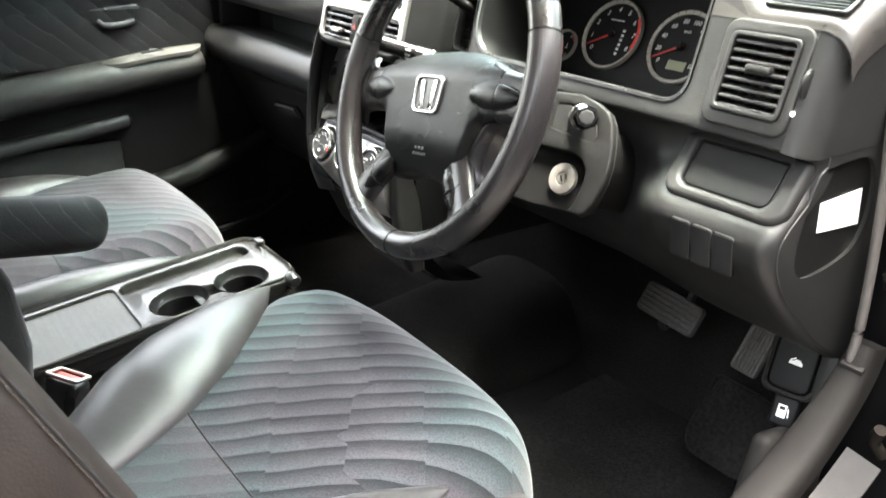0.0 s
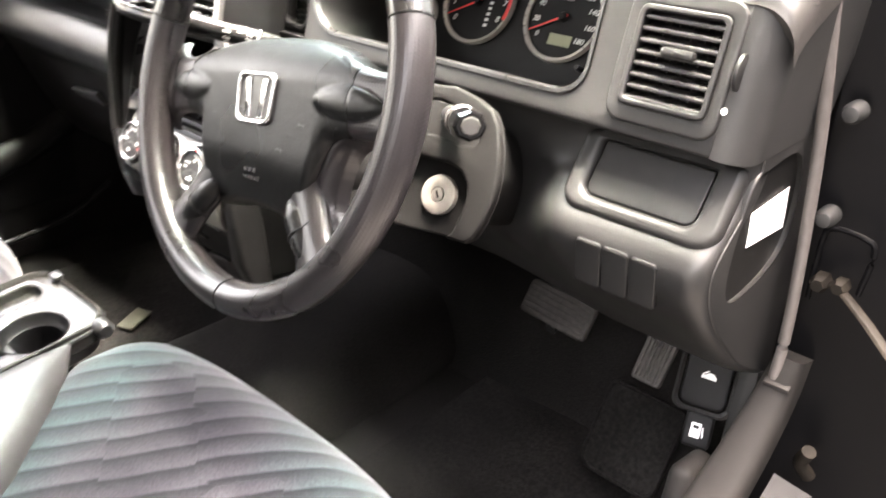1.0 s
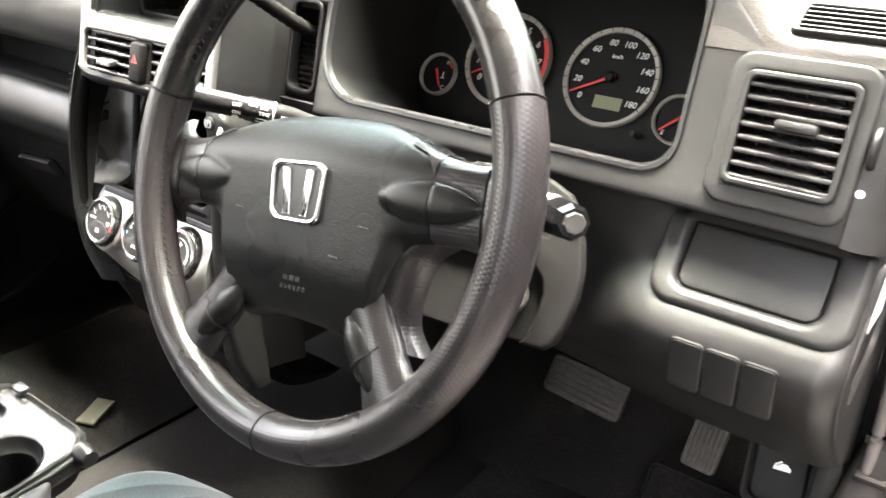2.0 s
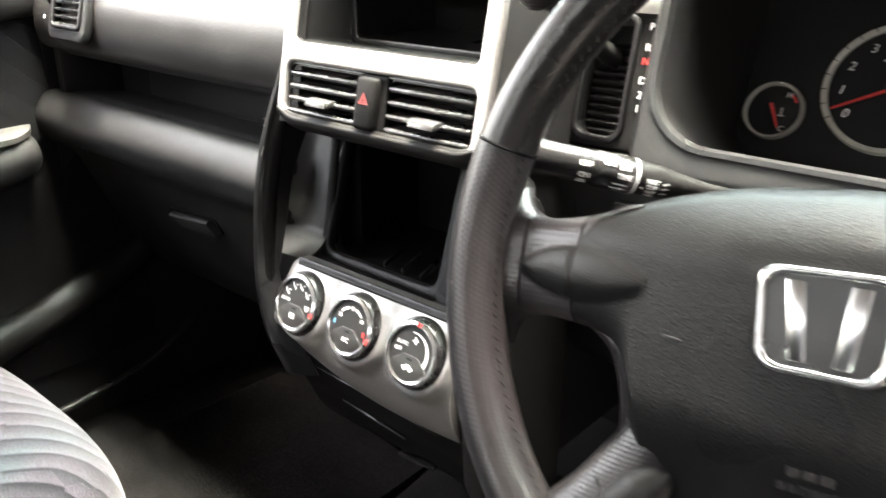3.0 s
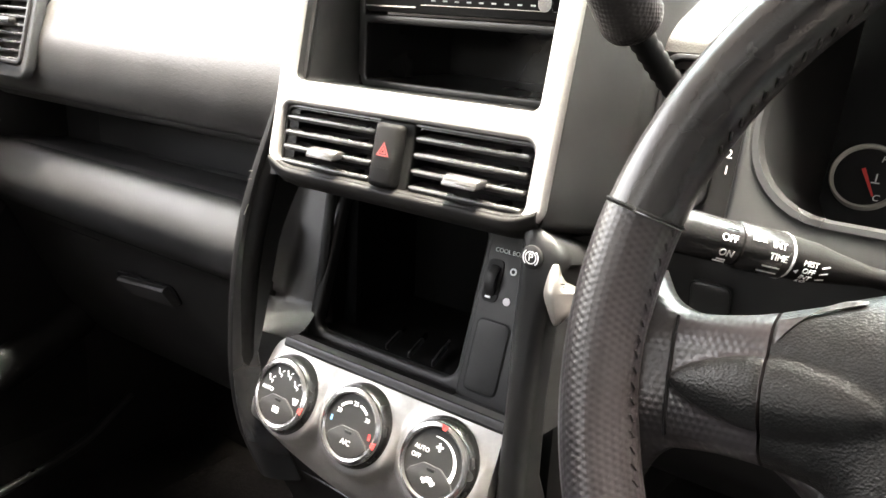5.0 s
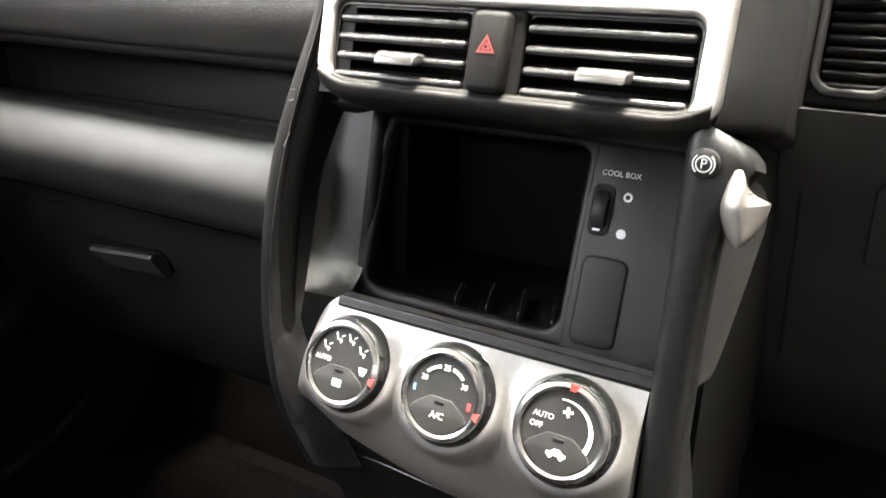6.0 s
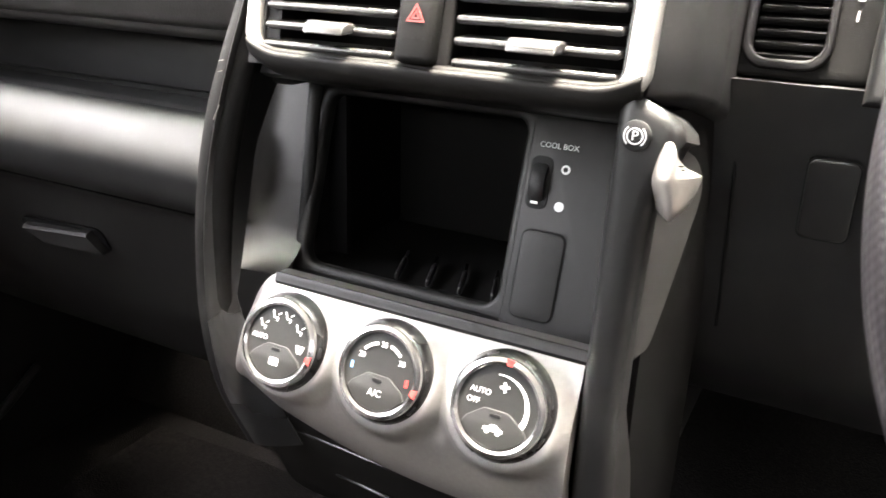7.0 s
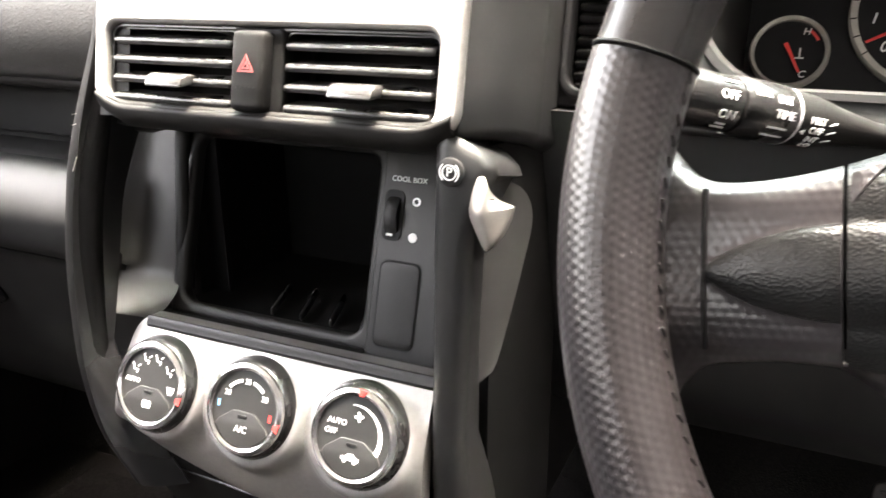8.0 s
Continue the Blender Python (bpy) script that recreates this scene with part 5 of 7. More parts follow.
def figure(m, s, fan=True):
    """The little seated figure sign of an air flow setting, as plain strokes."""
    m = m @ Matrix.Scale(-1, 4, (1, 0, 0))
    parts = [rbox(0.0030 * s, 0.0009 * s, 0.0003, 0, 1, m @ pose(-0.0008 * s, -0.001 * s, 0.0, 0, 0, 0)), rbox(0.0009 * s, 0.0032 * s, 0.0003, 0, 1, m @ pose(0.0009 * s, 0.0004 * s, 0, 0, 0, -18)),
             lathe([(0, 0.0003), (0.0008 * s, 0.0003)], m @ Matrix.Translation((0.0016 * s, 0.0026 * s, 0)), 10), rbox(0.0009 * s, 0.0024 * s, 0.0003, 0, 1, m @ pose(-0.0024 * s, -0.002 * s, 0, 0, 0, 20))]
    if fan:
        parts.append(rbox(0.0026 * s, 0.0007 * s, 0.0003, 0, 1, m @ pose(-0.0034 * s, 0.0018 * s, 0, 0, 0, -35)))
    return join(*parts)


P1 = lambda fm, x, y, z=0.0004: fm @ Matrix.Translation((x, y, z))
part("dial_word", words("AUTO", 0.0047, P1(f1, -0.0158, 0.0012)), M_WHITE, k1, "printed white word")
for a in (150, 112, 78, 38):
    part("flow_sign", figure(P1(f1, 0.0178 * math.cos(radians(a)), 0.0172 * math.sin(radians(a)) + 0.001), 1.05), M_WHITE, k1, "white air flow sign")
part("screen_sign", join(plate([[(-0.0034, 0.002), (0.0034, 0.002), (0.0024, -0.0018), (-0.0024, -0.0018)], [(-0.0026, 0.0013), (0.0026, 0.0013), (0.0018, -0.0011), (-0.0018, -0.0011)]], 0.0003, P1(f1, 0.0178, -0.0005)), *[rbox(0.0006, 0.0036, 0.0003, 0, 1, P1(f1, 0.0178 + dx, -0.0020)) for dx in (-0.0013, 0, 0.0013)]), M_WHITE, k1, "white windscreen sign")
part("rear_sign", join(plate([rrect(-0.0036, 0.0036, -0.0025, 0.0025, 0.0008), rrect(-0.0029, 0.0029, -0.0018, 0.0018, 0.0006)], 0.0003, P1(f1, 0, -0.0130, 0.0016)), *[rbox(0.0006, 0.0036, 0.0003, 0, 1, P1(f1, dx, -0.0135, 0.0016)) for dx in (-0.0015, 0, 0.0015)]), M_WHITE, k1, "white rear demister sign")
for t, a in (("20", 150), ("25", 90), ("30", 32)):
    part("dial_word", words(t, 0.0050, P1(f2, 0.0170 * math.cos(radians(a)), 0.0185 * math.sin(radians(a)) - 0.001)), M_WHITE, k2)
part("scale_arc", join(arc_band(0.0172, 0.0192, 104, 138, P1(f2, 0, 0)), arc_band(0.0172, 0.0192, 46, 76, P1(f2, 0, 0))), M_WHITE, k2, "white scale arc")
part("cold_mark", rbox(0.0018, 0.0042, 0.0003, 0, 1, P1(f2, -0.0205, 0.0005)), M_BLUE, k2, "blue cold mark")
part("hot_mark", rbox(0.0022, 0.0046, 0.0003, 0, 1, P1(f2, 0.0202, -0.0022)), M_RED, k2, "red hot mark")
part("dial_word", words("A/C", 0.0060, P1(f2, 0, -0.0132, 0.0016)), M_WHITE, k2)
part("dial_word", words("AUTO", 0.0048, P1(f3, -0.0125, 0.0072)), M_WHITE, k3)
part("dial_word", words("OFF", 0.0048, P1(f3, -0.0160, 0.0008)), M_WHITE, k3)
fan_ = [rbox(0.0016, 0.0026, 0.0003, 0, 1, P1(f3, 0.002, 0.0125) @ Matrix.Rotation(radians(90 * q + 20), 4, "Z") @ Matrix.Translation((0.0004, 0.0017, 0))) for q in range(4)]
part("fan_sign", join(*fan_), M_WHITE, k3, "white fan sign")
arc3 = [(r * math.cos(radians(a)), r * math.sin(radians(a))) for r, a in [(0.0196, 100 - 6 * i) for i in range(24)]] + [((0.0196 - 0.0005 - 0.00014 * i) * math.cos(radians(100 - 6 * i)), (0.0196 - 0.0005 - 0.00014 * i) * math.sin(radians(100 - 6 * i))) for i in range(23, -1, -1)]
part("fan_arc", plate([arc3], 0.0003, P1(f3, 0, 0)), M_WHITE, k3, "white swelling arc")
car = [(-0.0062, -0.0012), (-0.0058, 0.0006), (-0.0030, 0.0010), (-0.0016, 0.0026), (0.0022, 0.0027), (0.0042, 0.0009), (0.0062, 0.0004), (0.0062, -0.0014)]
part("car_sign", join(plate([car], 0.0003, P1(f3, 0, -0.0128, 0.0016)), plate([circle(-0.0034, -0.0016, 0.0015, 12)], 0.0003, P1(f3, 0, -0.0128, 0.0016)), plate([circle(0.0036, -0.0016, 0.0015, 12)], 0.0003, P1(f3, 0, -0.0128, 0.0016))), M_WHITE, k3, "white car outline sign")

# grab frame: long black bars on both sides of the console
left_bar = smooth_path([(-0.108, 0.880, 0.740), (-0.113, 0.872, 0.690), (-0.124, 0.862, 0.640), (-0.137, 0.857, 0.590), (-0.1455, 0.854, 0.540), (-0.1475, 0.851, 0.490), (-0.1425, 0.847, 0.445), (-0.130, 0.846, 0.402), (-0.110, 0.852, 0.362)], 6)
part("grab_bar", tube(left_bar, [0.006 + 0.0040 * min(1, i / 16) for i in range(len(left_bar))], 16, flat=1.5, up=(1, 0, 0)), M_SHELL, stack, "grained charcoal grab bar on the passenger side")


def web(u, v):
    """Dark inner face of the grab bar, from its front edge back to the grip recess."""
    i = v * (len(left_bar) - 1)
    k = min(int(i), len(left_bar) - 2)
    q = left_bar[k].lerp(left_bar[k + 1], i - k)
    xi = max(q.x + 0.010, -0.1300) if q.z > 0.47 else max(q.x + 0.010, -0.1300 + 0.5 * (0.47 - q.z))
    back = 0.014 + 0.20 * (max(0.47, min(0.64, q.z)) - 0.507)
    return Vector((q.x + 0.003 + (xi - q.x - 0.003) * u, q.y - 0.013 * math.cos(u * 1.4) + back * u ** 1.3, q.z))


part("bar_web", sheet(web, span(0, 1, 8), span(0, 1, 40), 0.004, (-0.6, 0.6, 0)), M_GLOSS, stack, "smooth black inner face of the grab bar")


def recess(u, v):
    """Grip panel behind the bar, with a foot that scoops forward at the bottom."""
    w = max(0.0, v)
    x = -0.166 + 0.052 * u + 0.001 * w - 0.008 * (1 - w) * (1 - u)
    y = 0.902 + 0.034 * w + 0.006 * u * u
    y -= 0.016 * max(0, (0.40 - u) / 0.40) ** 2
    z = 0.497 + 0.118 * w
    if v < 0.10:
        f = (0.10 - v) / 0.35
        y = 0.9054 + 0.006 * u * u - 0.044 * f ** 1.5
        z = 0.5088 - 0.020 * (1 - (1 - min(1, f)) ** 2)
        x += 0.012 * f
    return Vector((x, y, z))


part("grab_recess", sheet(recess, span(-0.15, 1, 18), span(-0.25, 1.12, 48), 0.005, (-0.5, 0.6, -0.3)), M_SLEEVE, stack, "grey panel with a scooped foot behind the grab bar", 60)
part("recess_gap", sheet(lambda u, v: Vector((-0.1255 + 0.008 * v + 0.006 * u, 0.921 + 0.016 * v, 0.486 + 0.136 * v)), (0, 1), span(0, 1, 6), 0.01), M_DIAL, stack)
part("box_edge", tube([(-0.1165, 0.9130, 0.480), (-0.1150, 0.9165, 0.515), (-0.1130, 0.9225, 0.570), (-0.1110, 0.9290, 0.625)], 0.0050, 14, up=(0, 1, 0)), M_DASH, stack, "rounded edge of the compartment")
part("recess_top", box(-0.136, -0.100, 0.888, 0.95, 0.620, 0.645, 0.006), M_DARK, stack)
part("recess_back", box(-0.160, -0.10, 0.950, 0.956, 0.44, 0.65, 0.0), M_DIAL, stack)
for x0, z0, ln, rot in ((-0.1290, 0.606, 0.012, 60), (-0.1225, 0.640, 0.004, 10), (-0.1240, 0.633, 0.004, 15)):
    part("scratch", rbox(ln, 0.0005, 0.0005, 0, 1, pose(x0, 0.8435, z0, 0, -rot, 0)), M_IVORY, stack)
def bar_ring(x0, x1, y0, y1, z, tilt=0.0):
    return [Vector((x, y, z - tilt * (x - x0) - 0.5 * tilt * (y - y0))) for x, y in rrect(x0, x1, y0, y1, [0.010, 0.009, 0.006, 0.006], 6)]


part("grab_bar", loft([bar_ring(*r) for r in ((0.1390, 0.1640, 0.852, 0.890, 0.6485, 0.45), (0.1355, 0.1690, 0.8480, 0.895, 0.6470, 0.45), (0.1345, 0.1700, 0.8465, 0.897, 0.6430, 0.45), (0.1345, 0.1680, 0.8455, 0.897, 0.622), (0.1340, 0.1600, 0.8450, 0.880, 0.598), (0.1335, 0.1575, 0.8445, 0.872, 0.58), (0.1330, 0.1555, 0.8435, 0.870, 0.52), (0.1325, 0.1550, 0.8410, 0.872, 0.46), (0.1325, 0.1580, 0.8410, 0.892, 0.41), (0.1330, 0.1650, 0.8480, 0.895, 0.33), (0.1340, 0.1650, 0.8700, 0.900, 0.28))]), M_LOWER, stack, "grained charcoal grab bar beside the parking brake")
pk = axes((0.1465, 0.8446, 0.6270), (1, -0.02, 0), (0, 0.03, 1))
btn = part("parking_brake_button", lathe([(0, 0.0010), (0.0066, 0.0010), (0.0078, 0.0002), (0.0080, -0.002)], pk, 28), M_DASH, stack, "round parking brake button")
part("brake_sign", join(words("P", 0.0072, pk @ Matrix.Translation((0, 0, 0.0013))), arc_band(0.0036, 0.0043, 0, 359, pk @ Matrix.Translation((0, 0, 0.0011)), 30), arc_band(0.0052, 0.0059, 130, 230, pk @ Matrix.Translation((0, 0, 0.0011)), 14), arc_band(0.0052, 0.0059, -50, 50, pk @ Matrix.Translation((0, 0, 0.0011)), 14)), M_WHITE, btn, "white brake sign")
# parking brake lever: faceted metal tip over a pale groove
T, L_, R_, B_ = (0.1655, 0.850, 0.6265), (0.1590, 0.841, 0.6060), (0.1825, 0.856, 0.6085), (0.1665, 0.843, 0.5880)
lv = axes((Vector(L_) + Vector(R_) + Vector(T) + Vector(B_)) / 4, Vector(R_) - Vector(L_), Vector(T) - Vector(B_))
tip_line = [(p.x, p.y) for p in smooth_path([(-0.0035, 0.0195, 0), (-0.0010, 0.0185, 0), (0.0010, 0.0110, 0), (0.0055, 0.0055, 0), (0.0118, 0.0020, 0), (0.0132, 0.0002, 0), (0.0105, -0.0065, 0), (0.0050, -0.0145, 0), (-0.0030, -0.0205, 0), (-0.0058, -0.0190, 0), (-0.0088, -0.0100, 0), (-0.0110, 0.0000, 0), (-0.0085, 0.0110, 0), (-0.0050, 0.0190, 0)], 4)]
lev = part("parking_brake_lever", loft([[lv @ Vector((cx_ + (x - cx_) * k, cy_ + (y - cy_) * k, z)) for x, y in tip_line] for k, z, cx_, cy_ in ((0.80, -0.022, 0.0, 0.0), (0.97, -0.004, 0.0, 0.0), (1.0, 0.0, 0.0, 0.0), (0.97, 0.0018, 0.0, 0.0), (0.86, 0.0040, -0.002, 0.001), (0.62, 0.0064, -0.004, 0.001), (0.34, 0.0078, -0.005, 0.001), (0.08, 0.0082, -0.005, 0.001))]), M_METAL, stack, "curved satin metal brake lever tip", 60)
for k in range(3):
    part("grip_line", rbox(0.0055, 0.0006, 0.0008, 0.0002, 1, lv @ pose(-0.0005 + 0.0006 * k, 0.0072 - 0.0019 * k, 0.0058, 0, 8, -6)), M_DIAL, lev)
def brake_recess(u, v):
    """Grained hollow beside the brake lever, wide above and running out to a point below."""
    w = 0.24 * math.sqrt(min(1, v / 0.05)) + 0.76 * v ** 0.85
    w *= math.sqrt(1 - (max(0, v - 0.70) / 0.34) ** 2)
    return Vector((0.1535 + 0.0225 * w * u, 0.864 + 0.051 * w * u + 0.005 * math.sin(math.pi * u) * w, 0.492 + 0.122 * v))


part("lever_sleeve", sheet(brake_recess, span(0, 1, 12), span(0, 1, 24), 0.006, (-0.6, 0.6, 0)), M_SLEEVE, stack, "grained grey hollow round the brake lever", 60)
part("side_cheek", sheet(lambda u, v: Vector((0.156 + 0.020 * u, 0.880 + 0.067 * u, 0.30 + 0.335 * v)), span(0, 1, 8), span(0, 1, 8), 0.02, (-1, 0.2, 0)), M_SHELL, stack, "black side cheek of the console")
groove = smooth_path([(0.168, 0.9300, 0.620), (0.1765, 0.9310, 0.6145), (0.1835, 0.9325, 0.604), (0.1855, 0.9345, 0.576), (0.1858, 0.9395, 0.542), (0.1865, 0.9500, 0.490)], 6)
part("panel_gap", tube(groove, 0.0011, 6), M_DIAL, stack, "dark gap round the brake recess")
# lower drawer and base
base = part("console_base", sheet(lambda u, v: Vector((-0.118 + 0.262 * u, *profile([(0.848, 0.400), (0.856, 0.380), (0.866, 0.350), (0.880, 0.322), (0.900, 0.285), (0.95, 0.24), (1.02, 0.22)], v))), span(0, 1, 8), span(0, 1, 20), 0.03), M_SHELL, stack, "black lower front of the console")
part("drawer_line", join(rbox(0.095, 0.004, 0.003, 0.001, 1, pose(-0.013, 0.877, 0.3255, 0, 5, 0)), rbox(0.052, 0.008, 0.004, 0.0015, 2, pose(0.037, 0.893, 0.287, 0, -4, 0)), rbox(0.20, 0.003, 0.0025, 0.001, 1, pose(-0.005, 0.860, 0.366, 0, 3, 0))), M_GLOSS, base, "glossy drawer edge")
part("console_core", box(-0.125, 0.155, 0.955, 1.45, 0.30, 0.47, 0.01), M_DARK, stack)

# ---- steering wheel and column ----
WT, TURNED = radians(18.9), radians(9.0)
WC = Vector((0.4486, 0.6939, 0.6713))
wm0 = axes(WC, (1, -0.084, 0), (0.084 * math.sin(WT), math.sin(WT), math.cos(WT)))
wm = wm0 @ Matrix.Rotation(TURNED, 4, "Z")
RW, RT = 0.1848, 0.0155
wheel = thing("steering_wheel", WC, "black leather steering wheel with a four-spoke airbag hub", "steering wheel")


def rim_arc(a0, a1, rt, n=24):
    """Rim between two angles, degrees from the right, a little oval across the palm."""
    rings = []
    for i in range(n + 1):
        a = radians(a0 + (a1 - a0) * i / n)
        c, s = math.cos(a), math.sin(a)
        ring = []
        for k in range(24):
            t = 2 * math.pi * k / 24
            q = RW + rt * math.cos(t)
            ring.append(wm @ Vector((q * c, q * s, rt * 1.15 * math.sin(t))))
        rings.append(ring)
    return loft(rings)


def lay(ob, flat=False):
    """Lay a cover's UV out in metres: along the rim and round it, or flat in the wheel's plane."""
    me, inv = ob.data, wm.inverted()
    uv = me.uv_layers.new(name="UVMap")
    loc = [inv @ v.co for v in me.vertices]
    for lp in me.loops:
        p = loc[lp.vertex_index]
        if flat:
            uv.data[lp.index].uv = (p.x, p.y)
        else:
            q = math.hypot(p.x, p.y) - RW
            uv.data[lp.index].uv = ((math.atan2(p.y, p.x) % (2 * math.pi)) * RW if p.y > 0 or p.x < 0 else (math.atan2(p.y, p.x)) * RW, math.atan2(q, p.z / 1.15) * RT)


def rim_seam(a):
    c, s = math.cos(radians(a)), math.sin(radians(a))
    ring = [wm @ Vector(((RW + (RT + 0.0003) * math.cos(2 * math.pi * k / 24)) * c, (RW + (RT + 0.0003) * math.cos(2 * math.pi * k / 24)) * s, (RT + 0.0003) * 1.15 * math.sin(2 * math.pi * k / 24))) for k in range(24)]
    return tube(ring + ring[:1], 0.0006, 6, cap=False)


for a0, a1, mt, lb in ((19, 161, M_LEATHER, "smooth leather rim at the top"), (161.4, 213, M_DIMPLE, "pebbled leather rim beside the spoke"), (213, 269.8, M_DIMPLE2, "leather rim at the bottom"), (270.2, 327, M_DIMPLE2, "leather rim at the bottom"), (327, 378.6, M_DIMPLE, "pebbled leather rim beside the spoke")):
    lay(part("rim", rim_arc(a0, a1, RT + (0.0003 if mt is M_DIMPLE else 0), 36), mt, wheel, lb))
for a in (19, 161, 270):
    part("rim_seam", rim_seam(a), M_DIAL, wheel)
sb = []
for i, a in enumerate([x * 2.1 + 30 for x in range(58)] + [x * 2.1 + 162 for x in range(50)] + [x * 2.1 + 276 for x in range(40)]):
    m = wm @ Matrix.Rotation(radians(a), 4, "Z") @ Matrix.Translation((RW - RT - 0.0002, 0, 0.0030)) @ Matrix.Rotation(radians(40), 4, "X")
    sb.append(rbox(0.0009, 0.0009, 0.0046, 0.0004, 1, m))
tagged(part("stitching", join(*sb), M_SLEEVE, wheel, "dark stitches along the inside of the rim"), kind="stuff")

# airbag hub and upper spokes: one winged shield, recessed behind the rim
WING_TOP = [(0.0, 0.0500), (0.045, 0.0478), (0.070, 0.0432), (0.090, 0.0372), (0.110, 0.0302), (0.130, 0.0250), (0.150, 0.0232), (0.162, 0.0265), (0.174, 0.0400)]
WING_LOW = [(0.0, -0.1010), (0.030, -0.1030), (0.052, -0.1085), (0.066, -0.1090), (0.0735, -0.1000), (0.0790, -0.0800), (0.0865, -0.0550), (0.0950, -0.0385), (0.1060, -0.0315), (0.130, -0.0290), (0.150, -0.0300), (0.162, -0.0340), (0.174, -0.0500)]
SEAM_X = 0.1205
top_line, low_line = smooth_path([(x, y, 0) for x, y in WING_TOP], 8), smooth_path([(x, y, 0) for x, y in WING_LOW], 8)


def line_y(line, x):
    x = min(abs(x), 0.174)
    for a, b in zip(line, line[1:]):
        if x <= b.x:
            return a.y + (b.y - a.y) * (x - a.x) / max(1e-6, b.x - a.x)
    return line[-1].y


def rest_shape(x):
    """Half-width and height of the spindle-shaped thumb rest at x."""
    q = ((abs(x) - 0.1185) / 0.0405) ** 2
    return (0.0140 * (1 - q) ** 0.75, 0.0046 * (1 - q) ** 0.6) if q < 1 else (0.0, 0.0)


def hub_z(x, y, rest=True):
    """Height of the shield's face: a pillow that rolls back to its upper and lower edges."""
    ax = abs(x)
    k = min(1, max(0, (ax - 0.082) / 0.02))
    k = k * k * (3 - 2 * k)
    z = 0.0050 - 0.36 * x * x - 16 * max(0, y - 0.008) ** 2 - 5.5 * (1 - k) * max(0, -y - 0.050) ** 2 - 10 * k * max(0, -y - 0.010) ** 2
    z += 0.004 * max(0, (ax - 0.158) / 0.016)
    w, h = rest_shape(x)
    if rest and h > 0:
        s = abs(y + 0.0035) / max(w, 1e-5)
        if s < 1:
            z += h * (1 - s * s) ** 0.75
    return z


def shield(xs, rows, back=0.022):
    """A stretch of the shield between two columns, with rounded edges and a skirt."""
    bm = bmesh.new()
    grid = []
    for x in xs:
        lo, hi = line_y(low_line, x), line_y(top_line, x)
        sl = abs(line_y(low_line, abs(x) + 0.001) - line_y(low_line, abs(x) - 0.001)) / 0.002
        deep = back * (1 - 0.75 * min(1, max(0, (abs(x) - 0.135) / 0.030)))
        col = [(lo, -deep)]
        for i in range(rows + 1):
            v = i / rows
            v = v - 0.10 * math.sin(2 * math.pi * v)
            col.append((lo + (hi - lo) * v, 0.0))
        col.append((hi, -deep))
        out = []
        for y, d in col:
            e = min((y - lo) / math.sqrt(1 + sl * sl), hi - y)
            z = hub_z(x, y) - 0.0045 * max(0, 1 - e / 0.007) ** 2 + d
            out.append(bm.verts.new(wm @ Vector((x, y, z))))
        grid.append(out)
    for a, b in zip(grid, grid[1:]):
        for i in range(len(a) - 1):
            bm.faces.new((a[i], b[i], b[i + 1], a[i + 1]))
    for col in (grid[0], grid[-1]):
        tail = [bm.verts.new(v.co - (wm.to_3x3() @ Vector((0, 0, 0.004)))) for v in col]
        for i in range(len(col) - 1):
            bm.faces.new((col[i], col[i + 1], tail[i + 1], tail[i]))
    return bm


def skin(fn, us, vs):
    """A thin cover laid on the shield; fn gives x and y in the wheel's plane."""
    def at(u, v):
        x, y = fn(u, v)
        e = min(u, 1 - u, v, 1 - v)
        return wm @ Vector((x, y, hub_z(x, y) + 0.0006 * min(1, e / 0.06)))
    return sheet(at, us, vs, 0.001, tuple(-(wm.to_3x3() @ Vector((0, 0, 1)))))


part("airbag_cover", shield(span(-SEAM_X, SEAM_X, 170), 60), M_HUB, wheel, "grained black airbag cover", 60)


def spoke(pts, w, hgt, mat, label):
    """A flat-oval bar from the hub to the rim in the wheel's plane; w: half-widths, hgt: half-heights."""
    line = smooth_path(pts, 6)
    n = len(line)
    rings = []
    for i, p in enumerate(line):
        t = (line[min(i + 1, n - 1)] - line[max(0, i - 1)]).normalized()
        a = t.cross(Vector((0, 0, 1))).normalized()
        f = i / (n - 1) * (len(w) - 1)
        k = min(int(f), len(w) - 2)
        ww, hh = w[k] + (w[k + 1] - w[k]) * (f - k), hgt[k] + (hgt[k + 1] - hgt[k]) * (f - k)
        rings.append([wm @ (p + a * ww * math.cos(2 * math.pi * q / 20) + Vector((0, 0, 1)) * hh * math.sin(2 * math.pi * q / 20)) for q in range(20)])
    ob = part("spoke", loft(rings), mat, wheel, label)
    lay(ob, True)
    return ob


def finger(s, along, across, lift):
    """Lower spoke's own frame: along it from the hub to the rim, across it, and out."""
    d = Vector((0.66, -0.75))
    return wm @ Vector((s * (0.0570 + d.x * along - d.y * across), -0.0860 + d.y * along + d.x * across, lift))


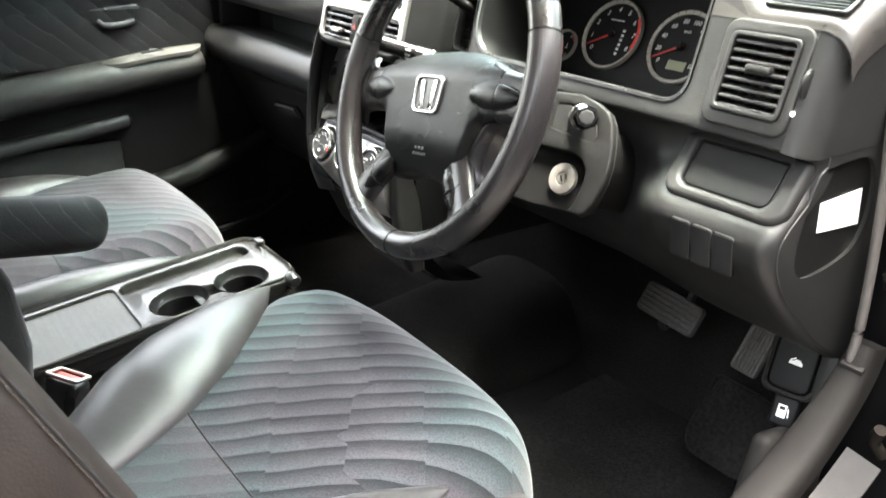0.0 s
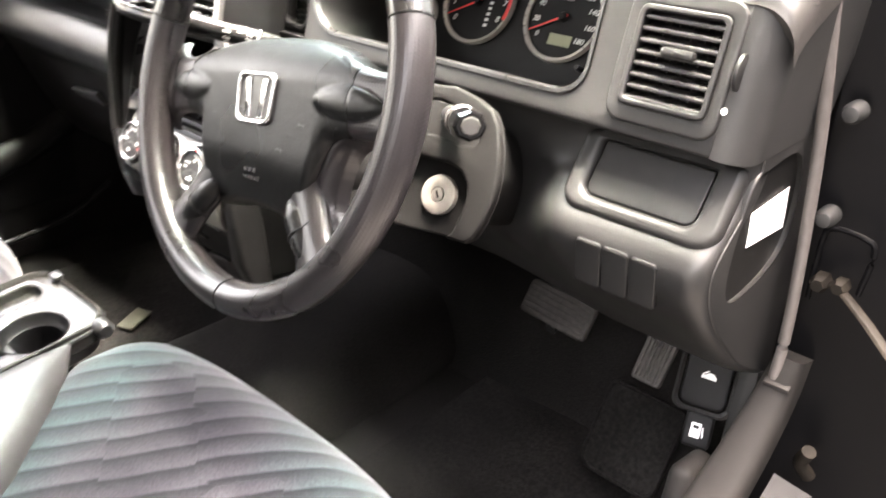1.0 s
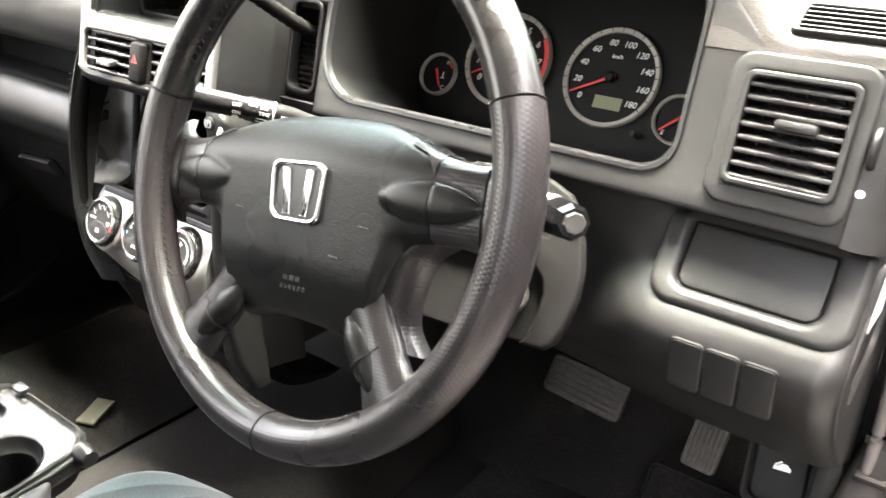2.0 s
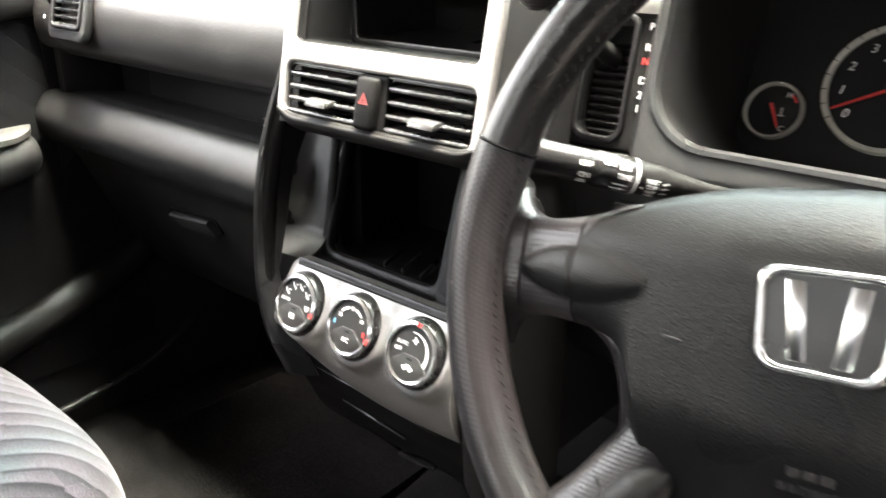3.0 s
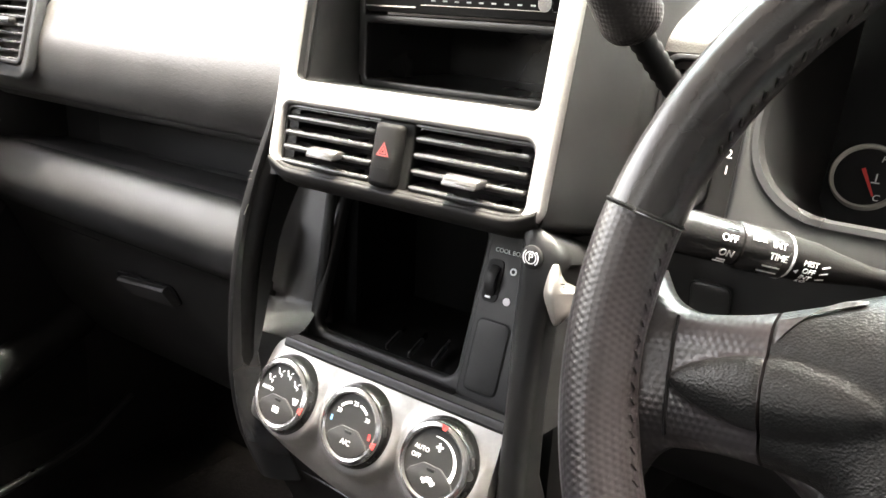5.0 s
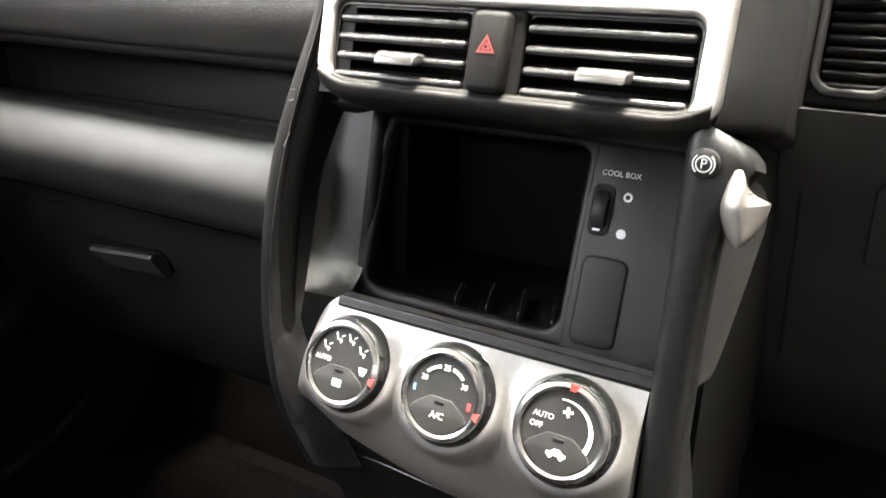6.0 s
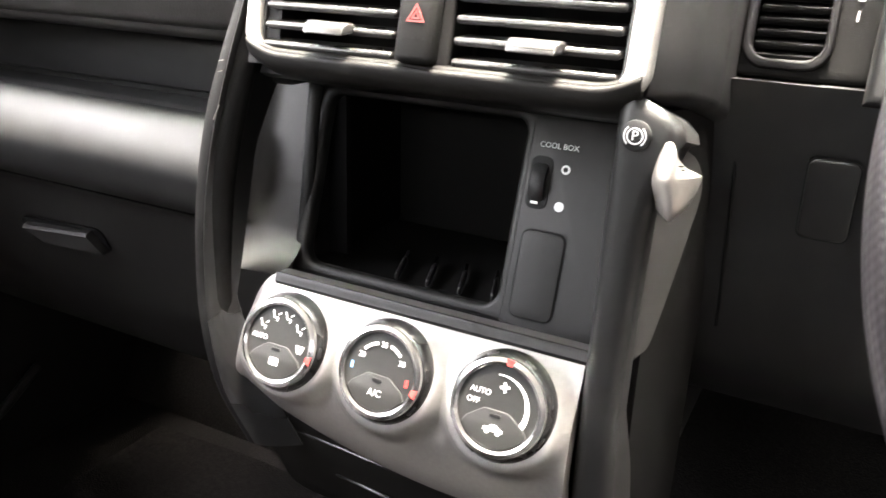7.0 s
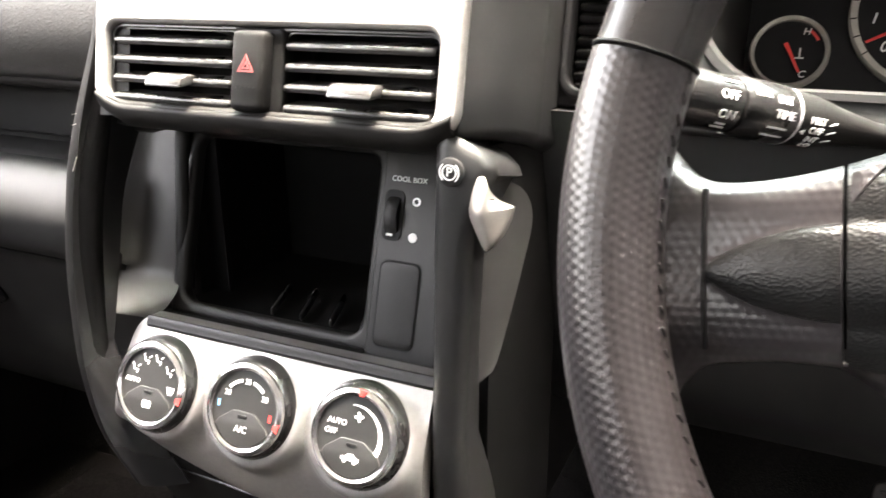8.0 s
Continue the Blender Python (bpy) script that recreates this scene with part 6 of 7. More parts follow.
for s in (1, -1):
    lay(part("spoke", shield([s * x for x in span(SEAM_X + 0.0012, 0.174, 44)], 44), M_DIMPLE, wheel, "upper spoke of pebbled leather", 60), True)
    part("thumb_rest", skin(lambda u, v: (s * (SEAM_X + 0.0014 + 0.0365 * u), -0.0035 + 0.97 * rest_shape(SEAM_X + 0.0014 + 0.0365 * u)[0] * (2 * v - 1)), span(0, 1, 24), span(0, 1, 24)), M_HUB, wheel, "smooth teardrop thumb rest", 60)
    patch = part("leather_patch", skin(lambda u, v: (s * (0.0925 + 0.0270 * u), (0.0345 - 0.020 * u ** 2.2) * (1 - v) + (line_y(top_line, 0.0925 + 0.0270 * u) - 0.003) * v), span(0, 1, 20), span(0, 1, 16)), M_DIMPLE, wheel, "pebbled patch at the hub's shoulder", 60)
    lay(patch, True)
    part("spoke_core", loft([[wm @ Vector((s * x, y, -0.012)) for x, y in rrect(0.112, 0.130, -0.024, 0.020, 0.004)], [wm @ Vector((s * x, y, -0.006)) for x, y in rrect(0.112, 0.130, -0.024, 0.020, 0.004)]]), M_DIAL, wheel, "dark gap between hub and spoke")
    part("leather_seam", tube(smooth_path([tuple(wm @ Vector((s * 0.1580, y, hub_z(0.1580, y) + 0.0003))) for y in span(-0.026, 0.021, 10)], 2), 0.0008, 6), M_DIAL, wheel, "dark seam between spoke and rim")
    # leather web beside the hub, from the upper spoke down to the lower one
    web_in, web_out = smooth_path([(0.104, -0.030, 0), (0.092, -0.040, 0), (0.084, -0.058, 0), (0.077, -0.080, 0), (0.076, -0.100, 0)], 5), smooth_path([(0.124, -0.030, 0), (0.107, -0.043, 0), (0.0985, -0.066, 0), (0.0985, -0.088, 0), (0.112, -0.106, 0)], 5)
    def web_at(u, v):
        k = round(v * (len(web_in) - 1))
        p = web_in[k].lerp(web_out[k], u)
        return wm @ Vector((s * p.x, p.y, -0.0110 + 0.0020 * math.sin(math.pi * u) - 0.013 * u ** 2))
    lay(part("hub_web", sheet(web_at, span(0, 1, 10), span(0, 1, len(web_in) - 1), 0.012, tuple(-(wm.to_3x3() @ Vector((0, 0, 1))))), M_DIMPLE, wheel, "pebbled leather web between the spokes"), True)
    spoke([(s * 0.066, -0.074, -0.014), (s * 0.080, -0.097, -0.012), (s * 0.093, -0.116, -0.009), (s * 0.105, -0.134, -0.005), (s * 0.116, -0.149, 0.0)], [0.018, 0.0200, 0.0205, 0.0245, 0.038], [0.012, 0.0120, 0.0118, 0.011, 0.010], M_DIMPLE2, "lower spoke of leather")
    rings = []
    for i in range(21):
        f = i / 20
        w_ = 0.0118 * min(1, math.sqrt(max(0.0001, f / 0.30))) * (1 - 0.75 * max(0, (f - 0.55) / 0.45) ** 2)
        h_ = 0.0100 * min(1, math.sqrt(max(0.0001, f / 0.30))) * (1 - 0.55 * max(0, (f - 0.55) / 0.45) ** 2)
        rings.append([finger(s, 0.066 * f, w_ * math.cos(2 * math.pi * q / 20), -0.0065 + 0.004 * f + h_ * math.sin(2 * math.pi * q / 20)) for q in range(20)])
    part("spoke_cover", loft(rings), M_HUB, wheel, "smooth cover on the lower spoke")
    part("hub_seam", tube(smooth_path([tuple(finger(s, 0.0365 - 0.10 * c, c, z)) for c, z in ((-0.0150, -0.0080), (-0.0110, 0.0000), (-0.0060, 0.0044), (0.0, 0.0062), (0.0060, 0.0045), (0.0110, 0.0004), (0.0170, -0.0008), (0.0235, -0.0070))]), 0.0011, 6), M_DIAL, wheel, "dark seam across the lower spoke")
# short marks pressed into the cover beside the badge
for x, y in ((-0.062, -0.026), (0.069, -0.026), (0.045, -0.049)):
    part("cover_mark", rbox(0.009, 0.0012, 0.0006, 0.0002, 1, wm @ pose(x, y, hub_z(x, y) + 0.0002, 0, 0, -4)), M_LOWER, wheel, "small pale scuff")
# badge: chrome frame with two tapered bars, a plain shape
bmx = wm @ Matrix.Translation((0.003, -0.0085, 0.0042))
def badge_line(e):
    o = rrect(-1, 1, -1, 1, 0.36, 6)
    return [((0.0272 - e + 0.0016 * y) * x, (0.0222 - e) * y) for x, y in o]


bad = part("badge_frame", plate([badge_line(0), badge_line(0.0036)], 0.006, bmx @ Matrix.Translation((0, 0, 0.0040)), 0.0017), M_CHROME, wheel, "chrome badge frame")
part("badge_field", plate([badge_line(0.0030)], 0.002, bmx @ Matrix.Translation((0, 0, 0.0012))), M_GLOSS, bad, "glossy black badge field")
part("badge_shape", plate([[(-0.0170, 0.0168), (-0.0090, 0.0168), (-0.0052, -0.0168), (-0.0122, -0.0168)], [(0.0170, 0.0168), (0.0122, -0.0168), (0.0052, -0.0168), (0.0090, 0.0168)]], 0.004, bmx @ Matrix.Translation((0, 0, 0.0030)), 0.0013), M_CHROME, bad, "plain chrome badge shape")
for k, (w_, n_) in enumerate(((0.020, 3), (0.028, 6))):
    for j in range(n_):
        part("embossed_bar", rbox(w_ / n_ - 0.0014, 0.0042, 0.0006, 0.0002, 1, wm @ Matrix.Translation((0.005 - w_ / 2 + (j + 0.5) * w_ / n_, -0.0700 - 0.0066 * k, hub_z(0, -0.0700 - 0.0066 * k) + 0.0001))), M_LEATHER, wheel, "embossed line of small writing")
part("hub_back", loft([[wm @ Vector((x, y, z)) for x, y in rrect(-0.060, 0.060, -0.075, 0.030, 0.02)] for z in (-0.085, -0.020)]), M_DARK, wheel)

# column shroud behind the wheel
column = thing("steering_column", (0.455, 0.82, 0.60), "black plastic steering column shroud with stalks and ignition lock", "steering column")
igm = axes((0.551, 0.815, 0.571), (1, 0.12, 0), (0, 0.42, 1))
col_edge = [(-0.150, 0.050), (-0.110, 0.072), (-0.050, 0.098), (-0.010, 0.102), (0.018, 0.096), (0.036, 0.088), (0.046, 0.076), (0.055, 0.052), (0.060, 0.030), (0.061, 0.010), (0.057, -0.014), (0.051, -0.030), (0.044, -0.036), (0.022, -0.036)]
col_low = [(-0.040, -0.041), (-0.120, -0.040), (-0.160, -0.030), (-0.176, -0.006), (-0.178, 0.020), (-0.170, 0.038)]
# Shroud black is darkened further to hold the shade behind the wheel.
part("shroud", loft([[igm @ Vector((-0.06 + (x + 0.06) * k, 0.03 + (y - 0.03) * k, z)) for x, y in col_edge + col_low] for k, z in ((0.90, -0.0052), (0.975, -0.0055), (0.995, -0.0075), (0.985, -0.0110), (0.92, -0.018), (0.80, -0.034), (0.70, -0.160))]), M_SHELL, column, "black two-piece column shroud")
# raised shell over the lock, open round the stalk and cut back round the lock
shell_in = [(0.0275, -0.030), (0.0320, -0.010), (0.0325, 0.006), (0.0290, 0.018), (0.0200, 0.0270), (0.0060, 0.0310), (-0.0340, 0.0300), (-0.150, 0.030)]
stalk_hole = [(-0.034, 0.056), (0.012, 0.051), (0.026, 0.052), (0.030, 0.058), (0.026, 0.070), (0.012, 0.080), (-0.020, 0.086), (-0.034, 0.084)]
part("shroud_shell", plate([col_edge + shell_in, stalk_hole], 0.012, igm @ Matrix.Translation((0, 0, 0.0050)), 0.0035, 3), M_SHELL, column, "raised upper shell of the shroud")
part("stalk_bed", plate([[(x * 1.03, y) for x, y in stalk_hole]], 0.002, igm @ pose(0, 0, -0.0035, 8, 0, 0)), M_DARK, column, "grey hollow under the light stalk")
lock = part("ignition_ring", lathe([(0.0065, -0.002), (0.0075, 0.0035), (0.012, 0.0045), (0.0185, 0.003), (0.0195, -0.001), (0.0195, -0.012)], igm @ Matrix.Translation((0, 0, -0.003)), 40), M_LOCK, column, "pale ignition lock ring")
part("key_slot", join(lathe([(0, 0.0008), (0.0062, 0.0008), (0.0066, -0.003)], igm, 24)), M_METAL, lock, "metal key barrel")
part("key_slot", rbox(0.0016, 0.0075, 0.001, 0, 1, igm @ pose(0, 0, 0.0012, 0, 0, 30)), M_DIAL, lock)
# wiper stalk on the console side
sA, sB = Vector((0.253, 0.745, 0.6913)), Vector((0.398, 0.895, 0.6443))
sd = (sB - sA).normalized()
upv = Vector((0, 0, 1))
stm = axes(sA, sd, upv)
def stalk_ring(s, w, h):
    return [stm @ Vector((s, h * math.sin(2 * math.pi * k / 20), w * math.cos(2 * math.pi * k / 20))) for k in range(20)]


ws = part("wiper_stalk", loft([stalk_ring(*r) for r in ((0.0, 0.005, 0.007), (0.002, 0.0085, 0.0100), (0.008, 0.0095, 0.0108), (0.050, 0.0095, 0.0102))]), M_GLOSS, column, "black wiper stalk with printed settings")
part("stalk_ring", loft([stalk_ring(*r) for r in ((0.0502, 0.0105, 0.0106), (0.052, 0.0114, 0.0112), (0.0745, 0.0114, 0.0110), (0.0770, 0.0104, 0.0102))]), M_GLOSS, ws, "ridged turning ring")
part("stalk_neck", loft([stalk_ring(*r) for r in ((0.0772, 0.0095, 0.0104), (0.092, 0.0088, 0.0098), (0.104, 0.0070, 0.0076), (0.125, 0.0045, 0.0050), (0.186, 0.0040, 0.0045))]), M_SHELL, ws)
part("stalk_line", loft([stalk_ring(*r) for r in ((0.0745, 0.01155, 0.0112), (0.0760, 0.01105, 0.0108))], True, False), M_WHITE, ws)


def on_stalk(s, h, w, hh):
    """A place on the stalk's oval skin, h above its axis, with the skin's slant."""
    z = w * math.sqrt(max(0.05, 1 - (h / hh) ** 2))
    return stm @ Matrix.Translation((s, h, z + 0.0004)) @ Matrix.Rotation(-math.atan2(h / hh ** 2, z / w ** 2), 4, "X")


OV, RG, NK = (0.0095, 0.0103), (0.0114, 0.0111), (0.0091, 0.0101)
part("stalk_print", join(words("OFF", 0.0047, on_stalk(0.0425, 0.0036, *OV)), words("ON", 0.0047, on_stalk(0.0430, -0.0034, *OV)), rbox(0.0058, 0.0007, 0.0003, 0, 1, on_stalk(0.0425, -0.0082, *OV)), rbox(0.0044, 0.0006, 0.0003, 0, 1, on_stalk(0.0425, -0.0069, *OV)), rbox(0.0070, 0.0009, 0.0003, 0, 1, on_stalk(0.0440, 0.0082, *OV))), M_WHITE, ws, "white setting words")
part("stalk_print", join(words("REAR", 0.0031, on_stalk(0.0565, 0.0064, *RG)), words("INT", 0.0044, on_stalk(0.0668, 0.0056, *RG)), words("TIME", 0.0044, on_stalk(0.0672, 0.0004, *RG)), rbox(0.0090, 0.0006, 0.0003, 0, 1, on_stalk(0.0655, -0.0046, *RG)), rbox(0.0100, 0.0006, 0.0003, 0, 1, on_stalk(0.0655, -0.0076, *RG))), M_WHITE, ws)
part("stalk_print", join(words("MIST", 0.0038, on_stalk(0.0860, 0.0006, *NK)), words("OFF", 0.0038, on_stalk(0.0862, -0.0031, *NK)), words("INT", 0.0038, on_stalk(0.0864, -0.0064, *NK)), words("LO", 0.0038, on_stalk(0.0866, -0.0088, *NK)), *[rbox(0.0040, 0.0005, 0.0003, 0, 1, on_stalk(0.0945, 0.0006 - 0.0033 * q, 0.0082, 0.0094) @ Matrix.Rotation(0.35, 4, "Z")) for q in range(3)], plate([[(-0.0010, 0), (0.0010, 0.0010), (0.0010, -0.0010)]], 0.0003, on_stalk(0.0795, -0.0042, 0.0094, 0.0103))), M_WHITE, ws)
# light stalk on the door side
lA, lB = Vector((0.634, 0.757, 0.670)), Vector((0.53, 0.85, 0.638))
ls = part("light_stalk", tube([lA.lerp(lB, 0.26), lA.lerp(lB, 0.30), lA.lerp(lB, 0.45), lB], [0.0122, 0.0118, 0.0105, 0.009], 18), M_GLOSS, column, "glossy black light stalk")
part("stalk_knob", tube([lA, lA.lerp(lB, 0.04), lA.lerp(lB, 0.22), lA.lerp(lB, 0.26)], [0.0112, 0.0140, 0.0152, 0.0130], 8, flat=0.92), M_PIANO, ls, "faceted black turning knob", 15)
part("knob_cap", tube([lA.lerp(lB, -0.012), lA.lerp(lB, 0.004)], [0.0074, 0.0088], 8, flat=0.92), M_SLEEVE, ls, "grey knob end", 15)
part("stalk_ring", tube([lA.lerp(lB, 0.31), lA.lerp(lB, 0.32), lA.lerp(lB, 0.46), lA.lerp(lB, 0.47)], [0.0128, 0.0140, 0.0137, 0.0122], 18), M_RING, ls)

# ---- seats and tray ----
def cushion(x0, x1, y0, y1, ztop, name, label, inner, slant=False):
    """Seat with ribbed cloth middle, vinyl bolster, side cloth, reclined backrest."""
    cx, hw = (x0 + x1) / 2, (x1 - x0) / 2
    st = thing(name, (cx, 0.35, 0.0), label, "car seat", group="front seats")

    def top(u, v):
        """u across -1..1, v from the back to the front roll."""
        if v <= 0.8:
            y = y0 + (y1 - 0.085 - y0) * v / 0.8
            z = ztop - 0.058 * (1 - v / 0.8) ** 1.2
        else:
            a = (v - 0.8) / 0.2 * radians(115)
            y = y1 - 0.085 + 0.085 * math.sin(a)
            z = ztop - 0.085 + 0.085 * math.cos(a)
        e = abs(u)
        drop = 0.075 * max(0, (e - 0.66) / 0.34) ** 2.2
        front = max(0.0, (v - 0.55) / 0.45)
        nar = 1 - 0.13 * front ** 2 * e ** 2
        y -= 0.06 * e ** 3 * front
        z += 0.010 * (1 - e * e) * math.sin(math.pi * min(1, v))
        z += -0.012 * math.exp(-(u / 0.5) ** 2) * math.exp(-((v - 0.3) / 0.25) ** 2)
        if not slant:
            z -= 0.045 * front ** 2 * max(0, u * inner) ** 3
        if slant and u * inner > 0:
            nar *= min(1, (0.085 + 0.62 * max(0, y - 0.28)) / hw)
        return Vector((cx + u * hw * nar, y, z - drop))

    def bulge(y):
        """Half-width of the slanted bolster along the seat."""
        pts = [(0.18, 0.034), (0.28, 0.056), (0.36, 0.073), (0.42, 0.070), (0.50, 0.046), (0.545, 0.024), (0.58, 0.002)]
        for (a, p), (b, q) in zip(pts, pts[1:]):
            if y <= b:
                return p + (q - p) * max(0, y - a) / (b - a)
        return 0.002

    vs = 0.8 * (0.385 - y0) / (y1 - 0.085 - y0)
    part("seat_cushion", sheet(top, span(-0.90, 0.95, 46), span(vs, 1, 56), 0.06, (0, -0.15, -1)), M_CLOTH, st, "grey blue velour cushion with wavy ribs")
    part("rear_cushion", sheet(top, span(-0.90, 0.95, 30), span(0, vs, 10), 0.06, (0, -0.15, -1)), M_CLOTH3, st, "faintly ribbed grey velour at the back of the cushion")
    for u0, u1 in ((-1, -0.90), (0.95, 1)):
        part("cushion_side", sheet(top, span(u0, u1, 8), span(0, 1, 50), 0.05, (0, -0.15, -1)), M_CLOTH2, st, "plain grey velour side of the cushion")
    part("cushion_seam", tube([top(u, vs) + Vector((0, 0, 0.0002)) for u in span(-0.9, 0.88, 24)], 0.0011, 6), M_STITCH, st, "stitched seam")
    part("seat_base", box(cx - hw * 0.86, cx + hw * 0.86, y0, y1 - 0.075, 0.10, ztop - 0.13, 0.03, 3), M_DARK, st, "black seat base")
    rail = finish(rbox(0.03, 0.42, 0.10, 0.006, 1), M_RUBBER)
    for sx in (-1, 1):
        piece("seat_rail", rail, st, pose(cx + sx * hw * 0.62, (y0 + y1) / 2, 0.05))
    # side bolsters run forward and fade out; the driver's inner one is a slanted teardrop
    for sx in (-1, 1):
        if sx == inner and not slant:
            continue
        rings = []
        for i in range(33):
            t = i / 32
            if sx == inner:
                y = 0.19 + 0.388 * t
                w = bulge(y)
                xx, h = cx + sx * (0.055 + 0.62 * (y - 0.28)), 0.62 * w
                zz = top(-0.5, min(0.8, (y - y0) / (y1 - 0.085 - y0) * 0.8)).z - 0.014 + 0.010 * t
            else:
                y = y0 - 0.02 + (0.565 - y0) * t
                w, h = 0.070 * (1 - t ** 3.2) + 0.002, 0.058 * (1 - t ** 2.4) + 0.002
                xx = cx + sx * hw * (0.80 + 0.07 * t)
                zz = top(0.80, min(0.8, max(0, (y - y0) / (y1 - 0.085 - y0) * 0.8))).z - 0.004
            d = Vector((0.85, 0.53 * sx * -1, 0)) if sx == inner else Vector((1, 0, 0))
            rings.append([Vector((xx, y, zz)) + d * (w * math.cos(2 * math.pi * k / 24)) + Vector((0, 0, h * math.sin(2 * math.pi * k / 24))) for k in range(24)])
        part("side_bolster", loft(rings), M_VINYL, st, "smooth grey side bolster")
    # backrest, leaning back
    bo = Vector((cx, y0 + 0.022, ztop - 0.06))
    bw = axes(bo, (-1, 0, 0), (0, -0.42, 1))
    def back(u, v):
        w = hw * (0.90 - 0.10 * v * v)
        bulge = 0.050 * max(0, (abs(u) - 0.55) / 0.45) ** 1.5 * math.sin(math.pi * min(1, 0.25 + 0.7 * v))
        rnd = -0.10 * max(0, (abs(u) - 0.90) / 0.10) ** 2
        return bw @ Vector((u * w, 0.60 * v, bulge + rnd + 0.012 * math.sin(math.pi * v)))
    part("backrest", sheet(back, span(-1, 1, 40), span(0, 1, 24), 0.11, tuple(-(bw.to_3x3() @ Vector((0, 0, 1))))), M_CLOTH2, st, "grey velour backrest")
    for sx in (-1, 1):
        outer = sx == inner
        fore = lambda v: 0.030 - 0.01 * v if outer else 0.046 * min(1, (v + 0.02) / 0.24) - 0.02 * v
        line = [bw @ Vector((sx * hw * (0.97 - 0.09 * v * v), 0.58 * v, fore(v))) for v in span(0, 1, 14)]
        rb = 0.068 if outer else 0.045
        bol = part("backrest_bolster", tube(line, [rb - 0.01] + [rb] * 12 + [rb - 0.008, rb - 0.03], 16, flat=1.0, up=(1, 0, 0)), M_SIDE if outer else M_ARM, st,
                   "dark brown black side of the backrest" if outer else "dark striped velour bolster of the backrest")
        d = Vector((-inner * 0.43, 0.83, 0.35)).normalized() if outer else (bw.to_3x3() @ Vector((sx * -0.55, 0, 0.84))).normalized()
        edge = smooth_path([p + d * (rb - 0.0005) for p in line[1:-2]], 6)
        part("bolster_seam", tube(edge, 0.0016, 8, up=(1, 0, 0)), M_STITCH, st, "stitched seam")
        if outer:
            out = (bw.to_3x3() @ Vector((0, 1, 0))).normalized()
            stitch = finish(rbox(0.0016, 0.0060, 0.0012, 0.0005, 1), M_THREAD)
            for p in edge:
                piece("stitch", stitch, bol, axes(p + d * 0.0004 + d.cross(out).normalized() * -inner * 0.0050, d.cross(out), out))
    part("headrest", rbox(0.25, 0.11, 0.17, 0.05, 4, bw @ pose(0, 0.72, -0.05, 90, 0, 0)), M_CLOTH2, st, "grey velour headrest")
    return st


driver = cushion(0.195, 0.735, 0.205, 0.715, 0.357, "driver_seat", "grey blue ribbed velour driver's seat with grey bolsters", -1, True)
passenger = cushion(-0.690, -0.138, 0.205, 0.714, 0.297, "passenger_seat", "grey blue ribbed velour front passenger seat", 1)
pb = smooth_path([(-0.040, 0.235, 0.285), (-0.044, 0.330, 0.292), (-0.050, 0.430, 0.297), (-0.058, 0.510, 0.298), (-0.066, 0.566, 0.292)], 6)
part("side_bolster", tube(pb, [0.034] * 10 + [0.034 - 0.002 * k for k in range(1, 15)] + [0.003], 16, flat=0.75), M_VINYL, passenger, "smooth grey side bolster")
part("seat_lever", tube(smooth_path([(0.735, 0.66, 0.16), (0.745, 0.69, 0.17), (0.742, 0.715, 0.175)]), 0.012, 10, flat=0.5), M_TRIM, driver, "grey seat lever")
arm = smooth_path([(0.250, 0.120, 0.560), (0.232, 0.200, 0.524), (0.212, 0.270, 0.506), (0.190, 0.325, 0.490), (0.172, 0.360, 0.480), (0.166, 0.374, 0.476)], 6)
part("armrest", tube(arm, [0.036] * (len(arm) - 7) + [0.0355, 0.0345, 0.033, 0.030, 0.025, 0.018, 0.005], 20, flat=1.0), M_ARM, driver, "dark striped velour folding armrest with a rounded end")

# folding tray table between the seats
tray = thing("tray_table", (0.105, 0.45, 0.0), "grey plastic folding tray with two cup holders between the seats", "tray table")
tmx = axes((0.105, 0.64, 0.346), (1, 0, 0), (0, 1, 0.125))
W2, L = 0.0875, 0.46
cups = [(0.038, -0.070, 0.040), (0.036, -0.165, 0.042)]
outl = rrect(-W2, W2, -L, 0.004, [0.02, 0.02, 0.035, 0.03], 6)
well = rrect(-0.070, -0.030, -0.225, -0.022, 0.016, 6)
rear = rrect(-0.070, 0.074, -L + 0.02, -0.232, 0.010, 6)
neck = [(cups[0][0] + 0.040 * math.cos(radians(a)), cups[0][1] + 0.040 * math.sin(radians(a))) for a in range(-66, 247, 8)]
neck += [(cups[1][0] + 0.042 * math.cos(radians(a)), cups[1][1] + 0.042 * math.sin(radians(a))) for a in range(112, 429, 8)]
top_p = part("tray_top", plate([outl, well, rear, neck], 0.022, tmx, 0.003), M_TRAY, tray, "grey tray with moulded wells")
part("tray_rim", loft([[tmx @ Vector((x * s, (y + 0.228) * s2 - 0.228, z)) for x, y in outl] for s, s2, z in ((1.0, 1.0, -0.004), (1.005, 1.003, 0.004), (0.985, 0.992, 0.006), (0.955, 0.984, 0.003), (0.945, 0.981, -0.001))], True, False), M_TRAY, top_p, "raised lip round the tray")
for x, y, r in cups:
    part("cup_holder", join(lathe([(r, 0.0), (r - 0.002, -0.004), (r - 0.005, -0.012), (r - 0.008, -0.014), (r - 0.010, -0.070), (0, -0.072)], tmx @ Matrix.Translation((x, y, 0)), 40)), M_DIAL, top_p, "deep black cup holder")
part("cup_neck", plate([rrect(0.018, 0.056, -0.140, -0.095, 0.004)], 0.002, tmx @ Matrix.Translation((0, 0, -0.013))), M_DARK, top_p, "low bridge between the cup holders")
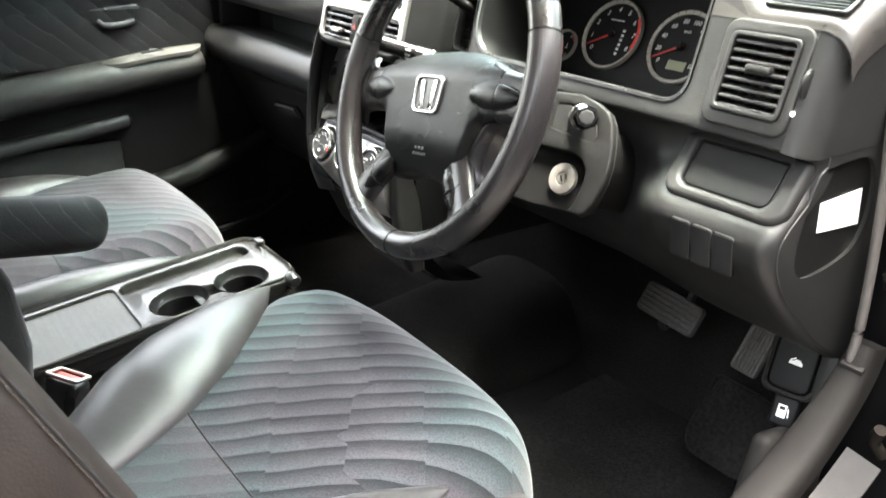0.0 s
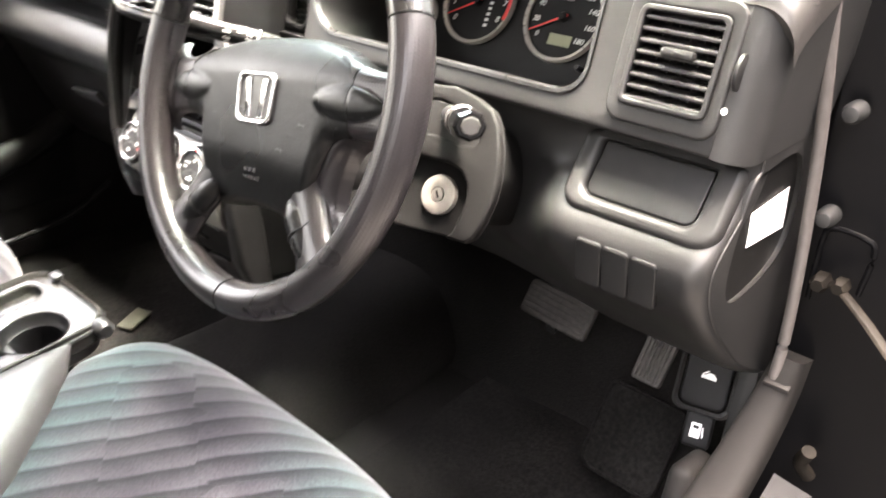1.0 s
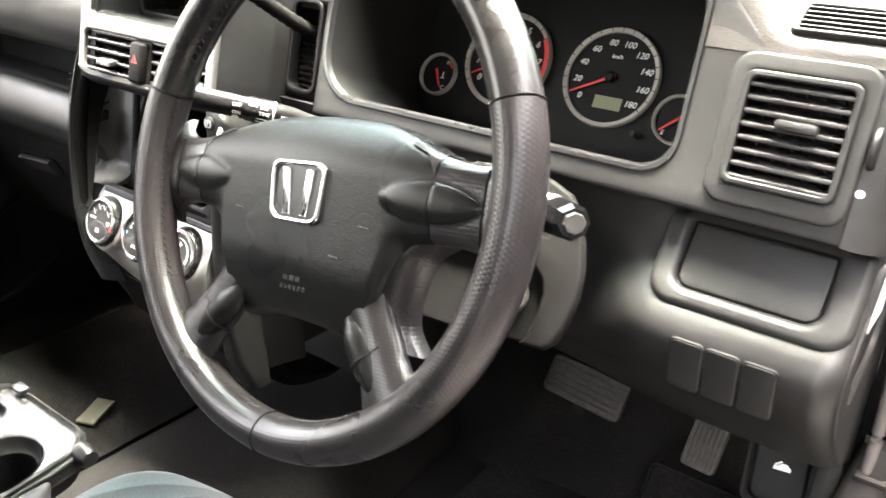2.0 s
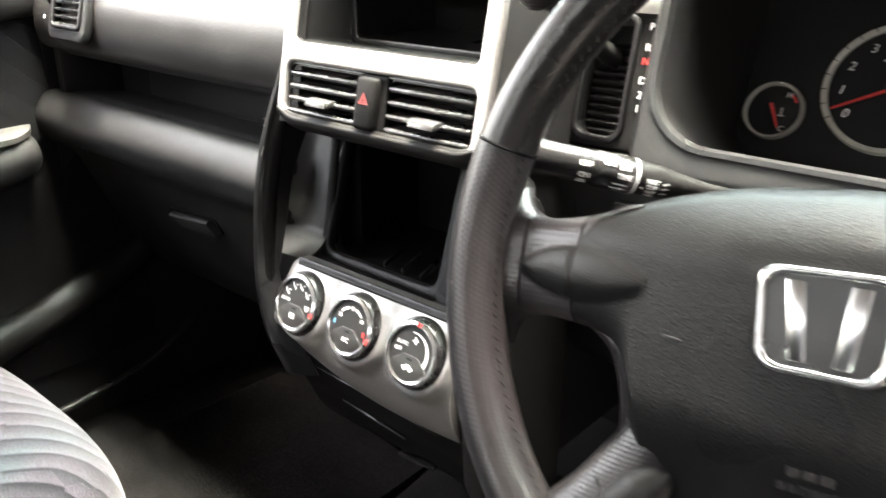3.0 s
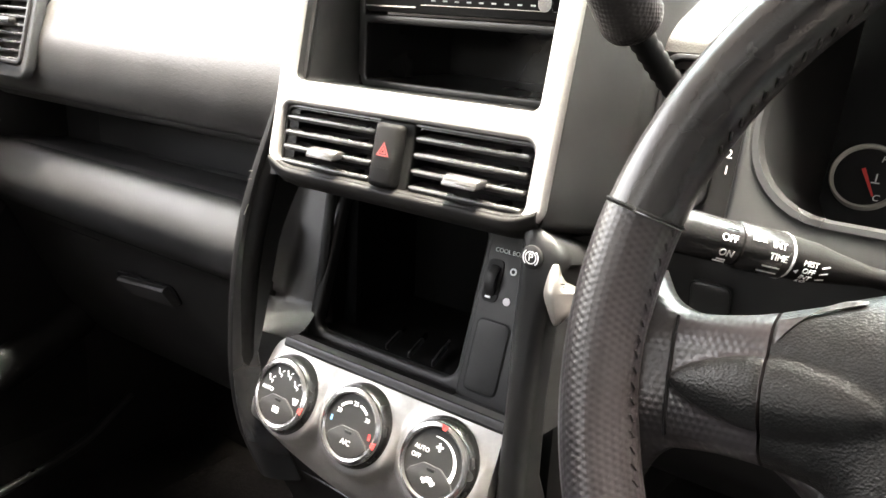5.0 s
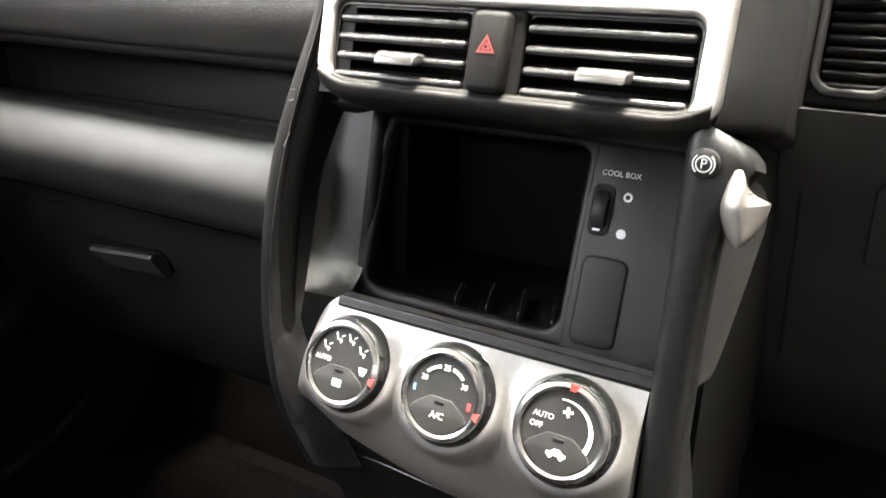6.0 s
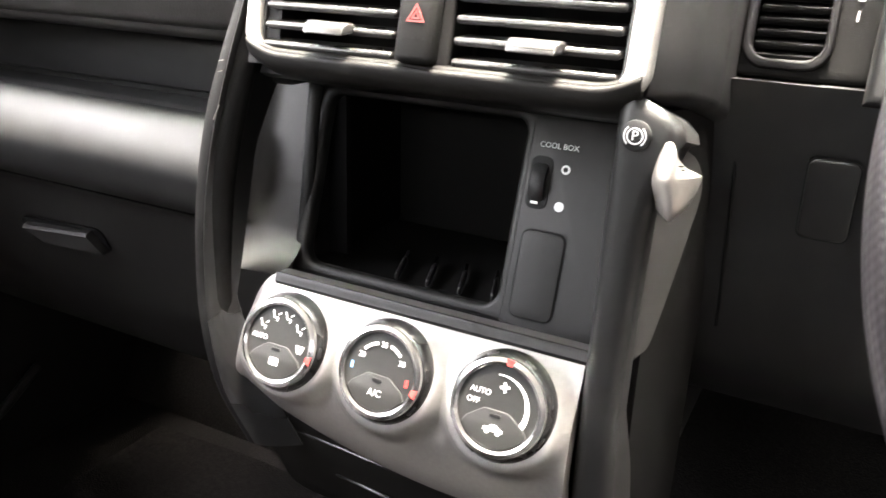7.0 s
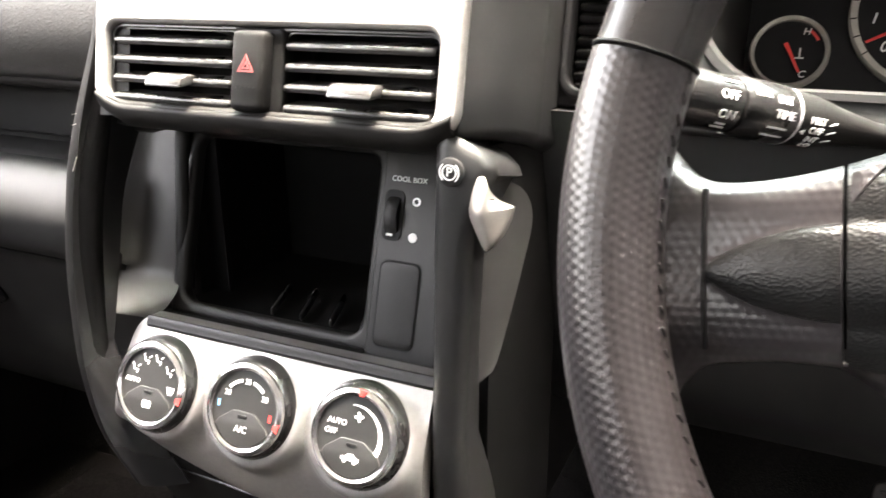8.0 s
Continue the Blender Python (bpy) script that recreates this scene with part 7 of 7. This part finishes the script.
part("pen_well", plate([rrect(-0.071, -0.029, -0.226, -0.021, 0.016)], 0.002, tmx @ Matrix.Translation((0, 0, -0.012))), M_TRAY, top_p, "narrow pen well")
part("tray_mat", plate([rrect(-0.071, 0.075, -L + 0.019, -0.231, 0.010)], 0.003, tmx @ Matrix.Translation((0, 0, -0.005))), M_KNIT, top_p, "finely ribbed grey mat")
part("tray_seam", tube([tmx @ Vector((x * 1.010, (y + 0.228) * 1.006 - 0.228, -0.004)) for x, y in outl + outl[:1]], 0.0035, 8, cap=False), M_DIAL, top_p, "black gap under the lip")
part("tray_skirt", loft([[tmx @ Vector((x * s, (y + 0.228) * s - 0.228, z)) for x, y in outl] for s, z in ((0.99, -0.012), (0.96, -0.035), (0.90, -0.040))], True, False), M_DARK, tray, "black underside of the tray")
part("hinge_knob", lathe([(0, 0.012), (0.008, 0.011), (0.011, 0.006), (0.011, -0.008)], axes((0.196, 0.630, 0.341), (0, 1, 0), (0, 0, 1)), 20), M_GLOSS, tray, "black hinge knob")
part("tray_catch", rbox(0.020, 0.012, 0.006, 0.002, 2, tmx @ Matrix.Translation((-0.05, 0.002, 0.006))), M_GLOSS, tray, "small black catch")
part("tray_leg", join(box(0.10, 0.17, 0.30, 0.36, 0.0, 0.285, 0.01), box(0.05, 0.19, 0.26, 0.50, 0.0, 0.03, 0.008)), M_DARK, tray, "black folding leg")

for nm, (bx, by, bz), lab in (("seat_belt_buckle", (0.238, 0.296, 0.292), "black seat belt buckle with a red release button"), ("seat_belt_buckle", (-0.040, 0.320, 0.282), "black passenger belt buckle with a red release button")):
    bk = thing(nm, (bx, by, 0.1), lab, "seat belt buckle", group="seat belt buckles")
    bkm = axes((bx, by, bz), (0.85, 0.5, 0), (0, 0.25, 1))
    part("buckle_body", plate([rrect(-0.026, 0.026, -0.15, 0.012, 0.006)], 0.024, bkm @ Matrix.Translation((0, 0, 0.012)), 0.003), M_GLOSS, bk, "black buckle body")
    part("release_button", rbox(0.040, 0.006, 0.017, 0.002, 2, bkm @ Matrix.Translation((0, 0.0125, 0.0))), M_REDPL, bk, "red release button")
    part("buckle_rim", plate([rrect(-0.0265, 0.0265, -0.0135, 0.0125, 0.004), rrect(-0.0215, 0.0215, -0.0100, 0.0090, 0.002)], 0.004, bkm @ pose(0, 0.0150, 0, 90, 0, 0) , 0.001), M_METAL, bk, "bright buckle rim")

# ---- footwell ----
brake = thing("brake_pedal", (0.46, 1.2, 0.0), "wide ribbed rubber brake pedal", "pedal", group="pedals")
bpm = axes((0.4660, 1.190, 0.2560), (1, 0, -0.08), (0, 0.55, 1))
part("pedal_pad", plate([rrect(-0.0575, 0.0575, -0.027, 0.027, 0.008)], 0.016, bpm, 0.003), M_PEDAL, brake, "worn grey brake pedal pad")
rib_ = finish(rbox(0.105, 0.0042, 0.004, 0.0015, 1), M_PEDAL)
for k in range(5):
    piece("pad_rib", rib_, brake, bpm @ Matrix.Translation((0, -0.018 + 0.009 * k, 0.0012)))
part("pedal_arm", tube(smooth_path([(0.462, 1.185, 0.22), (0.462, 1.25, 0.25), (0.462, 1.30, 0.38), (0.462, 1.33, 0.50)]), 0.010, 8), M_RUBBER, brake, "black pedal arm")
gas = thing("accelerator_pedal", (0.65, 1.2, 0.0), "narrow ribbed rubber accelerator pedal", "pedal", group="pedals")
gpm = axes((0.645, 1.160, 0.270), (1, 0, -0.06), (0, 0.55, 1))
part("pedal_pad", plate([rrect(-0.021, 0.021, -0.037, 0.037, 0.006)], 0.012, gpm, 0.002), M_PEDAL, gas, "worn accelerator pad")
rib2 = finish(rbox(0.0030, 0.064, 0.004, 0.0012, 1), M_PEDAL)
for k in range(6):
    piece("pad_rib", rib2, gas, gpm @ Matrix.Translation((-0.015 + 0.006 * k, 0, 0.0012)))
part("pedal_arm", tube(smooth_path([(0.645, 1.17, 0.28), (0.645, 1.23, 0.36), (0.645, 1.28, 0.50)]), 0.007, 8), M_RUBBER, gas, "black pedal arm")
# carpet pad under the accelerator, mat, tunnel
hp = axes((0.632, 1.150, 0.112), (1, 0, 0), (0, 0.72, 1))
pad_ = thing("heel_pad", (0.632, 1.15, 0.06), "black ribbed rubber pad on the floor under the accelerator", "floor pad")
part("pad_sheet", plate([rrect(-0.060, 0.062, -0.050, 0.085, [0.028, 0.018, 0.01, 0.01], 8)], 0.012, hp, 0.004), M_MAT, pad_, "dull black moulded pad")
part("pad_edge", plate([rrect(-0.060, 0.062, -0.050, 0.085, [0.028, 0.018, 0.01, 0.01], 8), rrect(-0.055, 0.057, -0.045, 0.080, [0.024, 0.014, 0.008, 0.008], 8)], 0.006, hp @ Matrix.Translation((0, 0, 0.003)), 0.002), M_MAT, pad_, "raised edge of the pad")
solid("floor_mat", sheet(lambda u, v: Vector((0.30 + 0.46 * u, 0.35 + 0.92 * v, 0.012 + 0.05 * max(0, v - 0.8) ** 1.0 + 0.003 * math.sin(9 * u + 4 * v))), span(0, 1, 16), span(0, 1, 24), 0.008, (0, 0, -1)), M_MAT, "worn black carpet mat in the driver's footwell", "floor mat")
solid("floor_mat", sheet(lambda u, v: Vector((-0.605 - 0.02 * max(0, v - 0.3) + (0.405 + 0.02 * max(0, v - 0.3)) * u, 0.35 + 0.85 * v, 0.012 + 0.003 * math.sin(9 * u + 4 * v))), span(0, 1, 16), span(0, 1, 24), 0.008, (0, 0, -1)), M_MAT, "black carpet mat in the passenger footwell", "floor mat")
solid("floor_tunnel", sheet(lambda u, v: Vector((0.02 + 0.20 * u, -0.3 + 1.7 * v, 0.10 * (1 - abs(u) ** 3) + 0.10 * max(0, v - 0.75) * 2)), span(-1, 1, 20), span(0, 1, 20), 0.02, (0, 0, -1)), M_CARPET, "black carpeted hump along the middle of the floor", "floor", kind="structure")
# release levers on the kick panel
levb = thing("release_levers", (0.76, 1.09, 0.25), "black bonnet and fuel flap release levers with white signs", "release lever")
hmx = axes((0.742, 1.098, 0.319), (1, 0.25, 0), (0, 0.35, 1))
hl = part("bonnet_lever", plate([rrect(-0.028, 0.026, -0.040, 0.034, 0.012)], 0.02, hmx, 0.003), M_DIAL, levb, "black bonnet lever")
part("lever_rim", loft([[hmx @ Vector((x, y, z)) for x, y in rrect(-0.030 - e, 0.028 + e, -0.042 - e, 0.036, 0.013, 6)] for e, z in ((0, -0.002), (0.003, 0.002), (0.006, -0.002))], True, False), M_DARK, hl)
part("bonnet_sign", join(plate([[(-0.0085, -0.003), (-0.008, 0.001), (-0.004, 0.0015), (0.0, 0.0045), (0.005, 0.004), (0.009, 0.0), (0.009, -0.0035)]], 0.0004, hmx @ Matrix.Translation((0, 0, 0.0006))), rbox(0.008, 0.0016, 0.0004, 0, 1, hmx @ pose(-0.004, 0.004, 0.0006, 0, 0, 35))), M_WHITE, hl, "white open bonnet sign")
fmx = axes((0.746, 1.086, 0.248), (1, 0.3, 0), (0, 0.45, 1))
fl = part("fuel_lever", plate([rrect(-0.016, 0.018, -0.022, 0.022, 0.006)], 0.02, fmx, 0.004), M_DIAL, levb, "black fuel flap lever")
part("fuel_sign", join(plate([rrect(-0.0075, 0.0045, -0.009, 0.009, 0.001), rrect(-0.0050, 0.0020, 0.002, 0.0065, 0.0005)], 0.0004, fmx @ Matrix.Translation((0, 0, 0.0006))), rbox(0.0016, 0.012, 0.0004, 0, 1, fmx @ pose(0.0070, -0.001, 0.0006, 0, 0, 8))), M_WHITE, fl, "white fuel pump sign")
solid("kick_panel", rbox(0.030, 0.075, 0.110, 0.013, 4, pose(0.768, 1.025, 0.195, -12, 0, 0)), M_TRIM, "dark moulded kick panel below the fuel flap lever", "kick panel", kind="structure")
solid("plastic_tag", rbox(0.034, 0.066, 0.005, 0.0022, 3, pose(-0.30, 0.90, 0.022, 4, 3, 25)), M_BRASS, "brown plastic tag on the passenger floor", "tag")
